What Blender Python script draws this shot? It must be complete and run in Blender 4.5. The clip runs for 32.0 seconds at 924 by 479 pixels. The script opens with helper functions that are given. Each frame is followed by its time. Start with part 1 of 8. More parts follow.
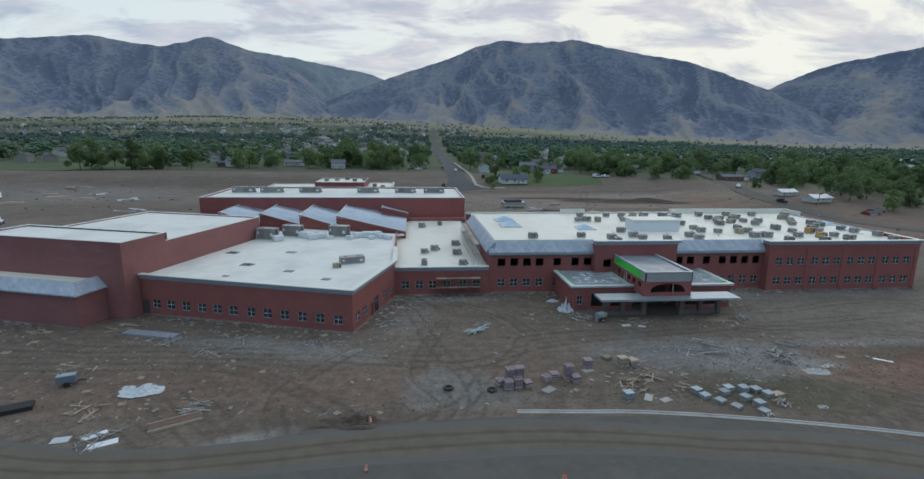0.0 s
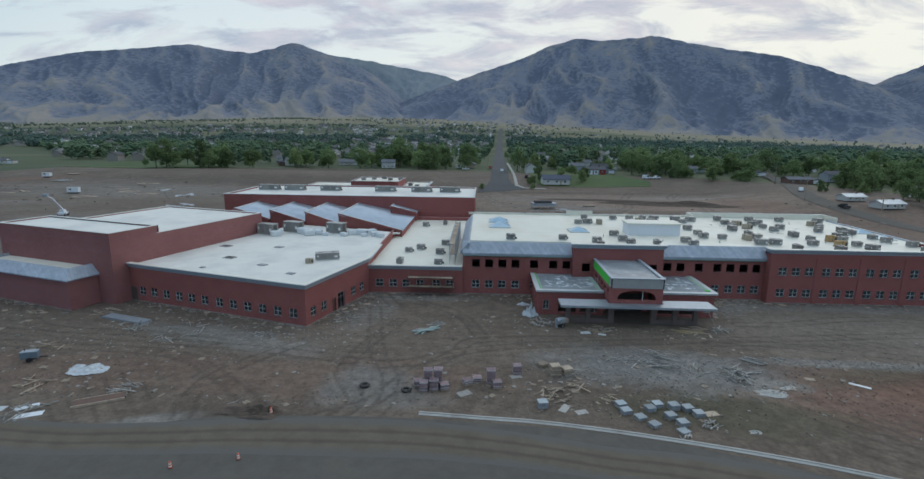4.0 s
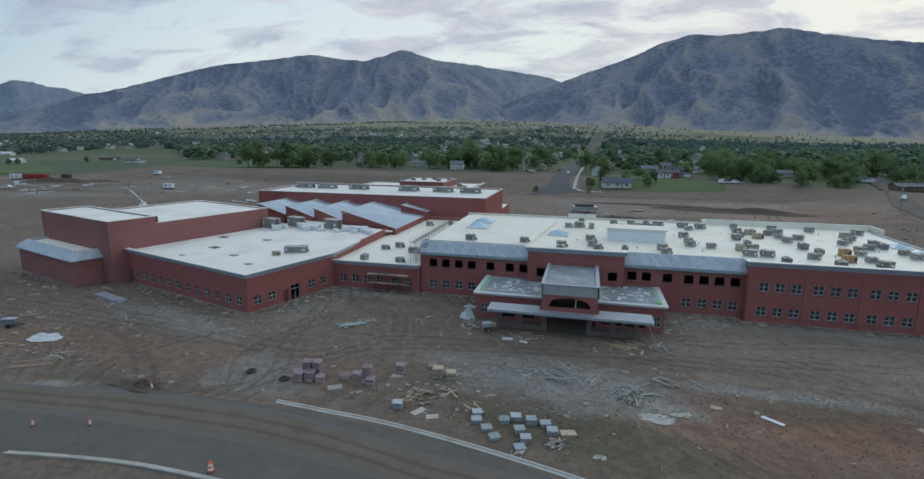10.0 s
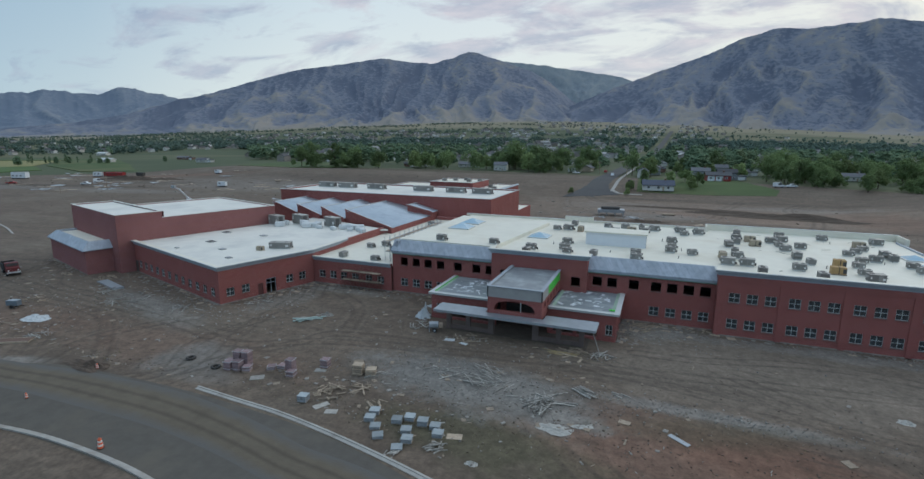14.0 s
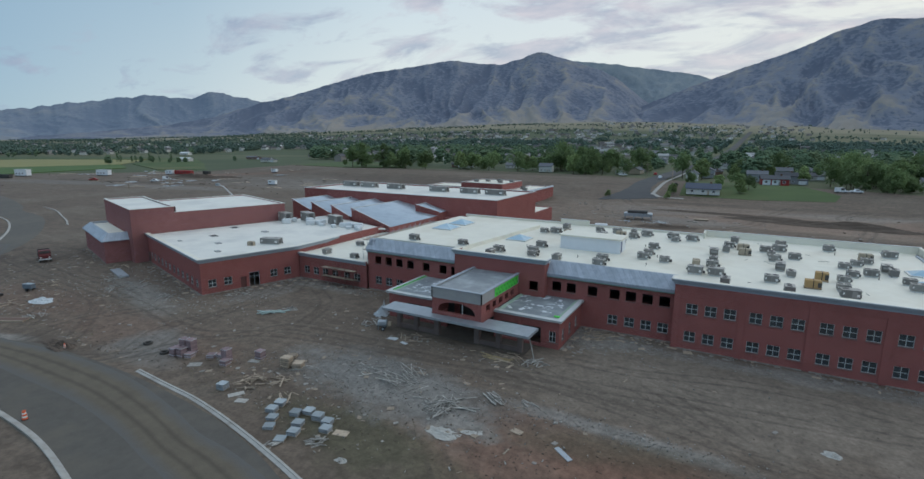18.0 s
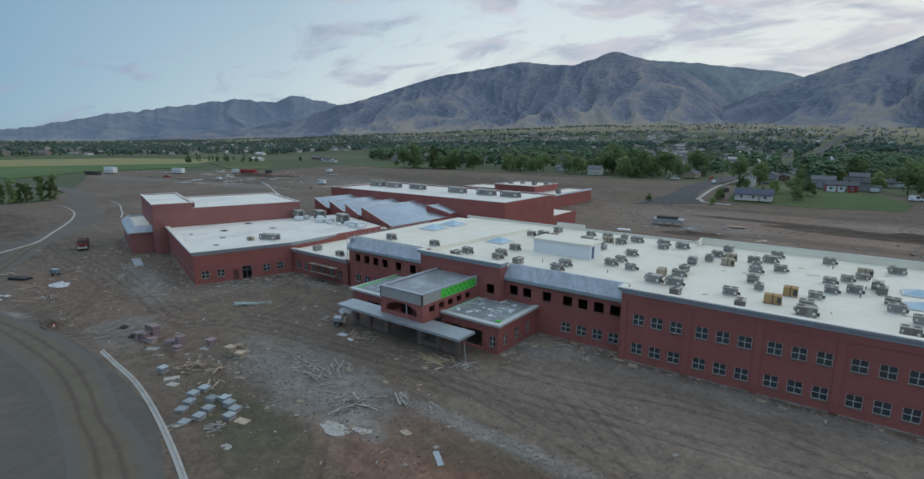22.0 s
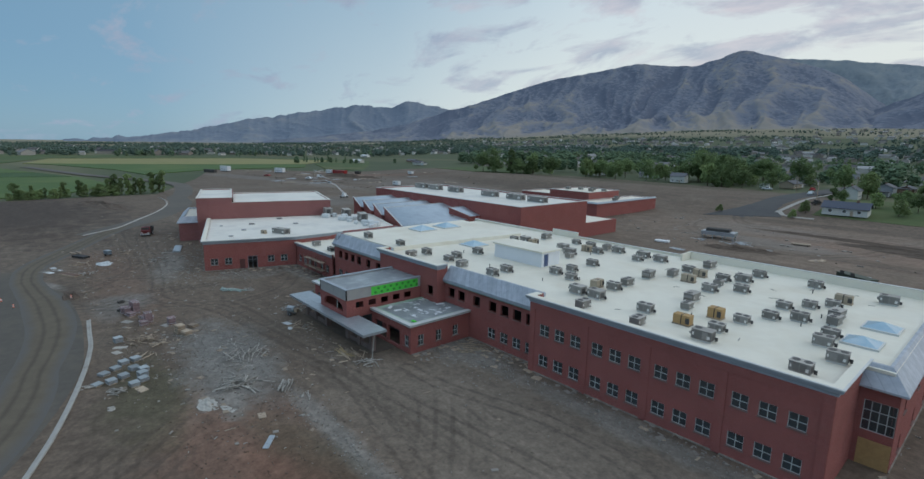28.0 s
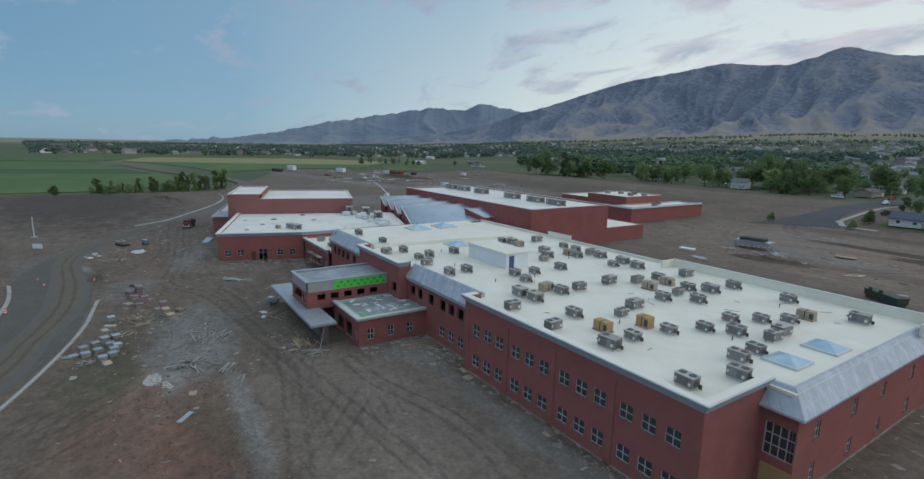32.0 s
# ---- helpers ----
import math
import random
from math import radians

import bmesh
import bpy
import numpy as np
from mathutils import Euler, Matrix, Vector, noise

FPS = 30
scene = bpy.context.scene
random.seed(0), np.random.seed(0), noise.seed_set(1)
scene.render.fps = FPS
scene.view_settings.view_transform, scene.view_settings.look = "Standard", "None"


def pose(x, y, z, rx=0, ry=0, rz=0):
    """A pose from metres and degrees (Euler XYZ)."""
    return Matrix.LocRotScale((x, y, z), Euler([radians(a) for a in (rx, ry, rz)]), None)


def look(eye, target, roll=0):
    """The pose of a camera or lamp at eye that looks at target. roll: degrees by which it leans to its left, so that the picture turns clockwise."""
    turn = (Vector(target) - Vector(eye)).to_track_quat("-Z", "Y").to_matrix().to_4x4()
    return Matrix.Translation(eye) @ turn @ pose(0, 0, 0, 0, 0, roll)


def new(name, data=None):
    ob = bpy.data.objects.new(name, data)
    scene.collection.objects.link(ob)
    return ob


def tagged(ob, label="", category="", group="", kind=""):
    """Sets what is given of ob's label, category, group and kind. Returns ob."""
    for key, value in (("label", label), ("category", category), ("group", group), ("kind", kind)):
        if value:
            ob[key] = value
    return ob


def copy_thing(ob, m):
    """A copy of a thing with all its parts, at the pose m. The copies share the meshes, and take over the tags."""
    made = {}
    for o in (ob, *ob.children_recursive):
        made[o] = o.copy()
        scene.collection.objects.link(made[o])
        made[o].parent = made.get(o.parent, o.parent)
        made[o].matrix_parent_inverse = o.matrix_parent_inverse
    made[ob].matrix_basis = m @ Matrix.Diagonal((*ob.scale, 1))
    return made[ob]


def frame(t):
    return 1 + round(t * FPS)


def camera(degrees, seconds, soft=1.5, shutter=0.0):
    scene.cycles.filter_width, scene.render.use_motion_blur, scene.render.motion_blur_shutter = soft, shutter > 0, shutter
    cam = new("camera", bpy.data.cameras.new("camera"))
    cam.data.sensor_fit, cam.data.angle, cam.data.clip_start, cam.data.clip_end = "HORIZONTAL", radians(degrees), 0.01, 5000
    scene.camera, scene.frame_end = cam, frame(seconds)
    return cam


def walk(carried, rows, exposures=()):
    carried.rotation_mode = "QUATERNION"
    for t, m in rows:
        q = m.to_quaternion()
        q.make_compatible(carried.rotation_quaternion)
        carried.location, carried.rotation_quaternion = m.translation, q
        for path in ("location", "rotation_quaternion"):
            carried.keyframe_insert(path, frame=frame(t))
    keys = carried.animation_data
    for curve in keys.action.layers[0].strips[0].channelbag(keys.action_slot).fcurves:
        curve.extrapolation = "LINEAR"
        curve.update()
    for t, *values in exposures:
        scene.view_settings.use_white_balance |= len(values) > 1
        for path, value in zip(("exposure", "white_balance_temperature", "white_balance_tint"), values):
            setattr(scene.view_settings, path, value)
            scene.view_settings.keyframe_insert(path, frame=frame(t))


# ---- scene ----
cam = camera(83.88, 32.0, soft=1.5)
ROWS = [
    (0, -26.681, 0.615, 29.663, -5.773, -11.270, -0.768),
    (1, -22.036, 0.424, 29.705, -3.731, -11.317, -0.737),
    (2, -17.424, 0.362, 29.707, -1.712, -11.337, -0.707),
    (3, -12.842, 0.435, 29.678, 0.282, -11.337, -0.677),
    (4, -8.287, 0.645, 29.628, 2.253, -11.322, -0.647),
    (5, -3.759, 0.994, 29.565, 4.203, -11.298, -0.617),
    (6, 0.742, 1.484, 29.495, 6.132, -11.268, -0.587),
    (7, 5.214, 2.116, 29.423, 8.044, -11.237, -0.557),
    (8, 9.656, 2.891, 29.355, 9.940, -11.205, -0.528),
    (9, 14.066, 3.807, 29.292, 11.824, -11.175, -0.499),
    (10, 18.441, 4.865, 29.238, 13.698, -11.149, -0.473),
    (11, 22.776, 6.062, 29.193, 15.565, -11.125, -0.450),
    (12, 27.069, 7.397, 29.159, 17.429, -11.105, -0.429),
    (13, 31.314, 8.867, 29.136, 19.292, -11.088, -0.413),
    (14, 35.507, 10.470, 29.123, 21.158, -11.073, -0.402),
    (15, 39.644, 12.203, 29.120, 23.030, -11.059, -0.396),
    (16, 43.720, 14.062, 29.125, 24.910, -11.045, -0.397),
    (17, 47.729, 16.044, 29.136, 26.801, -11.030, -0.404),
    (18, 51.666, 18.144, 29.153, 28.705, -11.012, -0.420),
    (19, 55.529, 20.360, 29.172, 30.624, -10.991, -0.443),
    (20, 59.310, 22.686, 29.193, 32.559, -10.965, -0.475),
    (21, 63.008, 25.120, 29.214, 34.511, -10.933, -0.516),
    (22, 66.617, 27.657, 29.232, 36.480, -10.895, -0.565),
    (23, 70.135, 30.292, 29.247, 38.466, -10.852, -0.623),
    (24, 73.558, 33.023, 29.258, 40.468, -10.803, -0.689),
    (25, 76.885, 35.845, 29.264, 42.484, -10.749, -0.763),
    (26, 80.114, 38.755, 29.266, 44.511, -10.691, -0.843),
    (27, 83.245, 41.749, 29.263, 46.546, -10.633, -0.928),
    (28, 86.277, 44.824, 29.257, 48.584, -10.578, -1.018),
    (29, 89.212, 47.978, 29.251, 50.620, -10.528, -1.109),
    (30, 92.052, 51.208, 29.248, 52.647, -10.489, -1.200),
    (31, 94.800, 54.513, 29.250, 54.657, -10.468, -1.288),
    (32, 97.461, 57.890, 29.265, 56.642, -10.470, -1.370),
]
walk(cam, [(t, pose(x, y, z, 90 + tilt, lean, turn)) for t, x, y, z, turn, tilt, lean in ROWS], exposures=((0, 0.28, 5700, 6), (12, 0.27, 5720, 6), (32, 0.19, 5780, 6)))

# ---- light ----
SUN_TURN, SUN_UP = 34.0, 22.0          # degrees clockwise from +y, and above the horizon
world = bpy.data.worlds.new("dusk_sky")
scene.world = world
world.use_nodes = True
wn, wl = world.node_tree.nodes, world.node_tree.links
wn.clear()
w_out = wn.new("ShaderNodeOutputWorld")
w_bg = wn.new("ShaderNodeBackground")
w_sky = wn.new("ShaderNodeTexSky")
w_sky.sky_type = "NISHITA"
w_sky.sun_disc = False
w_sky.sun_elevation = radians(SUN_UP)
w_sky.sun_rotation = radians(SUN_TURN)
w_sky.altitude, w_sky.air_density, w_sky.dust_density, w_sky.ozone_density = 1500, 1.0, 1.2, 1.5
w_co = wn.new("ShaderNodeTexCoord")
w_bg.inputs["Strength"].default_value = 0.1


def wnode(kind, **sets):
    n = wn.new(kind)
    for k, v in sets.items():
        n.inputs[k].default_value = v
    return n


# drifts of cloud on a flat deck, which close up towards the horizon
w_sep = wn.new("ShaderNodeSeparateXYZ")
wl.new(w_co.outputs["Generated"], w_sep.inputs[0])
w_up = wn.new("ShaderNodeMath")
w_up.operation = "MAXIMUM"
w_up.inputs[1].default_value = 0.0
wl.new(w_sep.outputs["Z"], w_up.inputs[0])
w_lift = wn.new("ShaderNodeMath")
w_lift.inputs[1].default_value = 0.24
wl.new(w_up.outputs[0], w_lift.inputs[0])
w_flat = wn.new("ShaderNodeVectorMath")
w_flat.operation = "DIVIDE"
w_tall = wn.new("ShaderNodeCombineXYZ")
for k in range(3):
    wl.new(w_lift.outputs[0], w_tall.inputs[k])
wl.new(w_co.outputs["Generated"], w_flat.inputs[0])
wl.new(w_tall.outputs[0], w_flat.inputs[1])
w_map = wn.new("ShaderNodeMapping")
w_map.inputs["Scale"].default_value = (0.8, 1.25, 0.0)
w_map.inputs["Location"].default_value = (1.1, 4.2, 0.0)
w_map.inputs["Rotation"].default_value = (0, 0, radians(14))
wl.new(w_flat.outputs[0], w_map.inputs[0])
w_n1 = wnode("ShaderNodeTexNoise", Scale=2.7, Detail=10.0, Roughness=0.6, Distortion=0.45)
wl.new(w_map.outputs[0], w_n1.inputs["Vector"])
w_r1 = wn.new("ShaderNodeValToRGB")
w_r1.color_ramp.elements[0].position, w_r1.color_ramp.elements[1].position = 0.465, 0.585
# the cloud cover is heavier towards the sunrise and thins out away from it
w_dot = wn.new("ShaderNodeVectorMath")
w_dot.operation = "DOT_PRODUCT"
w_dot.inputs[1].default_value = (math.sin(radians(SUN_TURN - 18)), math.cos(radians(SUN_TURN - 18)), 0.0)
wl.new(w_co.outputs["Generated"], w_dot.inputs[0])
w_rng = wnode("ShaderNodeMapRange", **{"From Min": 0.1, "From Max": 0.85, "To Min": -0.09, "To Max": 0.035})
wl.new(w_dot.outputs["Value"], w_rng.inputs["Value"])
w_sum = wn.new("ShaderNodeMath")
wl.new(w_n1.outputs["Fac"], w_sum.inputs[0])
wl.new(w_rng.outputs["Result"], w_sum.inputs[1])
wl.new(w_sum.outputs[0], w_r1.inputs[0])
w_low = wn.new("ShaderNodeMath")
w_low.operation = "MULTIPLY"
wl.new(w_r1.outputs["Color"], w_low.inputs[0])
w_low.inputs[1].default_value = 0.92
# a brighter deck overhead, out of view, added to light the ground
w_high = wnode("ShaderNodeMapRange", **{"From Min": 0.30, "From Max": 0.75, "To Min": 0.0, "To Max": 0.9})
wl.new(w_sep.outputs["Z"], w_high.inputs["Value"])
w_n2 = wnode("ShaderNodeTexNoise", Scale=4.4, Detail=6.0, Roughness=0.62)
wl.new(w_map.outputs[0], w_n2.inputs["Vector"])
w_r2 = wn.new("ShaderNodeValToRGB")
w_r2.color_ramp.elements[0].position, w_r2.color_ramp.elements[1].position = 0.35, 0.7
w_r2.color_ramp.elements[0].color = (3.2, 3.35, 4.0, 1)
w_r2.color_ramp.elements[1].color = (6.3, 5.3, 5.2, 1)
wl.new(w_n2.outputs["Fac"], w_r2.inputs[0])
# a thin veil over the clear sky: dull blue away from the sunrise, cream towards it
w_side = wn.new("ShaderNodeVectorMath")
w_side.operation = "DOT_PRODUCT"
w_side.inputs[1].default_value = (math.sin(radians(SUN_TURN)), math.cos(radians(SUN_TURN)), 0.0)
wl.new(w_co.outputs["Generated"], w_side.inputs[0])
w_pos = wnode("ShaderNodeMapRange", **{"From Min": -1.0, "From Max": 1.0})
wl.new(w_side.outputs["Value"], w_pos.inputs["Value"])
w_veil = wn.new("ShaderNodeValToRGB")
stops = [(0.0, (1.5, 2.5, 3.4)), (0.17, (1.5, 2.55, 3.4)), (0.5, (3.0, 4.1, 4.8)), (0.68, (5.6, 6.2, 6.3)), (0.83, (6.6, 6.6, 6.2)), (0.95, (7.8, 7.0, 5.7)), (1.0, (8.4, 7.0, 5.0))]
while len(w_veil.color_ramp.elements) < len(stops):
    w_veil.color_ramp.elements.new(0.5)
for e, (p, c) in zip(w_veil.color_ramp.elements, stops):
    e.position, e.color = p, (*c, 1)
wl.new(w_pos.outputs["Result"], w_veil.inputs[0])
w_base = wn.new("ShaderNodeMix")
w_base.data_type = "RGBA"
w_base.inputs[0].default_value = 0.85
wl.new(w_sky.outputs[0], w_base.inputs[6])
wl.new(w_veil.outputs["Color"], w_base.inputs[7])
# a pale glow low over the ridges on the sunrise side
w_rise = wnode("ShaderNodeMapRange", **{"From Min": 0.03, "From Max": 0.34, "To Min": 0.85, "To Max": 0.0})
wl.new(w_sep.outputs["Z"], w_rise.inputs["Value"])
w_wide = wnode("ShaderNodeMapRange", **{"From Min": 0.3, "From Max": 0.66})
wl.new(w_pos.outputs["Result"], w_wide.inputs["Value"])
w_glow = wn.new("ShaderNodeMath")
w_glow.operation = "MULTIPLY"
wl.new(w_rise.outputs["Result"], w_glow.inputs[0])
wl.new(w_wide.outputs["Result"], w_glow.inputs[1])
w_warm = wn.new("ShaderNodeMix")
w_warm.data_type = "RGBA"
wl.new(w_glow.outputs[0], w_warm.inputs[0])
wl.new(w_base.outputs[2], w_warm.inputs[6])
w_warm.inputs[7].default_value = (7.4, 6.95, 5.8, 1)
w_mix = wn.new("ShaderNodeMix")
w_mix.data_type = "RGBA"
w_thin = wnode("ShaderNodeMapRange", **{"From Min": 0.0, "From Max": 0.85, "To Min": 1.0, "To Max": 0.55})     # the deck breaks up low over the sunrise
wl.new(w_glow.outputs[0], w_thin.inputs["Value"])
w_left = wn.new("ShaderNodeMath")
w_left.operation = "MULTIPLY"
wl.new(w_low.outputs[0], w_left.inputs[0])
wl.new(w_thin.outputs["Result"], w_left.inputs[1])
wl.new(w_left.outputs[0], w_mix.inputs[0])
wl.new(w_warm.outputs[2], w_mix.inputs[6])
w_far = wnode("ShaderNodeMapRange", **{"From Min": 0.35, "From Max": 0.75, "To Min": 0.8, "To Max": 0.0})
wl.new(w_pos.outputs["Result"], w_far.inputs["Value"])
w_cool = wn.new("ShaderNodeMix")
w_cool.data_type = "RGBA"
wl.new(w_far.outputs["Result"], w_cool.inputs[0])
wl.new(w_r2.outputs["Color"], w_cool.inputs[6])
w_cool.inputs[7].default_value = (2.7, 3.25, 4.0, 1)
wl.new(w_cool.outputs[2], w_mix.inputs[7])
w_deck = wn.new("ShaderNodeMix")
w_deck.data_type = "RGBA"
wl.new(w_high.outputs["Result"], w_deck.inputs[0])
wl.new(w_mix.outputs[2], w_deck.inputs[6])
w_deck.inputs[7].default_value = (6.0, 6.4, 6.8, 1)
wl.new(w_deck.outputs[2], w_bg.inputs["Color"])
wl.new(w_bg.outputs[0], w_out.inputs[0])

sun_data = bpy.data.lights.new("sun", "SUN")
sun_data.energy, sun_data.angle, sun_data.color = 0.5, radians(40), (1.0, 0.9, 0.78)
sun = new("sun", sun_data)
sun.matrix_world = look((0, 0, 200), Vector((0, 0, 200)) - Vector((math.sin(radians(SUN_TURN)) * math.cos(radians(SUN_UP)), math.cos(radians(SUN_TURN)) * math.cos(radians(SUN_UP)), math.sin(radians(SUN_UP)))))


# ---- materials ----
def mat(name, a, b=None, scale=1.0, rough=0.8, metal=0.0, bump=0.0, bscale=8.0, c=None, cscale=0.1, cut=(0.35, 0.7), stretch=(1, 1, 1), jitter=0.0, spec=0.4):
    """Two base colours mixed by fine noise, a third by large stains, and a fine relief. jitter: change of value from piece to piece."""
    m = bpy.data.materials.new(name)
    m.use_nodes = True
    ns, ls = m.node_tree.nodes, m.node_tree.links
    p = ns["Principled BSDF"]
    p.inputs["Roughness"].default_value, p.inputs["Metallic"].default_value = rough, metal
    p.inputs["Specular IOR Level"].default_value = spec
    geo = ns.new("ShaderNodeNewGeometry")
    mp = ns.new("ShaderNodeMapping")
    mp.inputs["Scale"].default_value = stretch
    ls.new(geo.outputs["Position"], mp.inputs[0])
    b = b or tuple(x * 0.75 for x in a)

    def mixed(fac, x, y):
        mx = ns.new("ShaderNodeMix")
        mx.data_type = "RGBA"
        ls.new(fac, mx.inputs[0])
        for k, v in ((6, x), (7, y)):
            if isinstance(v, tuple):
                mx.inputs[k].default_value = (*v, 1)
            else:
                ls.new(v, mx.inputs[k])
        return mx.outputs[2]

    def noisy(s, lo, hi, detail=6.0):
        n = ns.new("ShaderNodeTexNoise")
        n.inputs["Scale"].default_value, n.inputs["Detail"].default_value, n.inputs["Roughness"].default_value = s, detail, 0.62
        ls.new(mp.outputs[0], n.inputs["Vector"])
        r = ns.new("ShaderNodeMapRange")
        r.inputs["From Min"].default_value, r.inputs["From Max"].default_value = lo, hi
        ls.new(n.outputs["Fac"], r.inputs["Value"])
        return r.outputs["Result"]

    col = mixed(noisy(scale, *cut), a, b)
    if c:
        col = mixed(noisy(cscale, 0.48, 0.72), col, c)
    if jitter:
        info = ns.new("ShaderNodeObjectInfo")
        rr = ns.new("ShaderNodeMapRange")
        rr.inputs["To Min"].default_value, rr.inputs["To Max"].default_value = 1 - jitter, 1 + jitter
        ls.new(info.outputs["Random"], rr.inputs["Value"])
        hs = ns.new("ShaderNodeHueSaturation")
        ls.new(col, hs.inputs["Color"])
        ls.new(rr.outputs["Result"], hs.inputs["Value"])
        col = hs.outputs["Color"]
    ls.new(col, p.inputs["Base Color"])
    if bump:
        n = ns.new("ShaderNodeTexNoise")
        n.inputs["Scale"].default_value, n.inputs["Detail"].default_value = bscale, 5
        ls.new(mp.outputs[0], n.inputs["Vector"])
        bp = ns.new("ShaderNodeBump")
        bp.inputs["Strength"].default_value, bp.inputs["Distance"].default_value = bump, 0.05
        ls.new(n.outputs["Fac"], bp.inputs["Height"])
        ls.new(bp.outputs[0], p.inputs["Normal"])
    return m


def leafy(m):
    """Lets light through thin leaves."""
    ns, ls = m.node_tree.nodes, m.node_tree.links
    p, out = ns["Principled BSDF"], ns["Material Output"]
    t, mx = ns.new("ShaderNodeBsdfTranslucent"), ns.new("ShaderNodeMixShader")
    ls.new(p.inputs["Base Color"].links[0].from_socket, t.inputs["Color"])
    mx.inputs[0].default_value = 0.45
    ls.new(p.outputs[0], mx.inputs[1])
    ls.new(t.outputs[0], mx.inputs[2])
    ls.new(mx.outputs[0], out.inputs["Surface"])
    return m


def brick_mat(name, a, b, mortar, band):
    """Running bond by height and run along the wall, with weathered and paler bands of courses."""
    m = mat(name, a, b, 0.5, 0.9, c=tuple(x * 0.8 for x in a), cscale=0.16, spec=0.2)
    ns, ls = m.node_tree.nodes, m.node_tree.links
    p = ns["Principled BSDF"]
    old = p.inputs["Base Color"].links[0].from_socket
    geo = ns.new("ShaderNodeNewGeometry")
    sep = ns.new("ShaderNodeSeparateXYZ")
    ls.new(geo.outputs["Position"], sep.inputs[0])
    add = ns.new("ShaderNodeMath")
    ls.new(sep.outputs["X"], add.inputs[0])
    ls.new(sep.outputs["Y"], add.inputs[1])
    cmb = ns.new("ShaderNodeCombineXYZ")
    ls.new(add.outputs[0], cmb.inputs[0])
    ls.new(sep.outputs["Z"], cmb.inputs[1])
    bt = ns.new("ShaderNodeTexBrick")
    bt.inputs["Scale"].default_value = 1.0
    bt.inputs["Brick Width"].default_value, bt.inputs["Row Height"].default_value, bt.inputs["Mortar Size"].default_value = 0.3, 0.1, 0.011
    bt.inputs["Color1"].default_value, bt.inputs["Color2"].default_value, bt.inputs["Mortar"].default_value = (1.12, 1.1, 1.1, 1), (0.86, 0.86, 0.86, 1), (*mortar, 1)
    ls.new(cmb.outputs[0], bt.inputs["Vector"])
    mul = ns.new("ShaderNodeMix")
    mul.data_type, mul.blend_type = "RGBA", "MULTIPLY"
    mul.inputs[0].default_value = 1.0
    ls.new(old, mul.inputs[6])
    ls.new(bt.outputs["Color"], mul.inputs[7])
    cz = ns.new("ShaderNodeCombineXYZ")
    ls.new(sep.outputs["Z"], cz.inputs[2])
    nz = ns.new("ShaderNodeTexNoise")
    nz.inputs["Scale"].default_value, nz.inputs["Detail"].default_value = 0.55, 2
    ls.new(cz.outputs[0], nz.inputs["Vector"])
    rg = ns.new("ShaderNodeMapRange")
    rg.inputs["From Min"].default_value, rg.inputs["From Max"].default_value = 0.45, 0.6
    rg.inputs["To Max"].default_value = band
    ls.new(nz.outputs["Fac"], rg.inputs["Value"])
    mx = ns.new("ShaderNodeMix")
    mx.data_type = "RGBA"
    ls.new(rg.outputs["Result"], mx.inputs[0])
    ls.new(mul.outputs[2], mx.inputs[6])
    mx.inputs[7].default_value = (0.26, 0.12, 0.1, 1)
    ls.new(mx.outputs[2], p.inputs["Base Color"])
    return m


def glass_mat(name, tint):
    m = bpy.data.materials.new(name)
    m.use_nodes = True
    p = m.node_tree.nodes["Principled BSDF"]
    # the base colour carries part of the sky's reflection
    p.inputs["Base Color"].default_value = (*tint, 1)
    p.inputs["Roughness"].default_value, p.inputs["IOR"].default_value = 0.04, 1.5
    p.inputs["Transmission Weight"].default_value = 0.45
    p.inputs["Coat Weight"].default_value, p.inputs["Coat Roughness"].default_value = 0.6, 0.04
    return m


BRICK = brick_mat("red_brick", (0.282, 0.092, 0.08), (0.234, 0.078, 0.069), (1.4, 2.0, 2.2), 0.25)
GYMBRICK = brick_mat("unwashed_red_brick", (0.27, 0.112, 0.106), (0.225, 0.095, 0.092), (1.4, 1.9, 2.1), 0.6)
TPO = mat("white_roof_membrane", (0.78, 0.76, 0.66), (0.72, 0.70, 0.61), 0.35, 0.6, c=(0.66, 0.62, 0.51), cscale=0.09, bump=0.15, bscale=1.2)
COPING = mat("grey_metal_coping", (0.37, 0.41, 0.46), (0.31, 0.35, 0.40), 0.8, 0.5, 0.1)
EDGE = mat("pale_metal_edge", (0.62, 0.64, 0.64), (0.52, 0.54, 0.55), 0.8, 0.45, 0.2)
MANSARD = mat("galvanised_mansard_panel", (0.46, 0.50, 0.56), (0.33, 0.37, 0.43), 1.1, 0.5, 0.1, c=(0.34, 0.38, 0.43), cscale=0.5, bump=0.2, bscale=3)
ns, ls = MANSARD.node_tree.nodes, MANSARD.node_tree.links          # overlapping sheets laid aslant
p, geo, mp, bt, mx = ns["Principled BSDF"], ns.new("ShaderNodeNewGeometry"), ns.new("ShaderNodeMapping"), ns.new("ShaderNodeTexBrick"), ns.new("ShaderNodeMix")
mp.inputs["Rotation"].default_value = (radians(35), radians(28), radians(40))
bt.inputs["Scale"].default_value, bt.inputs["Brick Width"].default_value, bt.inputs["Row Height"].default_value, bt.inputs["Mortar Size"].default_value = 1.0, 1.1, 0.55, 0.03
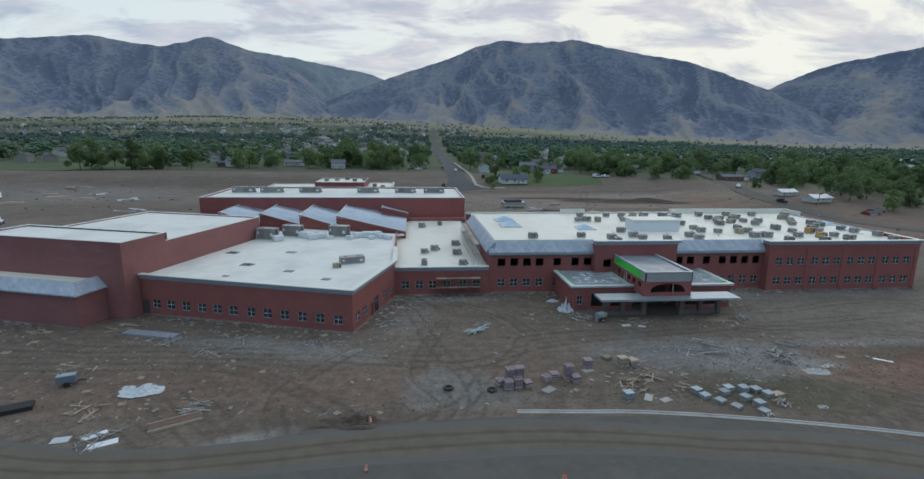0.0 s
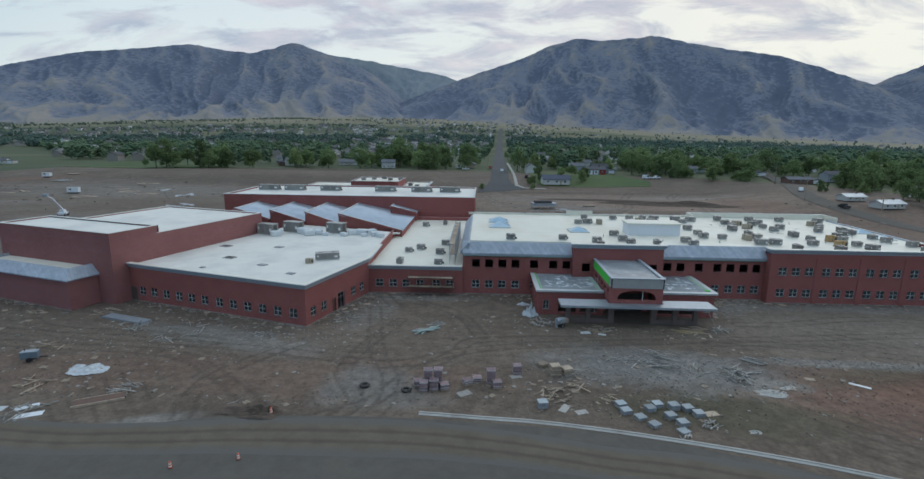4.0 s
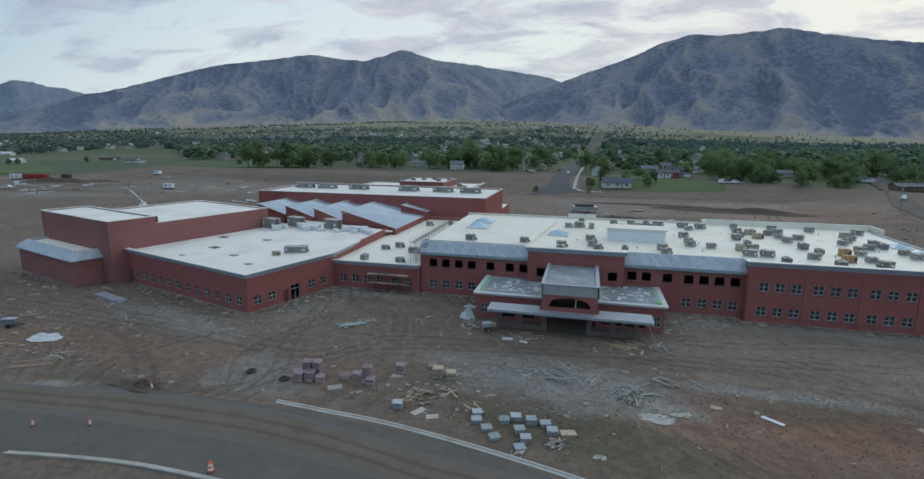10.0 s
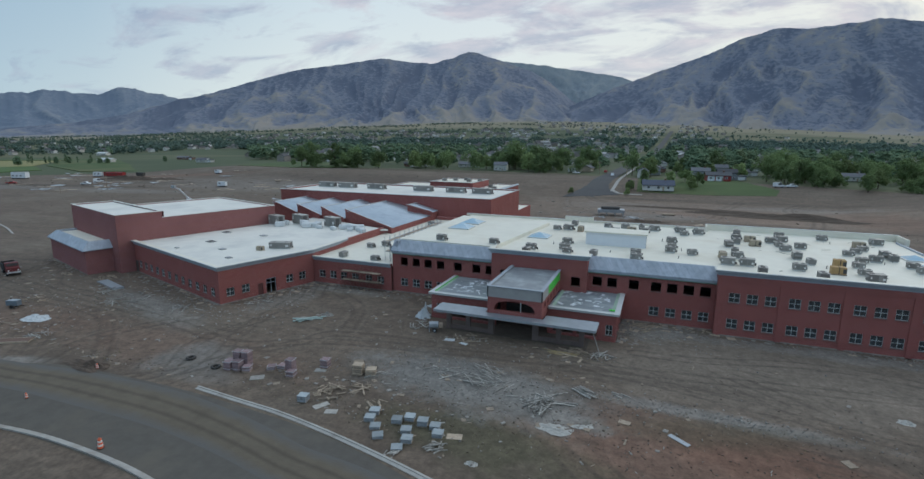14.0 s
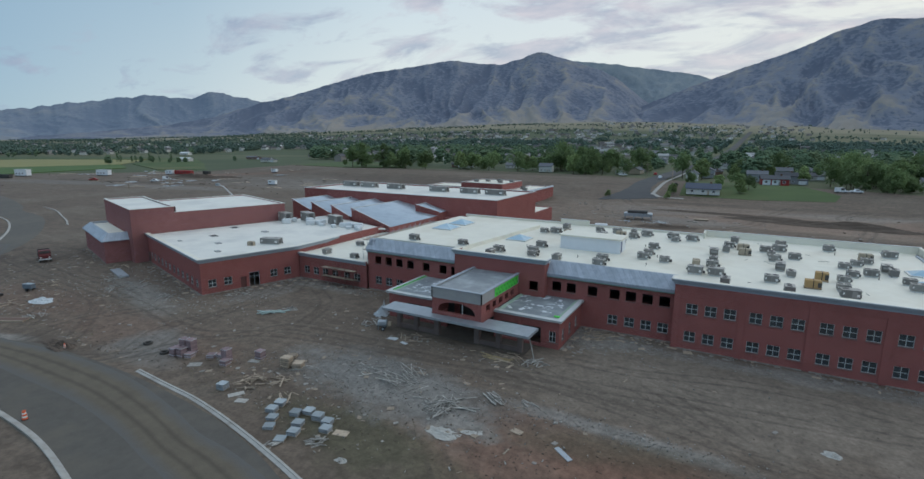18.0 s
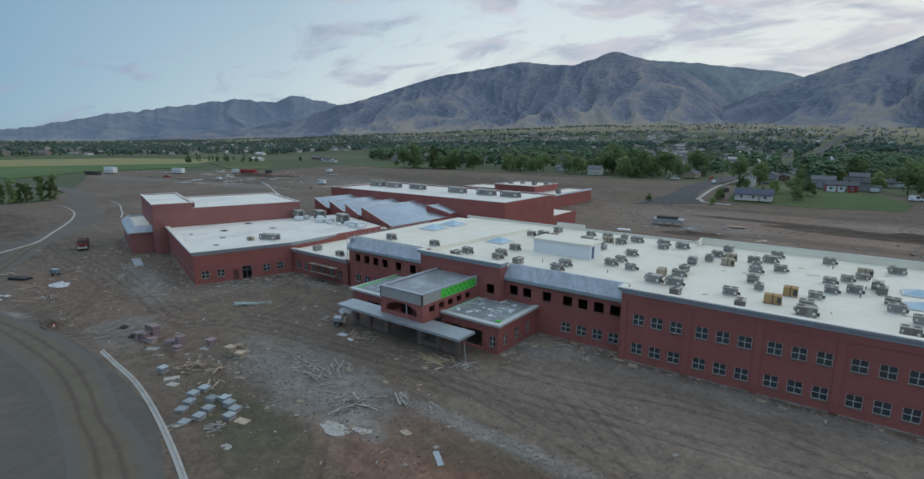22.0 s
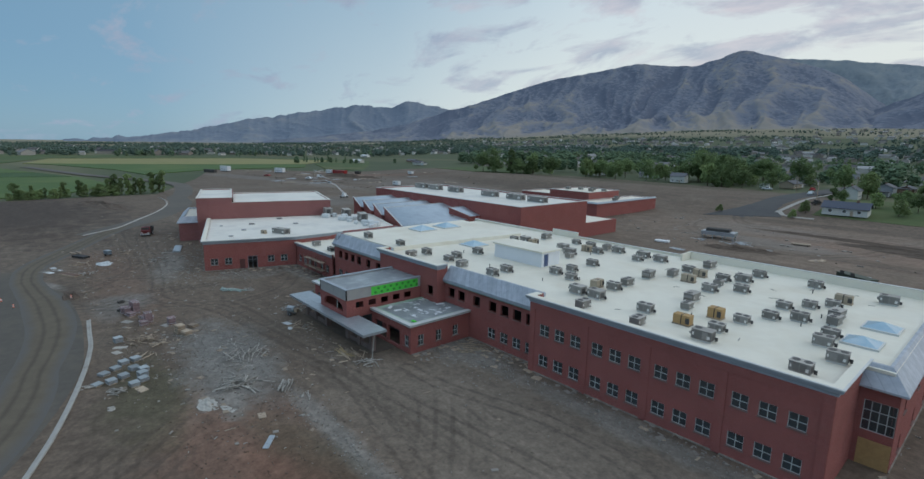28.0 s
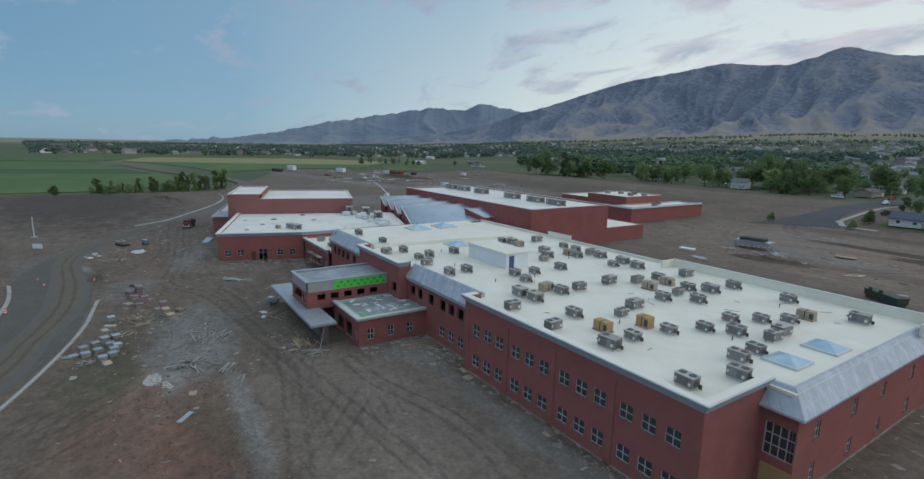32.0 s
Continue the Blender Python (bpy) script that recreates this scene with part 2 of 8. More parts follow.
bt.inputs["Color1"].default_value, bt.inputs["Color2"].default_value, bt.inputs["Mortar"].default_value = (1.07, 1.07, 1.07, 1), (0.92, 0.92, 0.93, 1), (0.84, 0.85, 0.87, 1)
ls.new(geo.outputs["Position"], mp.inputs[0])
ls.new(mp.outputs[0], bt.inputs["Vector"])
mx.data_type, mx.blend_type = "RGBA", "MULTIPLY"
mx.inputs[0].default_value = 1.0
ls.new(p.inputs["Base Color"].links[0].from_socket, mx.inputs[6])
ls.new(bt.outputs["Color"], mx.inputs[7])
ls.new(mx.outputs[2], p.inputs["Base Color"])
SAWMETAL = mat("galvanised_shed_roof", (0.52, 0.58, 0.64), (0.45, 0.51, 0.57), 0.5, 0.34, 0.55, c=(0.38, 0.43, 0.5), cscale=0.2)
GREYROOF = mat("grey_underlay_roof", (0.25, 0.28, 0.30), (0.20, 0.22, 0.24), 0.8, 0.42, c=(0.40, 0.44, 0.46), cscale=0.3)
GREEN = mat("bright_green_sheathing", (0.12, 0.62, 0.07), (0.10, 0.52, 0.06), 1.2, 0.7)
CEMENT = mat("pale_cement_board", (0.36, 0.36, 0.35), (0.31, 0.31, 0.31), 1.0, 0.8)
WHITE = mat("white_panel", (0.74, 0.77, 0.80), (0.69, 0.72, 0.76), 0.5, 0.55)
FRAME = mat("pale_window_frame", (0.5, 0.51, 0.5), (0.43, 0.44, 0.43), 2.0, 0.5)
# blue-grey here stands in for sky reflected in the panes
GLASS = glass_mat("window_glass", (0.065, 0.085, 0.1))
SKYGLASS = mat("blue_skylight_glazing", (0.32, 0.48, 0.60), (0.40, 0.55, 0.66), 0.6, 0.2, c=(0.5, 0.62, 0.7), cscale=0.4)
# dark base colour puts room shade behind openings; also panes and dark bodies
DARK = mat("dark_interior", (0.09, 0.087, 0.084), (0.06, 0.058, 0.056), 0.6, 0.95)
CONCRETE = mat("concrete_kerb", (0.42, 0.41, 0.38), (0.34, 0.33, 0.31), 1.5, 0.85, bump=0.2, c=(0.27, 0.25, 0.22), cscale=0.4)
UNIT = mat("grey_unit_casing", (0.25, 0.245, 0.23), (0.2, 0.197, 0.185), 1.0, 0.6, 0.1, jitter=0.25)
FANGREY = mat("dark_fan_guard", (0.07, 0.07, 0.07), (0.1, 0.1, 0.1), 3.0, 0.6)
BEIGEWRAP = mat("beige_wrapped_casing", (0.36, 0.31, 0.23), (0.27, 0.235, 0.18), 1.5, 0.8, jitter=0.2)
# less yellow than TPO; for the wing, gym and hall roofs
WHITETPO = mat("whiter_membrane", (0.76, 0.75, 0.69), (0.70, 0.69, 0.64), 0.35, 0.6, c=(0.58, 0.58, 0.55), cscale=0.11, bump=0.15, bscale=1.2)
UNITTOP = mat("unit_top_sheet", (0.42, 0.41, 0.38), (0.33, 0.32, 0.30), 1.0, 0.55, 0.2, jitter=0.2)
BLACK = mat("black_rubber", (0.02, 0.02, 0.022), (0.03, 0.03, 0.03), 3.0, 0.7)
CARDBOARD = mat("tan_crate_board", (0.40, 0.27, 0.12), (0.33, 0.22, 0.10), 2.0, 0.85, jitter=0.15)
WOOD = mat("weathered_lumber", (0.40, 0.33, 0.25), (0.27, 0.22, 0.17), 2.5, 0.85, jitter=0.35)
PALEWOOD = mat("pale_dusty_lumber", (0.40, 0.385, 0.355), (0.27, 0.26, 0.235), 2.5, 0.85, jitter=0.3)
OSB = mat("osb_board", (0.42, 0.28, 0.12), (0.34, 0.22, 0.10), 3.0, 0.85)
BLOCK = mat("grey_concrete_block", (0.28, 0.3, 0.32), (0.21, 0.23, 0.245), 2.0, 0.9, jitter=0.2)
BRICKSTACK = mat("wrapped_brick_stack", (0.21, 0.145, 0.15), (0.29, 0.22, 0.235), 3.0, 0.7, jitter=0.2)
PLASTIC = mat("white_plastic_sheet", (0.55, 0.58, 0.60), (0.42, 0.45, 0.47), 1.2, 0.5)
STEEL = mat("galvanised_steel", (0.42, 0.46, 0.50), (0.34, 0.38, 0.42), 1.0, 0.4, 0.5)
DULLSCRAP = mat("dull_scraps", (0.29, 0.275, 0.25), (0.2, 0.185, 0.165), 1.5, 0.9)
RED = mat("red_paint", (0.32, 0.03, 0.03), (0.26, 0.03, 0.03), 1.5, 0.4)
ORANGE = mat("safety_orange", (0.75, 0.16, 0.07), (0.65, 0.14, 0.06), 3.0, 0.6)
RUBBLE = mat("broken_rubble", (0.30, 0.28, 0.25), (0.2, 0.18, 0.16), 3.0, 0.9)
ASPHALT = mat("asphalt", (0.128, 0.119, 0.105), (0.1, 0.093, 0.083), 0.9, 0.95, bump=0.25, bscale=20, c=(0.15, 0.133, 0.108), cscale=0.1, cut=(0.25, 0.75), spec=0.2)
DUSTY = mat("dusty_asphalt", (0.122, 0.113, 0.099), (0.1, 0.093, 0.083), 0.5, 0.9, c=(0.142, 0.127, 0.106), cscale=0.05)
FRESH = mat("fresh_asphalt", (0.066, 0.069, 0.074), (0.054, 0.057, 0.062), 0.5, 0.85, c=(0.085, 0.085, 0.085), cscale=0.04)
BARK = mat("bark", (0.10, 0.075, 0.055), (0.07, 0.05, 0.04), 4.0, 0.95)
LEAF = leafy(mat("leaves", (0.195, 0.262, 0.118), (0.14, 0.2, 0.088), 0.35, 0.8, jitter=0.3, spec=0.2))
LEAF2 = leafy(mat("yellow_green_leaves", (0.255, 0.325, 0.145), (0.195, 0.26, 0.11), 0.35, 0.8, jitter=0.25, spec=0.2))
SHINGLE = mat("house_shingles", (0.12, 0.125, 0.14), (0.09, 0.095, 0.105), 2.0, 0.85, jitter=0.45)
LAWN = mat("lawn", (0.07, 0.108, 0.034), (0.055, 0.088, 0.028), 0.06, 0.95, c=(0.13, 0.13, 0.055), cscale=0.02)
CROP = mat("green_crop", (0.076, 0.13, 0.036), (0.062, 0.11, 0.03), 0.05, 0.95, c=(0.12, 0.16, 0.05), cscale=0.01)
STRAW = mat("yellow_field", (0.25, 0.235, 0.10), (0.21, 0.20, 0.085), 0.05, 0.95, c=(0.2, 0.21, 0.07), cscale=0.01)


# ---- helpers ----
def box_bm(x0, x1, y0, y1, z0, z1, bm=None, m=None):
    bm = bm or bmesh.new()
    vs = [bm.verts.new(m @ Vector((x, y, z)) if m else (x, y, z)) for z in (z0, z1) for x, y in ((x0, y0), (x1, y0), (x1, y1), (x0, y1))]
    for f in ((3, 2, 1, 0), (4, 5, 6, 7), (0, 1, 5, 4), (1, 2, 6, 5), (2, 3, 7, 6), (3, 0, 4, 7)):
        bm.faces.new([vs[i] for i in f])
    return bm


def prism_bm(poly, z0, z1, bm=None):
    """A flat-topped solid over a polygon that runs anticlockwise."""
    bm = bm or bmesh.new()
    lo, hi = [bm.verts.new((x, y, z0)) for x, y in poly], [bm.verts.new((x, y, z1)) for x, y in poly]
    bm.faces.new(lo[::-1])
    bm.faces.new(hi)
    for i in range(len(poly)):
        j = (i + 1) % len(poly)
        bm.faces.new((lo[i], lo[j], hi[j], hi[i]))
    return bm


def mesh_of(name, bm, material, smooth=False):
    me = bpy.data.meshes.new(name)
    bm.to_mesh(me)
    bm.free()
    me.materials.append(material)
    if smooth:
        me.polygons.foreach_set("use_smooth", [True] * len(me.polygons))
    return me


def part(name, bm, material, parent, label="", m=None, smooth=False):
    """One mesh object under a thing. bm is in the parent's own space, or in the space m of the parent; a mesh may be given for bm to share it."""
    ob = new(name, bm if isinstance(bm, bpy.types.Mesh) else mesh_of(name, bm, material, smooth))
    ob.parent = parent
    if m is not None:
        ob.matrix_basis = m
    return tagged(ob, label)


def thing(name, m, label, category, group="", kind=""):
    ob = new(name)
    ob.empty_display_size = 0.3
    ob.matrix_basis = m
    return tagged(ob, label, category, group, kind)


def structure(name, bm, material, label, category, smooth=False):
    return tagged(new(name, mesh_of(name, bm, material, smooth)), label, category, kind="structure")


def wall_bm(p0, p1, z0, z1, holes=(), thick=0.35, bm=None):
    """A wall from p0 to p1, its outer face to the right of that way. holes: (run, low, width, height), run being to the hole's middle."""
    bm = bm or bmesh.new()
    d = Vector((p1[0] - p0[0], p1[1] - p0[1], 0))
    run = d.length
    d.normalize()
    n = Vector((-d.y, d.x, 0)) * thick
    us = sorted({0.0, run, *[round(h[0] + s * h[2] / 2, 4) for h in holes for s in (-1, 1)]})
    zs = sorted({z0, z1, *[round(v, 4) for h in holes for v in (h[1], h[1] + h[3])]})
    us, zs = [u for u in us if 0 <= u <= run], [z for z in zs if z0 <= z <= z1]

    def solid(i, j):
        if not (0 <= i < len(us) - 1 and 0 <= j < len(zs) - 1):
            return False
        u, z = (us[i] + us[i + 1]) / 2, (zs[j] + zs[j + 1]) / 2
        return not any(abs(u - h[0]) < h[2] / 2 and h[1] < z < h[1] + h[3] for h in holes)

    cache = {}

    def vert(i, j, k):
        if (i, j, k) not in cache:
            q = Vector((p0[0], p0[1], zs[j])) + d * us[i] + n * k
            cache[i, j, k] = bm.verts.new(q)
        return cache[i, j, k]

    for i in range(len(us) - 1):
        for j in range(len(zs) - 1):
            if not solid(i, j):
                continue
            bm.faces.new((vert(i, j, 0), vert(i + 1, j, 0), vert(i + 1, j + 1, 0), vert(i, j + 1, 0)))
            bm.faces.new((vert(i, j + 1, 1), vert(i + 1, j + 1, 1), vert(i + 1, j, 1), vert(i, j, 1)))
            for di, dj, a, b in ((-1, 0, (i, j), (i, j + 1)), (1, 0, (i + 1, j + 1), (i + 1, j)), (0, -1, (i + 1, j), (i, j)), (0, 1, (i, j + 1), (i + 1, j + 1))):
                if not solid(i + di, j + dj) and 0 <= i + di < len(us) - 1:
                    bm.faces.new((vert(*a, 0), vert(*b, 0), vert(*b, 1), vert(*a, 1)))
    return bm


def rail_bm(pts, profile, bm=None, closed=False):
    """A profile of (out, up) corners swept along a line of (x, y, z) points with mitred corners; out is to the right of the way."""
    bm = bm or bmesh.new()
    n = len(pts)
    rings = []
    for i, q in enumerate(pts):
        q = Vector(q)
        before = Vector(pts[i - 1]) if (i or closed) else None
        after = Vector(pts[(i + 1) % n]) if (i < n - 1 or closed) else None
        a = (q - before).xy.normalized() if before else (after - q).xy.normalized()
        b = (after - q).xy.normalized() if after else a
        na, nb = Vector((a.y, -a.x)), Vector((b.y, -b.x))
        mid = (na + nb)
        mid = mid / max(0.3, mid.length_squared / 2)
        rings.append([bm.verts.new((q.x + mid.x * o, q.y + mid.y * o, q.z + u)) for o, u in profile])
    k = len(profile)
    for i in range(n if closed else n - 1):
        r, s = rings[i], rings[(i + 1) % n]
        for j in range(k):
            bm.faces.new((r[j], s[j], s[(j + 1) % k], r[(j + 1) % k]))
    if not closed:
        bm.faces.new(rings[0])
        bm.faces.new(rings[-1][::-1])
    return bm


def bench(x, y):
    """The ground climbs to a bench behind the site, and towards the side road."""
    ease = lambda t: (lambda s: s * s * (3 - 2 * s))(min(1.0, max(0.0, t)))
    west = 1 - ease((math.degrees(math.atan2(-x, y - 60)) - 44) / 14) if y > 60 else 0.0
    return west * max(6.0 * ease((y - 256) / 84), 5.0 * ease((x - 95) / 60) * ease((y - 170) / 70))


def site_z(x, y):
    """The site falls a little from the building to the street, and climbs at its back."""
    if y > 150:
        return bench(x, y)
    s = min(1.0, max(0.0, (68 - y) / 15)) * (1.0 if x > -100 else max(0.0, (x + 130) / 30))
    return -0.6 * s * s * (3 - 2 * s)


def ribbon_bm(pts, half, z, bm=None):
    """A flat strip along a line of points; half is half its width, or one for each point."""
    bm = bm or bmesh.new()
    old = None
    for i, q in enumerate(pts):
        a, b = pts[max(0, i - 1)], pts[min(len(pts) - 1, i + 1)]
        d = Vector((b[0] - a[0], b[1] - a[1])).normalized()
        h = half[i] if isinstance(half, (list, tuple)) else half
        ends = [(q[0] - d.y * h, q[1] + d.x * h), (q[0] + d.y * h, q[1] - d.x * h)]
        pair = [bm.verts.new((*e, z + site_z(*e))) for e in ends]
        if old:
            bm.faces.new((old[0], old[1], pair[1], pair[0]))
        old = pair
    return bm


def smooth_line(pts, steps=6):
    """A Catmull-Rom line through the points."""
    out = []
    for i in range(len(pts) - 1):
        p = [Vector(pts[max(0, min(len(pts) - 1, i + k))]) for k in (-1, 0, 1, 2)]
        for s in range(steps):
            t = s / steps
            out.append(tuple(0.5 * (2 * p[1] + (p[2] - p[0]) * t + (2 * p[0] - 5 * p[1] + 4 * p[2] - p[3]) * t * t + (3 * p[1] - p[0] - 3 * p[2] + p[3]) * t ** 3)))
    return out + [tuple(pts[-1])]


# ---- ground, valley and mountains ----
def ground_z(x, y):
    r, az = math.hypot(x, y - 60), math.degrees(math.atan2(-x, y - 60))
    s = min(1.0, max(0.0, (r - 620) / 2300))
    low = -2.0 * max(0.0, min(1.0, (215 - r) / 60))
    low -= 0.45 * max(0.0, min(1.0, (900 - r) / 100)) * (1 if r > 215 else 0)
    return low + (bench(x, y) if r > 215 else 0.0) + 118 * math.exp(-((az - 12) / 38) ** 2) * s * s * (3 - 2 * s)


def sheet(name, material, rows, label, category):
    """A mesh from a grid of points, row by row."""
    k = len(rows[0])
    faces = [(i * k + j, i * k + j + 1, (i + 1) * k + j + 1, (i + 1) * k + j) for i in range(len(rows) - 1) for j in range(k - 1)]
    me = bpy.data.meshes.new(name)
    me.from_pydata([q for r in rows for q in r], [], faces)
    me.materials.append(material)
    me.polygons.foreach_set("use_smooth", [True] * len(me.polygons))
    return tagged(new(name, me), label, category, kind="structure")


VALLEY = mat("valley_ground", (0.078, 0.097, 0.048), (0.055, 0.076, 0.037), 0.012, 0.95, stretch=(0.3, 1.3, 1), c=(0.17, 0.16, 0.09), cscale=0.004, bump=0.3, bscale=0.5)
radii = [0, 120, 200, *range(220, 480, 20), 480, 600, 720, 850, 1000, 1150, 1300, 1500, 1700, 1900, 2100, 2300, 2500, 2750, 3000, 3400, 4000, 4750]
sheet("ground", VALLEY, [[(r * math.cos(a), 60 + r * math.sin(a), ground_z(r * math.cos(a), 60 + r * math.sin(a))) for a in (math.tau * k / 144 for k in range(145))] for r in radii], "wide valley floor of dry grass and pasture", "ground")


ns, ls = VALLEY.node_tree.nodes, VALLEY.node_tree.links
# dry grass benches towards the mountain feet
p, geo, away, wob, dry, mx = ns["Principled BSDF"], ns.new("ShaderNodeNewGeometry"), ns.new("ShaderNodeVectorMath"), ns.new("ShaderNodeTexNoise"), ns.new("ShaderNodeMapRange"), ns.new("ShaderNodeMix")
away.operation = "DISTANCE"
away.inputs[1].default_value = (-300, 100, 0)
wob.inputs["Scale"].default_value, wob.inputs["Detail"].default_value = 0.0035, 5
ad = ns.new("ShaderNodeMath")
ad.operation = "MULTIPLY_ADD"
ad.inputs[1].default_value = 900
ls.new(geo.outputs["Position"], away.inputs[0])
ls.new(geo.outputs["Position"], wob.inputs["Vector"])
ls.new(wob.outputs["Fac"], ad.inputs[0])
ls.new(away.outputs["Value"], ad.inputs[2])
dry.inputs["From Min"].default_value, dry.inputs["From Max"].default_value, dry.inputs["To Max"].default_value = 2080, 2420, 0.9
ls.new(ad.outputs[0], dry.inputs["Value"])
mx.data_type = "RGBA"
ls.new(dry.outputs["Result"], mx.inputs[0])
ls.new(p.inputs["Base Color"].links[0].from_socket, mx.inputs[6])
mx.inputs[7].default_value = (0.235, 0.212, 0.145, 1)
ls.new(mx.outputs[2], p.inputs["Base Color"])


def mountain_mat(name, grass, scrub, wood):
    """Dry grass on the spurs and fans, brush in clumps, thick in the gullies and high up. "brush": how thickly it
    grows. Distance haze is mixed into all three colours.
    """
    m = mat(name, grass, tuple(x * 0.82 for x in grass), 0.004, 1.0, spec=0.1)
    ns, ls = m.node_tree.nodes, m.node_tree.links
    p = ns["Principled BSDF"]
    col = p.inputs["Base Color"].links[0].from_socket
    geo = ns.new("ShaderNodeNewGeometry")
    at = ns.new("ShaderNodeAttribute")
    at.attribute_name = "brush"
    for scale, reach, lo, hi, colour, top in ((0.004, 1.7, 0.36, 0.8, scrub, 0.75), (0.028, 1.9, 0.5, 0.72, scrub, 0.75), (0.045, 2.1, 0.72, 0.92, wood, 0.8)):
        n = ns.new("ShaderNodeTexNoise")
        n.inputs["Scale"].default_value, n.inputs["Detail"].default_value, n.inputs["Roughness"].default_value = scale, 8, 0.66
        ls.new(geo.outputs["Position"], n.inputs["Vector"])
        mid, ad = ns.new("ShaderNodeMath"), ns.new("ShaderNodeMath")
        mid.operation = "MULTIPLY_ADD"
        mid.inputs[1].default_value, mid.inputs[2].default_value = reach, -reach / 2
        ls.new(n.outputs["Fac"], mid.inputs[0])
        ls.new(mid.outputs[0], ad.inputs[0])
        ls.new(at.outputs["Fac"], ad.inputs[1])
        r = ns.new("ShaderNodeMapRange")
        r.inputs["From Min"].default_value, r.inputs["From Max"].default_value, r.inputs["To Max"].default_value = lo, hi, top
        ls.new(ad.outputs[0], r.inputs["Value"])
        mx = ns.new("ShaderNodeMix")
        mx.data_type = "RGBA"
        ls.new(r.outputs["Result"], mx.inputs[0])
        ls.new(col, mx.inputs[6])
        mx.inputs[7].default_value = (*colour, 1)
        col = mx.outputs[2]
    ls.new(col, p.inputs["Base Color"])
    return m


# grass and brush shifted towards blue: haze put into the base colours
MOUNT = mountain_mat("hazed_dry_mountain", (0.292, 0.275, 0.252), (0.178, 0.2, 0.256), (0.104, 0.123, 0.172))


def mountain(name, crest, foot, top, step, seed, label, material=None, rough=0.10, lush=0.0):
    """A range seen from the valley: crest gives (bearing to the left of +y, rise in degrees) along its skyline. Spurs run down from it, with gullies between."""
    az0, az1 = crest[0][0], crest[-1][0]
    n = int(abs(az1 - az0) / step)
    xs = np.array([c[0] for c in crest][::-1] if az1 < az0 else [c[0] for c in crest])
    es = np.array([c[1] for c in crest][::-1] if az1 < az0 else [c[1] for c in crest])
    rows, brush = [], []
    levels = 110
    for i in range(n + 1):
        az = az0 + (az1 - az0) * i / n
        a = radians(az)
        w = 0.55
        el = sum(float(np.interp(az + o * w, xs, es)) for o in (-1, -0.5, 0, 0.5, 1)) / 5
        el = el * 1.018 + 0.04 + rough * noise.fractal(Vector((az * 0.8, seed, 0)), 0.9, 2.1, 5)
        f = foot * (1 + 0.09 * noise.noise(Vector((az * 0.12, seed + 3, 0))) + 0.05 * noise.noise(Vector((az * 0.45, seed + 5, 0))))
        lean = noise.noise(Vector((az * 0.055, seed + 8, 0))) * 7.0
        base = ground_z(-math.sin(a) * f, 60 + math.cos(a) * f) - 4
        high = 29 + top * math.tan(radians(el))
        row = []
        for j in range(levels + 1):
            u = j / (levels - 6)
            r = f + (top - f) * u
            x, y = -math.sin(a) * r, 60 + math.cos(a) * r
            warp = noise.noise_vector(Vector((x / 520, y / 520, seed + 7)))
            slid = az + lean * (1 - u) + 2.4 * warp.x
            down = u + 0.16 * warp.y
            c1 = min(1.0, 2.1 * abs(noise.noise(Vector((slid * 0.17, down * 1.1, seed + 11)))))
            c2 = min(1.0, 2.1 * abs(noise.noise(Vector((slid * 0.40 + 0.6 * c1, down * 3.0, seed + 23)))))
            c3 = min(1.0, 2.1 * abs(noise.noise(Vector((slid * 0.95 + 0.6 * c2, down * 7.0, seed + 31)))))
            fine = noise.fractal(Vector((x / 90, y / 90, seed)), 0.8, 2.1, 4)
            cut = 0.55 * c1 + 0.28 * c2 + 0.17 * c3
            if u <= 1:
                s = 0.45 * u + 0.55 * u ** 1.6
                env = u ** 0.65 * (1 - u) ** 0.55 * 1.7
                z = base + max(0.0, high - base) * max(0.0, s - (0.25 * cut + 0.02 * fine) * env)
            else:
                z = base + max(0.0, high - base) * (1 - 2.2 * (u - 1))
            row.append((x, y, z))
            brush.append(0.17 + lush + 0.85 * (0.42 * c1 + 0.36 * c2 + 0.22 * c3) * min(1.0, 0.3 + 3 * u) + 0.3 * min(1.0, max(0.0, (u - 0.1) / 0.45)) - 0.5 * max(0.0, 0.1 - u) / 0.1)
        rows.append(row)
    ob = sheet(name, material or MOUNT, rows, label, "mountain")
    at = ob.data.attributes.new("brush", "FLOAT", "POINT")
    at.data.foreach_set("value", brush)
    return ob


# the far range and the ridge behind hold more painted haze, paler and bluer
mountain("mountain_far", [(86, -0.3), (80, 0.15), (76, 0.75), (70.8, 1.95), (65.8, 2.7), (59.5, 3.8), (56.5, 3.5), (53.5, 4.35), (50.5, 3.7), (46, 3.0), (42, 2.0)], 3300, 4450, 0.13, 2.0, "distant hazy range of low dry peaks", mountain_mat("hazed_far_mountain", (0.26, 0.275, 0.30), (0.19, 0.225, 0.28), (0.15, 0.185, 0.245)), 0.22)
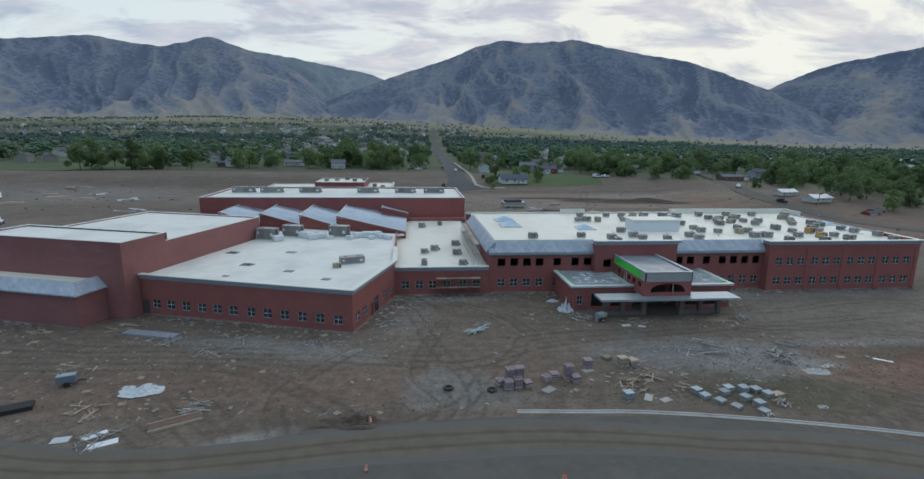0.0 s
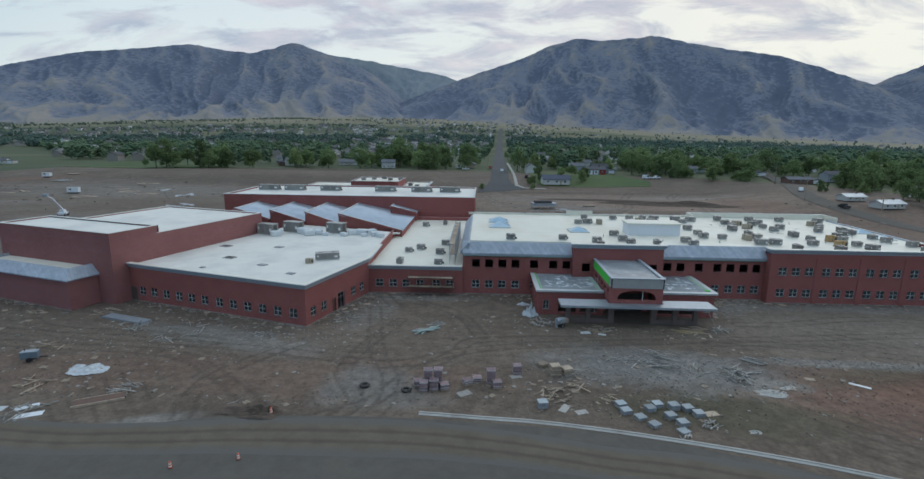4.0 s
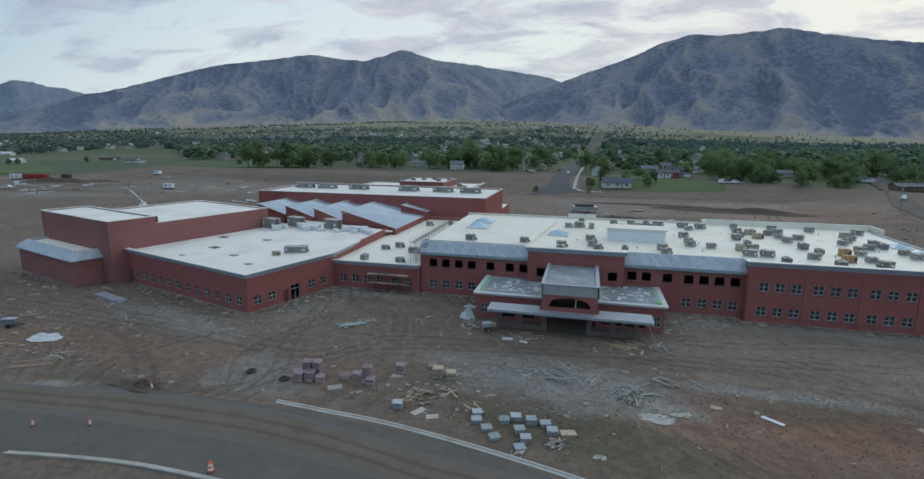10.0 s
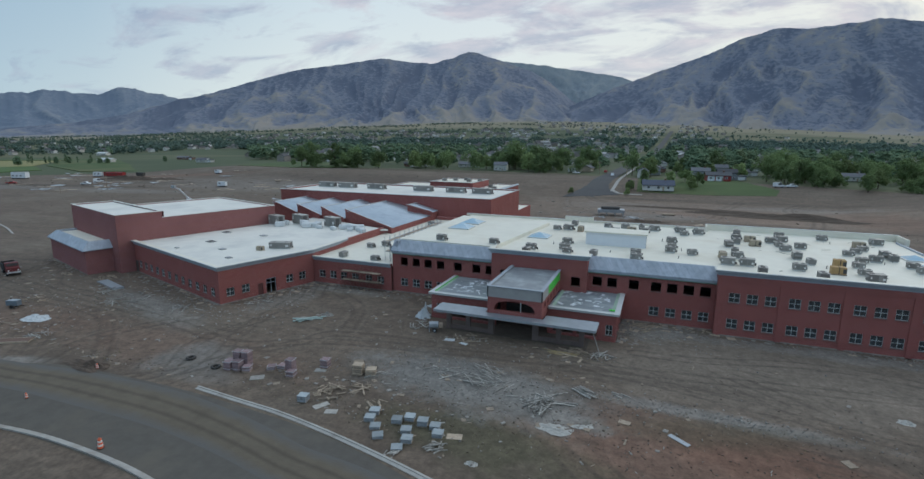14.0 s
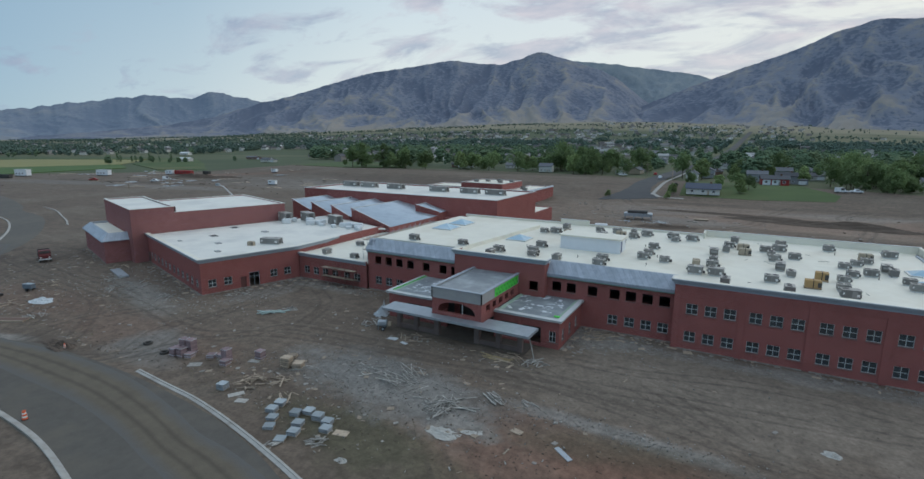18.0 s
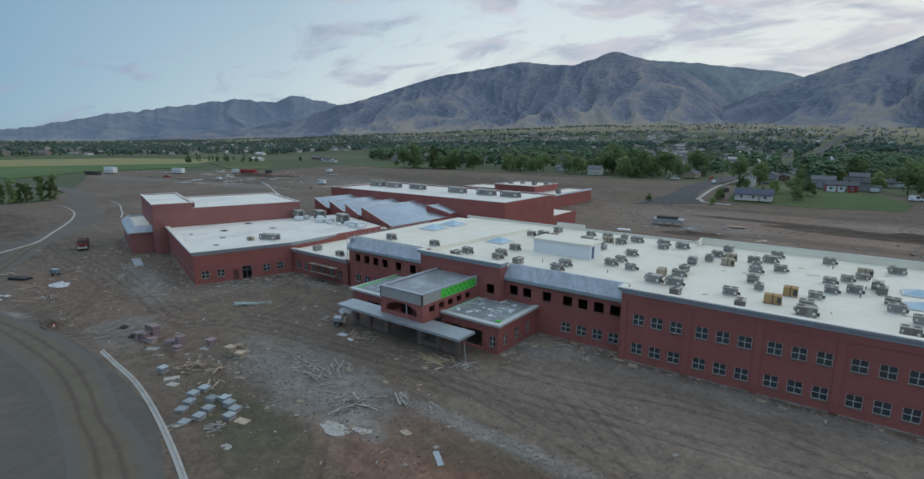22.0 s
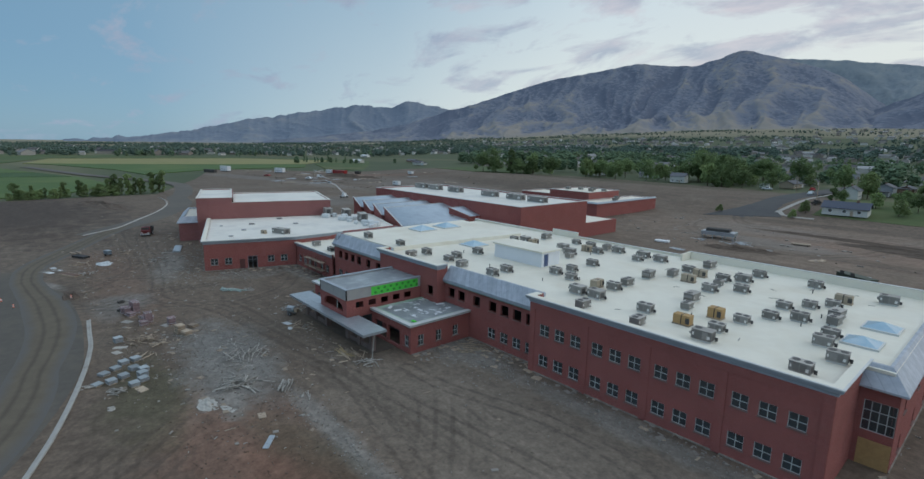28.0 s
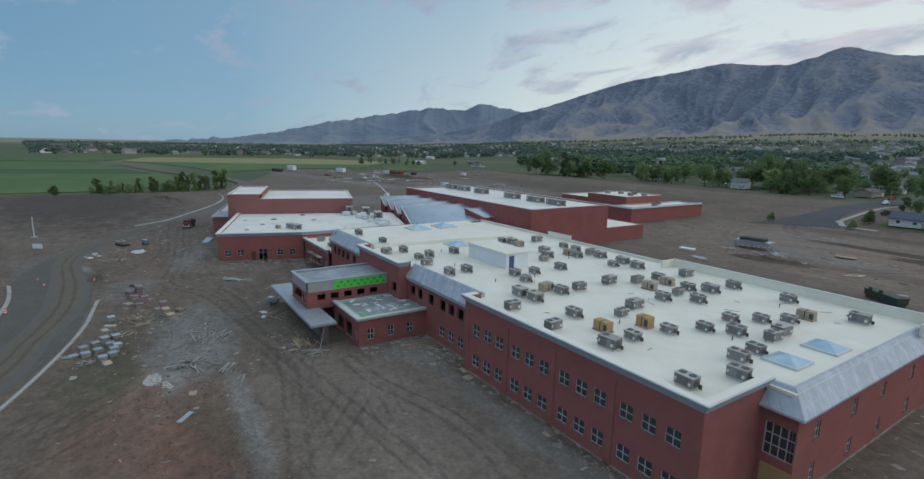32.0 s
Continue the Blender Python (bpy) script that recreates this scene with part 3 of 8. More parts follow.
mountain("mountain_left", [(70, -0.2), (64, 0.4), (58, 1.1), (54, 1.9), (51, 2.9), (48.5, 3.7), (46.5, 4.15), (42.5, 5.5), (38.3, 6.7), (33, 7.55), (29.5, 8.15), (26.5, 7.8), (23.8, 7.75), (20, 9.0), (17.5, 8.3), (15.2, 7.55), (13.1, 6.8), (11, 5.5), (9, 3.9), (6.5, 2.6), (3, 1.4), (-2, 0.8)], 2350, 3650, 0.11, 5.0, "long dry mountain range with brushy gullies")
mountain("mountain_behind", [(27, 6.0), (22, 7.6), (18.3, 8.1), (15.9, 7.9), (12.5, 7.55), (10.3, 7.2), (7, 6.7), (4.5, 6.3), (2.7, 5.7), (-3, 4.0)], 3700, 4550, 0.13, 17.0, "smooth grassy ridge behind the mountain gap", mountain_mat("hazed_ridge_behind", (0.29, 0.315, 0.325), (0.235, 0.27, 0.3), (0.19, 0.225, 0.265)), 0.08)
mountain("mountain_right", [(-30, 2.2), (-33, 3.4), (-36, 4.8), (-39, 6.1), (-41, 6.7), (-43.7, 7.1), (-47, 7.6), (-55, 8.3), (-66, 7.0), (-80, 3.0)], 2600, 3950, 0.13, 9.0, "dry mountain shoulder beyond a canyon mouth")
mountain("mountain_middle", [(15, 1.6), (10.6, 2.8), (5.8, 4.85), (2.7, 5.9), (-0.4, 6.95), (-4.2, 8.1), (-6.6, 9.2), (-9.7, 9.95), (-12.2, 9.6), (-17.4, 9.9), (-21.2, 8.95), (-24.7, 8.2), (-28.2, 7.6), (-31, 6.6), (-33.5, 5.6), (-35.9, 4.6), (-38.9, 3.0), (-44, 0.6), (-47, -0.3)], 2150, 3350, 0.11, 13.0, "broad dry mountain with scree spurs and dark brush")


def dirt_mat(name, blobs):
    m = mat(name, (0.152, 0.118, 0.09), (0.11, 0.086, 0.066), 0.35, 0.95, bump=0.6, bscale=1.6, c=(0.165, 0.137, 0.108), cscale=0.035, cut=(0.3, 0.72))
    ns, ls = m.node_tree.nodes, m.node_tree.links
    p = ns["Principled BSDF"]
    col = p.inputs["Base Color"].links[0].from_socket
    geo = ns.new("ShaderNodeNewGeometry")
    n = ns.new("ShaderNodeTexNoise")
    n.inputs["Scale"].default_value, n.inputs["Detail"].default_value, n.inputs["Roughness"].default_value = 0.16, 8, 0.68
    ls.new(geo.outputs["Position"], n.inputs["Vector"])
    for x, y, rx, ry, turn, colour, weight in blobs:
        mp = ns.new("ShaderNodeMapping")
        mp.vector_type = "TEXTURE"
        mp.inputs["Location"].default_value, mp.inputs["Rotation"].default_value, mp.inputs["Scale"].default_value = (x, y, 0), (0, 0, radians(turn)), (rx, ry, 1000)
        ls.new(geo.outputs["Position"], mp.inputs[0])
        ln = ns.new("ShaderNodeVectorMath")
        ln.operation = "LENGTH"
        ls.new(mp.outputs[0], ln.inputs[0])
        ad = ns.new("ShaderNodeMath")
        ad.operation = "MULTIPLY_ADD"
        ls.new(n.outputs["Fac"], ad.inputs[0])
        ad.inputs[1].default_value = -2.2
        ls.new(ln.outputs["Value"], ad.inputs[2])
        r = ns.new("ShaderNodeMapRange")
        r.inputs["From Min"].default_value, r.inputs["From Max"].default_value, r.inputs["To Min"].default_value, r.inputs["To Max"].default_value = -0.55, 0.12, weight, 0.0
        ls.new(ad.outputs[0], r.inputs["Value"])
        mx = ns.new("ShaderNodeMix")
        mx.data_type = "RGBA"
        ls.new(r.outputs["Result"], mx.inputs[0])
        ls.new(col, mx.inputs[6])
        mx.inputs[7].default_value = (*colour, 1)
        col = mx.outputs[2]
    # long smears left by wheels and blades
    for turn, sx, sy, weight in ((2, 0.05, 0.2, 0.10), (-20, 0.06, 0.25, 0.07), (62, 0.06, 0.25, 0.09)):
        mp = ns.new("ShaderNodeMapping")
        mp.inputs["Rotation"].default_value, mp.inputs["Scale"].default_value = (0, 0, radians(turn)), (sx, sy, 0.1)
        ls.new(geo.outputs["Position"], mp.inputs[0])
        s = ns.new("ShaderNodeTexNoise")
        s.inputs["Scale"].default_value, s.inputs["Detail"].default_value, s.inputs["Distortion"].default_value = 1.0, 6, 1.6
        ls.new(mp.outputs[0], s.inputs["Vector"])
        r = ns.new("ShaderNodeMapRange")
        r.inputs["From Min"].default_value, r.inputs["From Max"].default_value, r.inputs["To Min"].default_value, r.inputs["To Max"].default_value = 0.3, 0.7, 1 - weight, 1 + weight
        ls.new(s.outputs["Fac"], r.inputs["Value"])
        mul = ns.new("ShaderNodeMix")
        mul.data_type, mul.blend_type = "RGBA", "MULTIPLY"
        mul.inputs[0].default_value = 1
        ls.new(col, mul.inputs[6])
        ls.new(r.outputs["Result"], mul.inputs[7])
        col = mul.outputs[2]
    # curving tyre marks in patches
    for cx, cy, scale, seed in ((-25, 20, 0.15, 1.0), (60, 150, 0.16, 5.0)):
        mp, wv_, r, pn, pr, mul, mx2 = ns.new("ShaderNodeMapping"), ns.new("ShaderNodeTexWave"), ns.new("ShaderNodeMapRange"), ns.new("ShaderNodeTexNoise"), ns.new("ShaderNodeMapRange"), ns.new("ShaderNodeMath"), ns.new("ShaderNodeMix")
        mp.inputs["Location"].default_value, mp.inputs["Scale"].default_value = (-cx, -cy, 0), (1, 1.25, 0)
        wv_.wave_type, wv_.rings_direction = "RINGS", "Z"
        for key, v in (("Scale", scale), ("Distortion", 9.0), ("Detail", 3.0), ("Detail Scale", 0.12)):
            wv_.inputs[key].default_value = v
        ls.new(geo.outputs["Position"], mp.inputs[0])
        ls.new(mp.outputs[0], wv_.inputs["Vector"])
        r.inputs["From Min"].default_value, r.inputs["From Max"].default_value = 0.72, 0.95
        ls.new(wv_.outputs["Fac"], r.inputs["Value"])
        pn.noise_dimensions = "4D"
        pn.inputs["W"].default_value, pn.inputs["Scale"].default_value, pn.inputs["Detail"].default_value = seed, 0.05, 4
        ls.new(geo.outputs["Position"], pn.inputs["Vector"])
        pr.inputs["From Min"].default_value, pr.inputs["From Max"].default_value, pr.inputs["To Max"].default_value = 0.55, 0.66, 0.4
        ls.new(pn.outputs["Fac"], pr.inputs["Value"])
        mul.operation = "MULTIPLY"
        ls.new(r.outputs["Result"], mul.inputs[0])
        ls.new(pr.outputs["Result"], mul.inputs[1])
        mx2.data_type = "RGBA"
        ls.new(mul.outputs[0], mx2.inputs[0])
        ls.new(col, mx2.inputs[6])
        mx2.inputs[7].default_value = (0.062, 0.05, 0.04, 1)
        col = mx2.outputs[2]
    # wheel tracks pressed damp and dark into the soil, with crumbs thrown up beside them
    for what, colour, top in (("track", (0.06, 0.05, 0.04), 0.7), ("spoil", (0.17, 0.146, 0.117), 0.6)):
        at, gn, ad, r, mx = ns.new("ShaderNodeAttribute"), ns.new("ShaderNodeTexNoise"), ns.new("ShaderNodeMath"), ns.new("ShaderNodeMapRange"), ns.new("ShaderNodeMix")
        at.attribute_name = what
        gn.inputs["Scale"].default_value, gn.inputs["Detail"].default_value, gn.inputs["Roughness"].default_value = 0.4, 6, 0.7
        ls.new(geo.outputs["Position"], gn.inputs["Vector"])
        ad.operation = "MULTIPLY"
        ls.new(at.outputs["Fac"], ad.inputs[0])
        ls.new(gn.outputs["Fac"], ad.inputs[1])
        r.inputs["From Min"].default_value, r.inputs["From Max"].default_value, r.inputs["To Max"].default_value = 0.12, 0.62, top
        ls.new(ad.outputs[0], r.inputs["Value"])
        mx.data_type = "RGBA"
        ls.new(r.outputs["Result"], mx.inputs[0])
        ls.new(col, mx.inputs[6])
        mx.inputs[7].default_value = (*colour, 1)
        col = mx.outputs[2]
    # clods and damp spots
    v = ns.new("ShaderNodeTexNoise")
    v.inputs["Scale"].default_value, v.inputs["Detail"].default_value, v.inputs["Roughness"].default_value = 0.75, 6, 0.7
    ls.new(geo.outputs["Position"], v.inputs["Vector"])
    r = ns.new("ShaderNodeMapRange")
    r.inputs["From Min"].default_value, r.inputs["From Max"].default_value, r.inputs["To Min"].default_value, r.inputs["To Max"].default_value = 0.36, 0.64, 0.8, 1.2
    ls.new(v.outputs["Fac"], r.inputs["Value"])
    mul = ns.new("ShaderNodeMix")
    mul.data_type, mul.blend_type = "RGBA", "MULTIPLY"
    mul.inputs[0].default_value = 1
    ls.new(col, mul.inputs[6])
    ls.new(r.outputs["Result"], mul.inputs[7])
    col = mul.outputs[2]
    # fine pebbles and crumbs of clay
    v = ns.new("ShaderNodeTexNoise")
    v.inputs["Scale"].default_value, v.inputs["Detail"].default_value, v.inputs["Roughness"].default_value = 2.2, 4, 0.75
    ls.new(geo.outputs["Position"], v.inputs["Vector"])
    r = ns.new("ShaderNodeMapRange")
    r.inputs["From Min"].default_value, r.inputs["From Max"].default_value, r.inputs["To Min"].default_value, r.inputs["To Max"].default_value = 0.25, 0.75, 0.74, 1.28
    ls.new(v.outputs["Fac"], r.inputs["Value"])
    mul = ns.new("ShaderNodeMix")
    mul.data_type, mul.blend_type = "RGBA", "MULTIPLY"
    mul.inputs[0].default_value = 1
    ls.new(col, mul.inputs[6])
    ls.new(r.outputs["Result"], mul.inputs[7])
    ls.new(mul.outputs[2], p.inputs["Base Color"])
    return m


GREY, PALE, RUST, DUSK, OLIVE = (0.18, 0.171, 0.157), (0.23, 0.216, 0.195), (0.168, 0.106, 0.077), (0.078, 0.061, 0.047), (0.088, 0.079, 0.05)
DIRT = dirt_mat("site_dirt", [
    (62, 238, 85, 44, 0, (0.215, 0.165, 0.127), 0.85),
    (45, 76, 24, 8, 0, (0.17, 0.141, 0.113), 0.75), (64, 82, 36, 10, 0, (0.195, 0.162, 0.13), 0.8), (42, 59, 20, 8.5, -3, RUST, 1.0), (47, 61, 8, 4, 0, (0.165, 0.095, 0.066), 0.9), (20, 54.5, 13, 4.6, -8, OLIVE, 0.9), (15, 65, 16, 6.0, -6, GREY, 1.0), (22, 63, 9, 4, -10, PALE, 0.5), (27, 61.5, 4, 1.5, 0, PALE, 0.8), (43, 67.2, 13, 1.5, -3, PALE, 0.8), (80, 50, 22, 10, 20, RUST, 0.8), (42, 64, 10, 2.5, 10, OLIVE, 0.5),
    (-45, 71, 17, 3.5, -17, PALE, 0.65), (-27, 84, 3.5, 9, -17, PALE, 0.5), (61, 91, 20, 2.0, 0, PALE, 0.65), (35, 91, 9, 3.5, 0, PALE, 0.6), (-20, 92, 12, 2.2, 0, PALE, 0.55),
    (16, 75, 40, 5, 0, DUSK, 0.18), (-180, 40, 80, 38, 9, (0.066, 0.05, 0.04), 1.0), (-50, 42, 15, 6, 0, (0.135, 0.122, 0.105), 0.8), (-30, 60, 22, 6, 0, RUST, 0.4), (-62, 60, 18, 6, 0, RUST, 0.4), (-20, 56, 8, 3, 0, PALE, 0.45), (-22, 59, 6, 4.5, 0, GREY, 0.75), (-43, 49.5, 5, 1.6, 15, PALE, 0.8), (-35, 52, 9, 2.6, 0, DUSK, 0.6),
    (120, 300, 80, 40, 0, DUSK, 0.3), (60, 235, 40, 25, 0, (0.2, 0.138, 0.104), 0.6), (90, 262, 30, 8, 4, PALE, 0.4), (30, 222, 26, 9, -8, GREY, 0.6), (112, 232, 14, 26, 8, RUST, 0.7), (-200, 260, 90, 30, 0, PALE, 0.4), (-150, 160, 25, 22, 0, GREY, 0.6), (150, 170, 30, 60, 0, RUST, 0.5), (-385, 318, 60, 26, 30, DUSK, 0.95), (-270, 250, 50, 14, 10, DUSK, 0.5), (-330, 190, 60, 14, 15, GREY, 0.5), (-300, 290, 60, 8, 20, RUST, 0.8), (-120, 356, 115, 10, -2, OLIVE, 0.95), (-130, 300, 90, 18, 0, DUSK, 0.5), (-240, 205, 46, 10, 10, PALE, 0.45), (-300, 212, 80, 7, 12, DUSK, 0.7), (85, 210, 50, 6, -5, DUSK, 0.5), (60, 275, 70, 5, 2, DUSK, 0.6), (20, 250, 26, 14, 0, GREY, 0.4)])
SITE = [(-232, -70), (190, -70), (300, 60), (215, 180), (176, 300), (150, 316), (96, 332), (30, 345), (-30, 366), (-150, 372), (-236, 342), (-300, 350), (-349, 324), (-455, 196), (-330, 150), (-224, 104), (-222, 40)]
bm = prism_bm(SITE, -1.5, 0.03)
for k in range(16):
    bmesh.ops.bisect_plane(bm, geom=bm.verts[:] + bm.edges[:] + bm.faces[:], plane_co=(0, 52.5 + k, 0), plane_no=(0, 1, 0))
for k in range(20):
    bmesh.ops.bisect_plane(bm, geom=bm.verts[:] + bm.edges[:] + bm.faces[:], plane_co=(0, 165 + 10.5 * k, 0), plane_no=(0, 1, 0))
for x in (-400, -330, -290, -250, -210, -170, -130, -115, -100, 95, 108, 121, 134, 147, 160):
    bmesh.ops.bisect_plane(bm, geom=bm.verts[:] + bm.edges[:] + bm.faces[:], plane_co=(x, 0, 0), plane_no=(1, 0, 0))
for v in bm.verts:
    if v.co.z > -0.5:
        v.co.z += site_z(v.co.x, v.co.y)
structure("dirt_site", bm, DIRT, "bare rutted construction dirt with gravel and clay patches", "ground")

# the trampled ground before the school, with its wheel tracks and low heave
TRACKS = [[(-21.2, 80), (-25, 67.8), (-25.5, 61.2), (-22.4, 54.4), (-26, 48)], [(6, 74), (-8.4, 72.5), (-11.8, 67.3), (-17.3, 60.9), (-21.1, 54.3), (-30, 48.6)], [(-26.5, 86), (-22.5, 67.7), (-19.5, 60.9), (-19.1, 54.2), (-22, 48)],
          [(-100, 75), (-81.6, 71.8), (-64.9, 70.2), (-48.4, 68.6), (-32, 66.1), (-19.4, 64), (-6, 70), (20, 74), (45, 77), (75, 82), (96, 96)], [(-34, 70), (-40.2, 61.7), (-42.1, 56.4), (-39.2, 47)], [(-100, 69), (-82, 67.5), (-66, 66.5), (-50, 65), (-40.2, 59), (-30, 50)],
          [(26, 73.5), (33, 74), (45, 71.5), (56, 69), (75, 63), (96, 52)], [(34, 82), (42, 82.5), (56, 86), (70, 84), (96, 74)], [(-96, 84), (-88, 72), (-80, 62), (-70, 52)], [(-92, 92), (-84, 80), (-74, 73), (-60, 72), (-46, 69.5)], [(-8, 74), (-12, 84), (-20, 90)]]


def trampled(name, x0, y0, nx, ny, cell, lines, gauge, wide, lift, label):
    """A sheet of dirt with wheel tracks along the lines: gauge is half the way between its two ruts."""
    gx, gy = np.meshgrid(x0 + cell * np.arange(nx), y0 + cell * np.arange(ny))
    track, spoil = np.zeros_like(gx), np.zeros_like(gx)
    for line in lines:
        pts = np.array(smooth_line(line, 10))
        near = np.full(gx.shape, 99.0)
        for a, b in zip(pts[:-1], pts[1:]):
            d = b - a
            t = np.clip(((gx - a[0]) * d[0] + (gy - a[1]) * d[1]) / (d @ d), 0, 1)
            near = np.minimum(near, np.hypot(gx - a[0] - d[0] * t, gy - a[1] - d[1] * t))
        track = np.maximum(track, np.clip(1.25 - np.abs(near - gauge) / wide, 0, 1))
        spoil = np.maximum(spoil, np.clip(1.1 - np.abs(near - gauge - 2.35 * wide) / (1.2 * wide), 0, 1) * 0.8)
    rows = []
    inner = np.clip(np.minimum(np.minimum(gx - x0, gx.max() - gx), np.minimum(gy - y0, gy.max() - gy)) / (3 * cell), 0, 1)
    for r_x, r_y, r_t, r_s, r_e in zip(gx.tolist(), gy.tolist(), track.tolist(), spoil.tolist(), inner.tolist()):
        rows.append([(x, y, site_z(x, y) + lift - 0.3 * (1 - e) + 0.012 * max(-1.0, min(1.0, 1.6 * noise.noise(Vector((x * 0.5, y * 0.5, 2.0))))) - 0.01 * t + 0.008 * q) for x, y, t, q, e in zip(r_x, r_y, r_t, r_s, r_e)])
    ob = sheet(name, DIRT, rows, label, "ground")
    for what, values in (("track", track), ("spoil", spoil)):
        ob.data.attributes.new(what, "FLOAT", "POINT").data.foreach_set("value", values.ravel().tolist())


trampled("trampled_ground", -115, 36, 540, 146, 0.4, TRACKS, 0.95, 0.34, 0.044, "bare brown dirt crossed by curving wheel tracks")
YARD = [[(-8, 210), (8, 226), (30, 236), (60, 240), (92, 236), (118, 226)], [(-6, 262), (-4, 246), (6, 228), (28, 212), (60, 208), (110, 207)], [(2, 276), (10, 262), (34, 252), (70, 254), (118, 246)], [(44, 207), (56, 226), (60, 250), (70, 276)], [(-8, 232), (20, 246), (52, 262), (100, 268), (118, 266)], [(84, 207), (90, 232), (86, 260), (96, 278)]]
trampled("trampled_yard", -8, 206, 158, 94, 0.8, YARD, 1.5, 0.8, 0.13, "bare brown rear yard crossed by wheel tracks")

# fields and far lanes
FIELDS = [("crop_field", CROP, [(-238, -260), (-240, 60), (-300, 96), (-392, 84), (-410, -20), (-410, -260)], "flat green crop field"),
          ("dark_crop_field", mat("dark_green_crop", (0.05, 0.095, 0.03), (0.04, 0.08, 0.025), 0.05, 0.95), [(-410, -260), (-410, -20), (-396, 82), (-455, 64), (-480, -40), (-480, -260)], "strip of dark green crop"),
          ("upper_crop_field", CROP, [(-480, -260), (-480, -40), (-457, 63), (-620, 20), (-640, -60), (-640, -300)], "flat bright green crop field"),
          ("stubble_field", STRAW, [(-640, 60), (-580, 190), (-540, 330), (-640, 420), (-760, 330), (-790, 90)], "strip of yellow stubble field"),
          ("near_pasture", CROP, [(-400, 130), (-480, 122), (-600, 84), (-640, 62), (-578, 192), (-538, 332), (-470, 300), (-455, 196)], "bright green pasture beside the site"),
          ("pasture", LAWN, [(-650, -300), (-645, 40), (-800, 90), (-780, 340), (-640, 425), (-540, 345), (-420, 300), (-350, 345), (-290, 410), (-330, 520), (-640, 640), (-1100, 500), (-1150, -300)], "broad green pasture"),
          ("house_lawn", LAWN, [(24, 294), (56, 292), (88, 297), (92, 312), (82, 330), (76, 352), (22, 350)], "mown green lawn beside houses"),
          ("north_pasture", LAWN, [(-300, 352), (-240, 344), (-200, 372), (-230, 430), (-300, 420)], "green pasture behind the site")]
for k, (name, material, poly, label) in enumerate(FIELDS):
    bm = prism_bm(poly, -0.6, 0.05 + 0.012 * k)
    if "west" not in label and poly[0][1] > 250:
        for j in range(14):
            bmesh.ops.bisect_plane(bm, geom=bm.verts[:] + bm.edges[:] + bm.faces[:], plane_co=(0, 262 + 12 * j, 0), plane_no=(0, 1, 0))
        for v in bm.verts:
            v.co.z += site_z(v.co.x, v.co.y)
    structure(name, bm, material, label, "field")

# street past the front, with its kerbs
KERB = smooth_line([(-14.8, 52.6), (-8, 52.0), (-1, 51.4), (8.3, 49.7), (18.5, 47.2), (27, 44.6), (35, 41.2), (50, 32), (66, 19), (84, 1)], 6)
INNER = smooth_line([(-34, 37.5), (-28, 38.4), (-22, 39.0), (-16.5, 39.1), (-8.4, 38.7), (-0.8, 37.5), (8, 35.4), (18, 32), (30, 26), (44, 16), (60, 2)], 6)
street = smooth_line([(-62, 43), (-50, 43.2), (-40, 43.8), (-30, 44.8), (-15, 45.1), (0, 44.0), (8, 42.6), (17, 39.8), (28, 35), (40, 27.5), (55, 16.5), (72, 1)], 5)
structure("street", ribbon_bm(street, [min(6.45, 1.0 + (q[0] + 62) * 0.22) for q in street], 0.06), ASPHALT, "dusty curved asphalt street", "road")
CURB = [(-0.25, -0.2), (0.35, -0.2), (0.35, 0.10), (0.0, 0.14), (-0.02, 0.22), (-0.25, 0.22)]
structure("kerb", rail_bm([(x, y, site_z(x, y)) for x, y in KERB], CURB), CONCRETE, "pale concrete kerb and gutter", "kerb")
structure("kerb_inner", rail_bm([(x, y, site_z(x, y)) for x, y in INNER][::-1], CURB), CONCRETE, "pale concrete kerb and gutter", "kerb")
MUD_WAY = [(-125, 78), (-104, 66), (-84, 56), (-66, 48), (-52, 45.6), (-42, 46.2), (-32, 47.6), (-22, 47.8), (-12, 47.3), (-1, 46), (5, 44.9), (10.5, 43.8), (20, 41.2), (28, 38), (40, 31)]


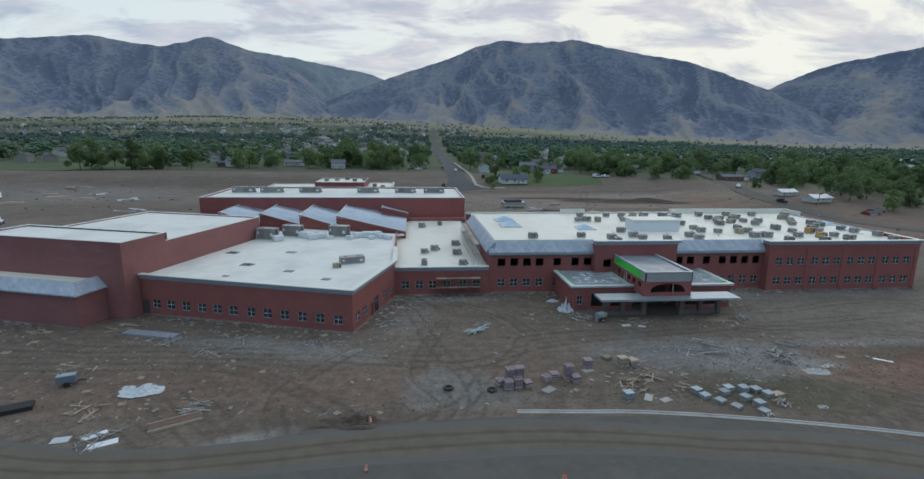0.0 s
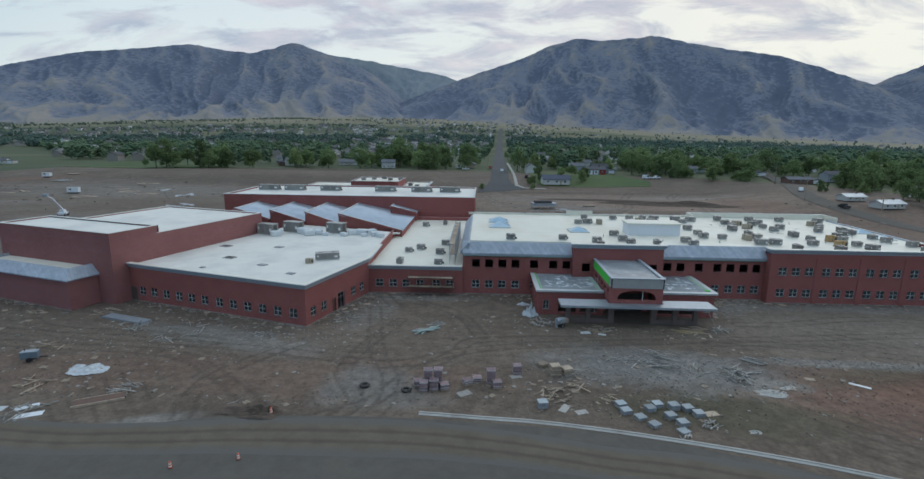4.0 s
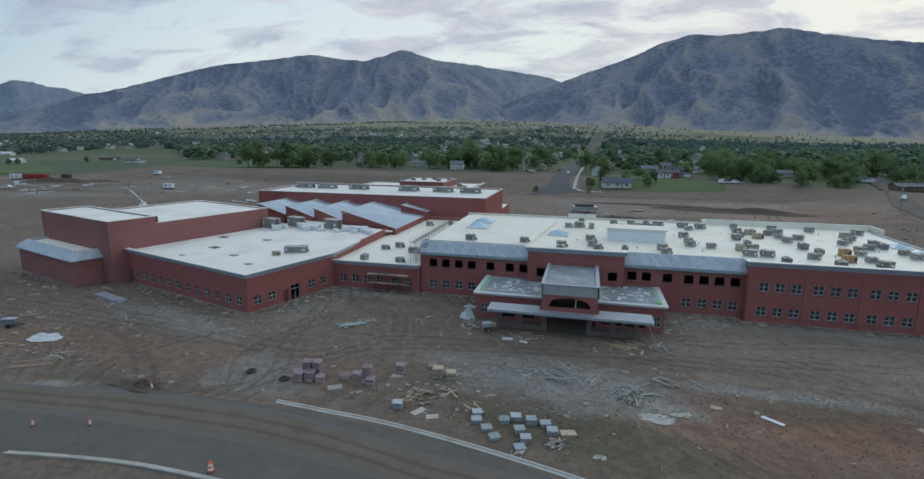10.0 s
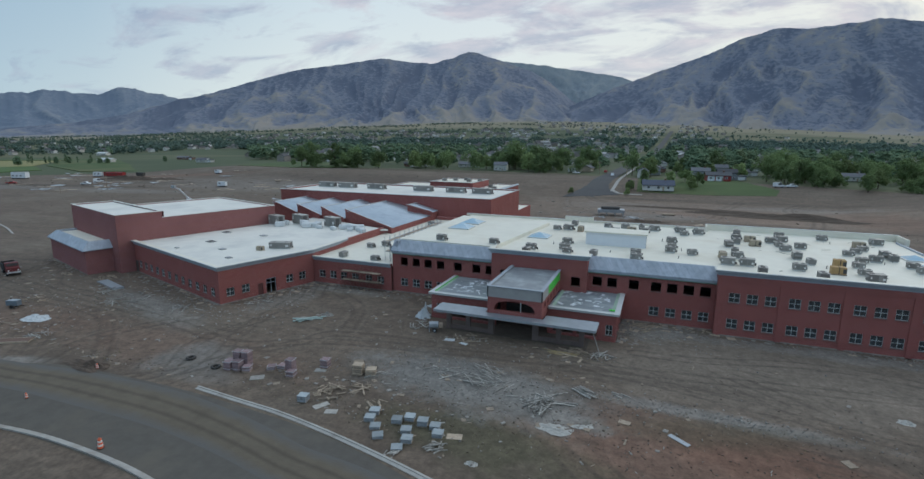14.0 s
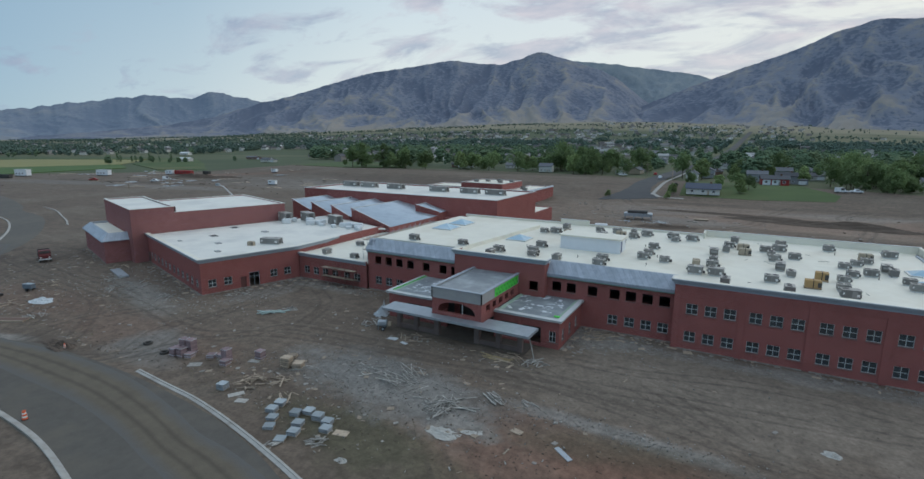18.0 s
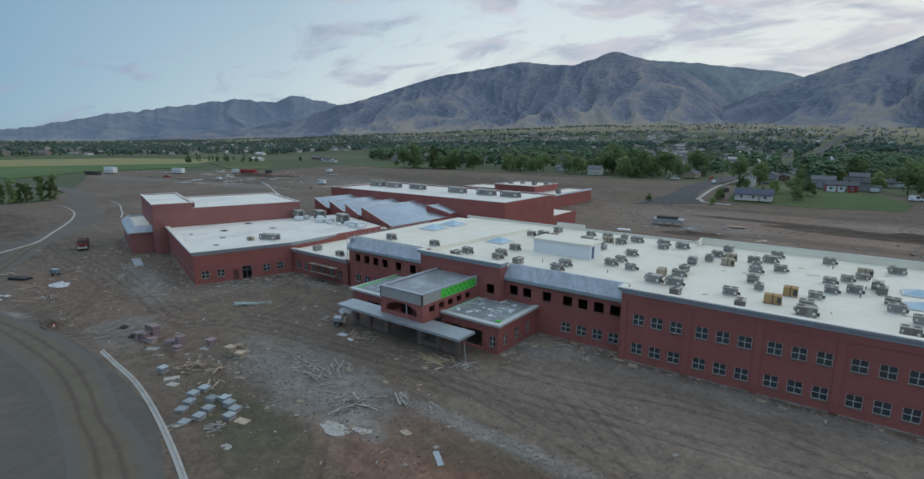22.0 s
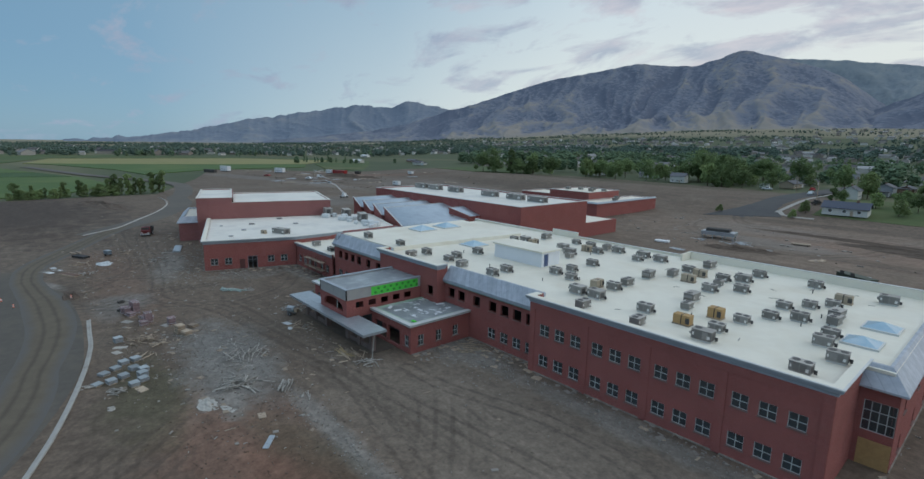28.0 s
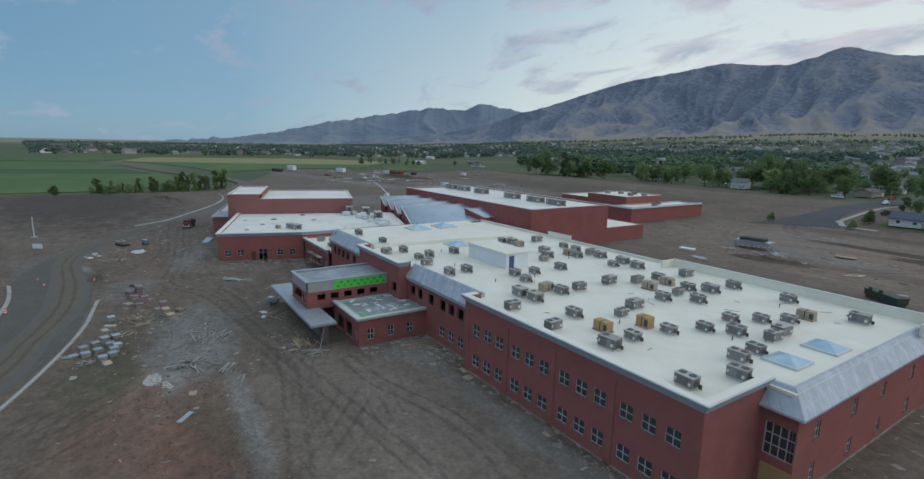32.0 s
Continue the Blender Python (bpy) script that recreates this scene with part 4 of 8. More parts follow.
def mud_strip(line, name, label):
    """Mud carried along a road: thick in the middle, thinning out to its edges, with two ruts pressed into it."""
    cross = [(-3.3, 0.0, 0), (-2.3, 0.45, 0), (-1.5, 0.9, 0.15), (-0.95, 1.0, 1.0), (-0.4, 1.0, 0.1), (0.35, 1.0, 0.1), (0.95, 1.0, 1.0), (1.5, 0.9, 0.15), (2.3, 0.45, 0), (3.3, 0.0, 0)]
    rows, edge, rut = [], [], []
    for i, q in enumerate(line):
        a, b = line[max(0, i - 1)], line[min(len(line) - 1, i + 1)]
        d = Vector((b[0] - a[0], b[1] - a[1])).normalized()
        sway = 0.25 * math.sin(i * 0.11)
        fade = min(1.0, i / 14, (len(line) - 1 - i) / 14)
        row = []
        for o, e, r in cross:
            o = o * (0.92 + 0.1 * math.sin(i * 0.07)) + sway
            x, y = q[0] - d.y * o, q[1] + d.x * o
            row.append((x, y, site_z(x, y) + 0.064 + 0.02 * min(1.0, e * 2) - 0.008 * r))
            edge.append(e * fade)
            rut.append(r * fade)
        rows.append(row)
    m = mat(name, (0.142, 0.121, 0.09), (0.116, 0.098, 0.074), 0.5, 0.95, bump=0.5, bscale=4)
    ns, ls = m.node_tree.nodes, m.node_tree.links
    p = ns["Principled BSDF"]
    col = p.inputs["Base Color"].links[0].from_socket
    geo, n = ns.new("ShaderNodeNewGeometry"), ns.new("ShaderNodeTexNoise")
    n.inputs["Scale"].default_value, n.inputs["Detail"].default_value, n.inputs["Roughness"].default_value = 0.5, 7, 0.65
    ls.new(geo.outputs["Position"], n.inputs["Vector"])
    for what, colour, lo, hi, t0, t1 in (("rut", (0.082, 0.07, 0.054), 0.75, 1.5, 0.0, 0.85), ("edge", (0.118, 0.113, 0.107), 0.6, 1.25, 1.0, 0.0)):
        at, ad, r, mx = ns.new("ShaderNodeAttribute"), ns.new("ShaderNodeMath"), ns.new("ShaderNodeMapRange"), ns.new("ShaderNodeMix")
        at.attribute_name = what
        ls.new(at.outputs["Fac"], ad.inputs[0])
        ls.new(n.outputs["Fac"], ad.inputs[1])
        for key, v in (("From Min", lo), ("From Max", hi), ("To Min", t0), ("To Max", t1)):
            r.inputs[key].default_value = v
        ls.new(ad.outputs[0], r.inputs["Value"])
        mx.data_type = "RGBA"
        ls.new(r.outputs["Result"], mx.inputs[0])
        ls.new(col, mx.inputs[6])
        mx.inputs[7].default_value = (*colour, 1)
        col = mx.outputs[2]
    ls.new(col, p.inputs["Base Color"])
    ob = sheet(name, m, rows, label, "road")
    for what, values in (("edge", edge), ("rut", rut)):
        ob.data.attributes.new(what, "FLOAT", "POINT").data.foreach_set("value", values)


MUD = smooth_line(MUD_WAY, 16)
mud_strip(MUD, "muddy_track", "brown mud with wheel ruts carried along the street")
# loop road at the far end and the road to the town
LOOP = smooth_line([(-104, 62), (-115, 72), (-130, 83), (-150, 94), (-175, 104), (-200, 108), (-222, 116), (-280, 128), (-330, 120), (-420, 90), (-560, 60)], 6)
structure("loop_road", ribbon_bm(LOOP, 4.6, 0.07), DUSTY, "grey site road sweeping past the fields", "road")
structure("kerb_loop", rail_bm([(x, y, site_z(x, y)) for x, y in smooth_line([(-104, 60.5), (-112, 70), (-130, 79.5), (-150, 89.5), (-172, 97.5), (-192, 101), (-205, 101)], 6)], CURB), CONCRETE, "pale kerb of the loop road", "kerb")
structure("kerb_loop_far", rail_bm([(x, y, site_z(x, y)) for x, y in smooth_line([(-146, 104), (-158, 109), (-170, 113), (-188, 119), (-205, 122)], 6)], CURB), CONCRETE, "pale kerb of the loop road", "kerb")
TOWN = [(1, 275), (3, 330), (6.5, 450), (12, 620), (18, 820), (27, 1080), (38, 1400), (55, 1800)]
bm = bmesh.new()
old = None
for x, y in smooth_line(TOWN, 8):
    z = ground_z(x, y) + 0.57 + max(0, y - 620) * 0.0012
    pair = [bm.verts.new((x - 5.6, y, z)), bm.verts.new((x + 5.6, y, z))]
    if old:
        bm.faces.new((old[0], old[1], pair[1], pair[0]))
    old = pair
structure("town_road", bm, FRESH, "straight asphalt road running to the town", "road")
bm = prism_bm([(-11, 272), (16, 284), (9, 300), (8.4, 326), (-2.8, 326), (-5, 296)], -0.3, 0.14)
for v in bm.verts:
    v.co.z += site_z(v.co.x, v.co.y)
structure("road_stub", bm, FRESH, "fresh asphalt at the end of the road", "road")
structure("pavement", ribbon_bm([(11.5 + 0.018 * k * 10, 292 + 10 * k) for k in range(20)], 0.9, 0.3), CONCRETE, "pale concrete footway along the road", "pavement")
structure("pavement_far", ribbon_bm([(11, 296), (15, 288), (20, 286), (27, 286)], 1.0, 0.22), CONCRETE, "pale concrete apron at the road end", "pavement")
LANE = smooth_line([(330, -20), (240, 70), (176, 120), (145, 170), (138, 205), (140, 236), (152, 268), (166, 300), (186, 362), (240, 480)], 6)
structure("side_road", ribbon_bm(LANE, 4.2, 0.16), ASPHALT, "grey road along the edge of the site", "road")


# ---- school building ----
TURN = -17.5
WING = pose(-35.35, 76.1, 0, 0, 0, TURN)       # the older wing stands askew to the long block


def wv(u, v, z=None):
    q = WING @ Vector((u, v, z or 0))
    return (q.x, q.y) if z is None else tuple(q)


school = thing("school_building", pose(20, 110, 0), "large red-brick school with white flat roofs, unfinished", "building")
HOME = pose(-20, -110, 0)


def shell(name, bm, material, label="", smooth=False):
    return part(name, bm, material, school, label, HOME, smooth)


def window_meshes(w, h, cols=2, rows=2, bar=0.065, deep=0.09):
    """Frame with its glazing bars, and one pane, standing in the xz plane with the outside towards -y."""
    bm = bmesh.new()
    for x in [-w / 2 + bar / 2, w / 2 - bar / 2] + [-w / 2 + w * k / cols for k in range(1, cols)]:
        box_bm(x - bar / 2, x + bar / 2, -deep / 2, deep / 2, 0, h, bm)
    for z in [bar / 2, h - bar / 2] + [h * k / rows for k in range(1, rows)]:
        for k in range(cols):
            box_bm(-w / 2 + w * k / cols + bar / 2, -w / 2 + w * (k + 1) / cols - bar / 2, -deep / 2 + 0.002, deep / 2 - 0.002, z - bar / 2, z + bar / 2, bm)
    pw, ph = w / cols - bar, h / rows - bar
    return mesh_of("window", bm, FRAME), mesh_of("pane", box_bm(-pw / 2, pw / 2, -0.008, 0.008, -ph / 2, ph / 2), GLASS), w, h, cols, rows


WIN = window_meshes(1.5, 1.5)
NARROW = window_meshes(1.0, 1.6)
WIDE = window_meshes(2.5, 3.0, 4, 3)
SILL = mesh_of("sill", box_bm(-0.82, 0.82, -0.09, 0.12, -0.1, 0.0), mat("brick_sill", (0.22, 0.15, 0.135), (0.18, 0.12, 0.11), 1.5, 0.9))


def window_at(kind, x, y, z, turn=0.0, glazed=True, sill=True):
    """A window in an opening whose outer face runs through (x, y), foot at z."""
    frame_me, pane_me, w, h, cols, rows = kind
    m = HOME @ pose(x, y, z, 0, 0, turn) @ pose(0, 0.14, 0)
    if glazed:
        ob = part("window", frame_me, None, school, "", m)
        for c in range(cols):
            for r in range(rows):
                p = part("pane", pane_me, None, ob, "", pose(-w / 2 + w * (c + 0.5) / cols, 0, h * (r + 0.5) / rows))
                p.visible_shadow = False
    if sill and w < 2:
        part("sill", SILL, None, school, "", m @ pose(0, -0.16, 0))


def facade(name, p0, p1, z0, z1, spots, size=(1.5, 1.5), thick=0.35):
    """Wall with openings at (run, foot, glazed or not) and their windows."""
    shell(name, wall_bm(p0, p1, z0, z1, [(u, z, size[0], size[1]) for u, z, _ in spots], thick), BRICK)
    d = Vector((p1[0] - p0[0], p1[1] - p0[1])).normalized()
    turn = math.degrees(math.atan2(d.y, d.x))
    for u, z, glazed in spots:
        window_at(WIN if size[0] > 1.2 else NARROW, p0[0] + d.x * u, p0[1] + d.y * u, z, turn, glazed)


CORNICE = [(0.0, -0.75), (0.12, -0.75), (0.16, -0.45), (0.42, -0.3), (0.5, -0.05), (0.5, 0.0), (0.0, 0.0)]
LIP = [(-0.45, 0.0), (0.34, 0.0), (0.34, 0.1), (-0.45, 0.08)]
DRIP = [(0.342, 0.0), (0.54, 0.0), (0.54, 0.09), (0.342, 0.1)]


def cornice(pts, drop=0.0, material=None):
    shell("cornice", rail_bm(pts, CORNICE), material or COPING, "grey metal cornice")
    shell("coping", rail_bm(pts, LIP), TPO, "white membrane over the parapet")
    shell("drip_edge", rail_bm(pts, DRIP), EDGE, "pale metal drip edge")


# long two-storey block
LOWZ, UPZ, TOP, DECK = 1.3, 5.35, 10.2, 9.5
C0, C1, CY, BY, BACK = 44.6, 77.6, 93.9, 95.6, 136.5
spots = []
for g in range(4):
    for k in range(3):
        u = 47.0 + 7.8 * g + 2.37 * k - C0
        spots += [(u, LOWZ, True), (u, UPZ, True)]
facade("wall", (C0, CY), (C1, CY), 0, TOP, spots)
for g in range(5):                                  # shallow brick piers between the bays
    x = (C0 + 0.45, 53.15, 60.95, 68.75, C1 - 0.45)[g]
    shell("pier", box_bm(x - 0.4, x + 0.4, CY - 0.1, CY + 0.005, 0, 8.6), BRICK)
shell("brick_band", box_bm(C0, C1, CY - 0.08, CY + 0.004, 8.6, 9.42), BRICK)
facade("wall", (25.3, BY), (C0, BY), 0, 8.0, [(x - 25.3, LOWZ, True) for x in (35.9, 38.4, 40.8, 43.2)] + [(x - 25.3, UPZ, False) for x in (26.8, 29.2, 32.6, 36.0, 38.4, 40.8, 43.2)])
facade("wall", (-11.6, BY), (8.9, BY), 0, 8.0, [(x + 11.6, LOWZ, True) for x in (-9.1, -6.6, -4.1, -1.6, 2.0)] + [(x + 11.6, UPZ, False) for x in (-9.1, -6.6, -4.1, -1.6, 1.9, 5.5, 8.0)])
facade("wall", (8.9, CY), (25.3, CY), 0, 10.5, [(2.4, UPZ, False), (14.6, UPZ, False)])
for x in (8.9, 25.3):
    shell("wall", wall_bm((x, BY + 0.4), (x, CY), 0, 10.5) if x < 20 else wall_bm((x, CY), (x, BY + 0.4), 0, 10.5), BRICK)
shell("wall", wall_bm((C0, BY + 0.4), (C0, CY), 0, TOP), BRICK)
shell("wall", wall_bm((C1, CY), (C1, 102.8), 0, TOP), BRICK)
shell("wall", wall_bm((-11.6, BACK), (-11.6, BY), 0, 8.0), BRICK)
shell("wall", wall_bm((80.6, BACK), (-11.6, BACK), 0, 9.5), BRICK)
cornice([(C0, BY, TOP), (C0, CY, TOP), (C1, CY, TOP), (C1, 103.4, TOP)])
cornice([(8.9, BY, 10.5), (8.9, CY, 10.5), (25.3, CY, 10.5), (25.3, BY, 10.5)])
GREENTRIM = mat("green_membrane_trim", (0.16, 0.30, 0.22), (0.20, 0.32, 0.26), 1.5, 0.7)
for x0, x1 in ((-11.6, 8.9), (25.3, C0)):
    shell("mansard", rail_bm([(x0, BY, 8.0), (x1, BY, 8.0)], [(0.55, 0.0), (0.55, 0.18), (-1.0, 2.05), (-1.25, 2.05), (-1.25, 0.0)]), MANSARD, "sloping galvanised metal mansard")
    shell("eave_trim", box_bm(x0, x1, BY - 0.5, BY - 0.002, 7.7, 7.998), COPING)
    shell("eave_band", box_bm(x0, x1, BY - 0.3, BY - 0.003, 7.5, 7.697), GREENTRIM, "green membrane strip under the eaves")
# west mansard return
shell("mansard", rail_bm([(-11.6, 131, 8.0), (-11.6, BY, 8.0)], [(0.55, 0.0), (0.55, 0.18), (-1.0, 2.05), (-1.25, 2.05), (-1.25, 0.0)]), MANSARD)
# east end
facade("wall", (80.6, 102.8), (80.6, 133.5), 0, 7.8, [(y - 102.8, z, True) for y in (106.6, 114.4, 121.4, 129.6) for z in (0.9, 4.9)], size=(1.0, 1.6))
shell("wall", wall_bm((C1 + 0.003, 102.8), (80.6, 102.8), 0, 7.8, [(1.7, 3.5, 2.5, 3.0), (1.7, 0.05, 2.5, 2.6)]), BRICK)
window_at(WIDE, C1 + 1.7, 102.8, 3.5, 0.0, True, False)
shell("board", box_bm(C1 + 0.45, C1 + 2.95, 102.75, 102.8, 0.05, 2.65), OSB, "chipboard sheet over an opening")
shell("mansard", rail_bm([(C1, 102.8, 7.8), (80.6, 102.8, 7.8), (80.6, 133.5, 7.8)], [(0.6, 0.0), (0.6, 0.2), (-1.0, 2.0), (-1.3, 2.0), (-1.3, 0.0)]), MANSARD, "sloping galvanised metal mansard")
shell("wall", wall_bm((80.6, 133.5), (80.6, BACK), 0, 10.4), BRICK)
# decks and parapets of the long block
shell("roof_deck", prism_bm([(C0, CY + 0.36), (C1 - 0.36, CY + 0.36), (C1 - 0.36, 103.2), (79.9, 103.2), (79.9, BACK - 0.36), (-10.4, BACK - 0.36), (-10.4, BY + 1.2), (9.25, BY + 1.2), (9.25, CY + 0.36), (24.95, CY + 0.36), (24.95, BY + 1.2), (C0, BY + 1.2)], DECK - 0.3, DECK), TPO, "white membrane roof")
shell("roof_rise", prism_bm([(-10.3, BY + 1.4), (8.7, BY + 1.4), (8.7, 101), (12, 128), (-10.3, 130.5)], DECK, DECK + 0.7), TPO, "raised white membrane roof")
for x0, x1, h in ((-11.6, 14.2, 9.9), (14.2, 21.0, 10.7), (21.0, 45.4, 9.9), (45.4, 80.6, 10.75)):
    shell("parapet", box_bm(x0, x1, BACK - 0.36, BACK + 0.004, 9.4, h), TPO, "white membrane parapet")
    shell("coping", box_bm(x0, x1, BACK - 0.42, BACK + 0.06, h, h + 0.07), EDGE)
shell("parapet", box_bm(45.4, 45.75, BACK - 3.5, BACK - 0.37, 9.4, 10.75), TPO)
shell("parapet", box_bm(80.2, 80.6, 131.0, BACK - 0.37, 9.4, 10.75), TPO)
# added floor and backing wall, coloured dark so the rooms look unlit
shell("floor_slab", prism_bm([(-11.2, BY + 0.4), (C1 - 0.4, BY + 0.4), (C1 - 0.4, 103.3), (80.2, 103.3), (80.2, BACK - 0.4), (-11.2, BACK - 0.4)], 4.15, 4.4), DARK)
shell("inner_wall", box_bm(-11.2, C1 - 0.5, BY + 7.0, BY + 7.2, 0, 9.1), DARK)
# penthouse on the roof
shell("penthouse", box_bm(22.9, 33.7, 109.0, 113.6, DECK, 11.9), WHITE, "white penthouse box")
shell("penthouse_roof", box_bm(22.6, 34.0, 108.7, 113.9, 11.9, 12.15), TPO)
shell("penthouse_door", box_bm(33.68, 33.74, 109.6, 110.6, DECK + 0.1, DECK + 2.1), mat("blue_door", (0.06, 0.09, 0.2), (0.05, 0.08, 0.17), 1.0, 0.5), "blue metal door")


def skylight(x, y, s, z):
    ob = part("skylight", rail_bm([(x - s, y - s, z), (x + s, y - s, z), (x + s, y + s, z), (x - s, y + s, z)], [(0.12, 0), (0.12, 0.22), (-0.1, 0.22), (-0.1, 0)], closed=True), EDGE, school, "blue pyramid skylight", HOME)
    for k in range(4):
        bm = bmesh.new()
        a, b = [(x + s * math.cos(radians(45 + 90 * (k + j))) * 1.414, y + s * math.sin(radians(45 + 90 * (k + j))) * 1.414) for j in (0, 1)]
        bm.faces.new([bm.verts.new(q) for q in ((*a, z + 0.2), (*b, z + 0.2), (x, y, z + 0.2 + s * 0.42))])
        part("glazing", bm, SKYGLASS, ob)


for x, y, s in ((76.1, 109.9, 1.55), (76.5, 117.2, 1.6), (-4.2, 120.3, 2.2), (-4.1, 113.3, 2.2), (13.1, 113.0, 2.0)):
    skylight(x, y, s, DECK + (0.7 if x < 5 else 0.0))

# entrance: two low roofs, a tall middle bay with an arch, and a canopy
EX0, EX1, EY, EZ = 1.6, 31.0, 84.7, 4.45
shell("wall", wall_bm((EX0, EY), (12.7, EY), 0, EZ, [(1.4, 1.0, 1.0, 1.6), (5.0, 0.5, 3.0, 2.4), (8.6, 0.5, 3.0, 2.4)]), BRICK)
shell("wall", wall_bm((20.9, EY), (EX1, EY), 0, EZ, [(2.4, 0.5, 3.0, 2.4), (5.9, 0.5, 3.0, 2.4), (9.1, 1.0, 1.0, 1.6)]), BRICK)
window_at(NARROW, EX0 + 1.4, EY, 1.0)
window_at(NARROW, 30.0, EY, 1.0)
# added backing wall; its dark colour stands in for shade in the porch rooms
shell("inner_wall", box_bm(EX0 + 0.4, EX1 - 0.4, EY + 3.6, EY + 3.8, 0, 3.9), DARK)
facade("wall", (EX1, EY), (EX1, BY), 0, EZ, [(1.8, 1.0, True), (5.0, 1.0, True), (8.2, 1.0, True)], size=(1.0, 1.6))
shell("wall", wall_bm((EX0, BY), (EX0, EY), 0, EZ), BRICK)
for x0, x1, tag in ((EX0, 12.9, "low grey roof strewn with offcuts"), (20.7, EX1, "low grey roof strewn with offcuts")):
    shell("porch_roof", box_bm(x0 + 0.3, x1 - 0.3, EY + 0.3, BY - 0.01, EZ - 0.5, EZ - 0.15), GREYROOF, tag)
shell("porch_cornice", rail_bm([(EX0, BY, EZ), (EX0, EY, EZ), (12.6, EY, EZ)], [(-0.35, -0.35), (0.35, -0.35), (0.42, 0.0), (-0.35, 0.02)]), EDGE)
shell("porch_cornice", rail_bm([(21.0, EY, EZ), (EX1, EY, EZ), (EX1, BY, EZ)], [(-0.35, -0.35), (0.35, -0.35), (0.42, 0.0), (-0.35, 0.02)]), EDGE)
GREENISH = mat("pale_green_membrane", (0.28, 0.42, 0.30), (0.36, 0.46, 0.38), 0.9, 0.7, c=(0.45, 0.48, 0.45), cscale=0.5)
for x0, x1 in ((EX0, 12.6), (21.0, EX1)):
    shell("upstand", rail_bm([(x0 + 0.36, BY - 0.05, EZ - 0.15), (x0 + 0.36, EY + 0.36, EZ - 0.15), (x1 - 0.36, EY + 0.36, EZ - 0.15), (x1 - 0.36, BY - 0.05, EZ - 0.15)], [(-0.5, 0.0), (0.0, 0.0), (0.0, 0.16), (-0.06, 0.16)]), GREENISH, "pale green membrane upstand")
shell("roof_edge_strip", box_bm(EX1 - 1.2, EX1 - 0.4, EY + 0.9, EY + 1.3, EZ + 0.02, EZ + 0.14), GREEN, "bright green sheathing offcut")
shell("roof_edge_strip", box_bm(EX0 + 0.44, EX0 + 0.5, EY + 0.5, BY - 0.3, EZ - 0.1, EZ + 0.14), GREEN, "bright green sheathing strip")
TX0, TX1, TY, TZ = 12.7, 20.9, 80.4, 7.8
# arched front of the middle bay
bm = bmesh.new()
cx, half, spring, rise = (TX0 + TX1) / 2, 3.05, 4.7, 1.15
N = 20
arch = [(cx - half + 2 * half * k / N, spring + rise * math.sqrt(max(0, 1 - (2 * k / N - 1) ** 2))) for k in range(N + 1)]
for yy, flip in ((TY, False), (TY + 0.4, True)):
    def quad(a, b, c, d):
        vs = [bm.verts.new((x, yy, z)) for x, z in (a, b, c, d)]
        bm.faces.new(vs[::-1] if flip else vs)
    quad((TX0, 3.6), (cx - half, 3.6), (cx - half, 6.15), (TX0, 6.15))
    quad((cx + half, 3.6), (TX1, 3.6), (TX1, 6.15), (cx + half, 6.15))
    quad((cx - half, 3.6), (cx + half, 3.6), (cx + half, 4.25), (cx - half, 4.25))
    for k in range(N):
        quad(arch[k], arch[k + 1], (arch[k + 1][0], 6.15), (arch[k][0], 6.15))
rim = [(cx - half, 4.25)] + arch + [(cx + half, 4.25)]
for k in range(len(rim)):
    a, b = rim[k], rim[(k + 1) % len(rim)]
    bm.faces.new([bm.verts.new(q) for q in ((a[0], TY, a[1]), (b[0], TY, b[1]), (b[0], TY + 0.4, b[1]), (a[0], TY + 0.4, a[1]))])
shell("arch_wall", bm, BRICK, "brick front with a wide arch")
shell("arch_mullion", box_bm(cx + 0.9, cx + 1.0, TY + 0.12, TY + 0.2, 4.25, spring + rise - 0.08), FRAME)
shell("wall", wall_bm((TX1, TY), (TX1, CY), 4.3, 6.2, [(u, 4.75, 1.3, 0.95) for u in (2.2, 4.4, 6.6, 8.8, 11.0)]), BRICK)
shell("wall", wall_bm((TX0, CY), (TX0, TY), 4.3, 6.2, [(u, 4.75, 1.3, 0.95) for u in (2.5, 4.7, 6.9, 9.1, 11.3)]), BRICK)
shell("arch_wall", wall_bm((TX0, TY), (TX0, EY), 3.4, 4.3, thick=-0.35), BRICK)
shell("arch_wall", wall_bm((TX1, TY), (TX1, EY), 3.4, 4.3), BRICK)
shell("fascia", rail_bm([(TX0, CY - 0.02, 6.2), (TX0, TY, 6.2), (TX1, TY, 6.2), (TX1, CY - 0.02, 6.2)], [(-0.3, 0), (0.06, 0), (0.06, TZ - 6.2), (-0.3, TZ - 6.2)]), CEMENT, "pale cement-board fascia")
shell("sheathing", box_bm(TX1 + 0.061, TX1 + 0.11, TY + 4.2, CY - 0.6, 6.3, TZ - 0.2), GREEN, "bright green wall sheathing")
shell("sheathing", box_bm(TX0 - 0.11, TX0 - 0.061, TY + 1.5, CY - 0.6, 6.3, TZ - 0.2), GREEN, "bright green wall sheathing")
FADED = mat("dark_green_print", (0.05, 0.30, 0.04), (0.05, 0.26, 0.04), 2.0, 0.7)
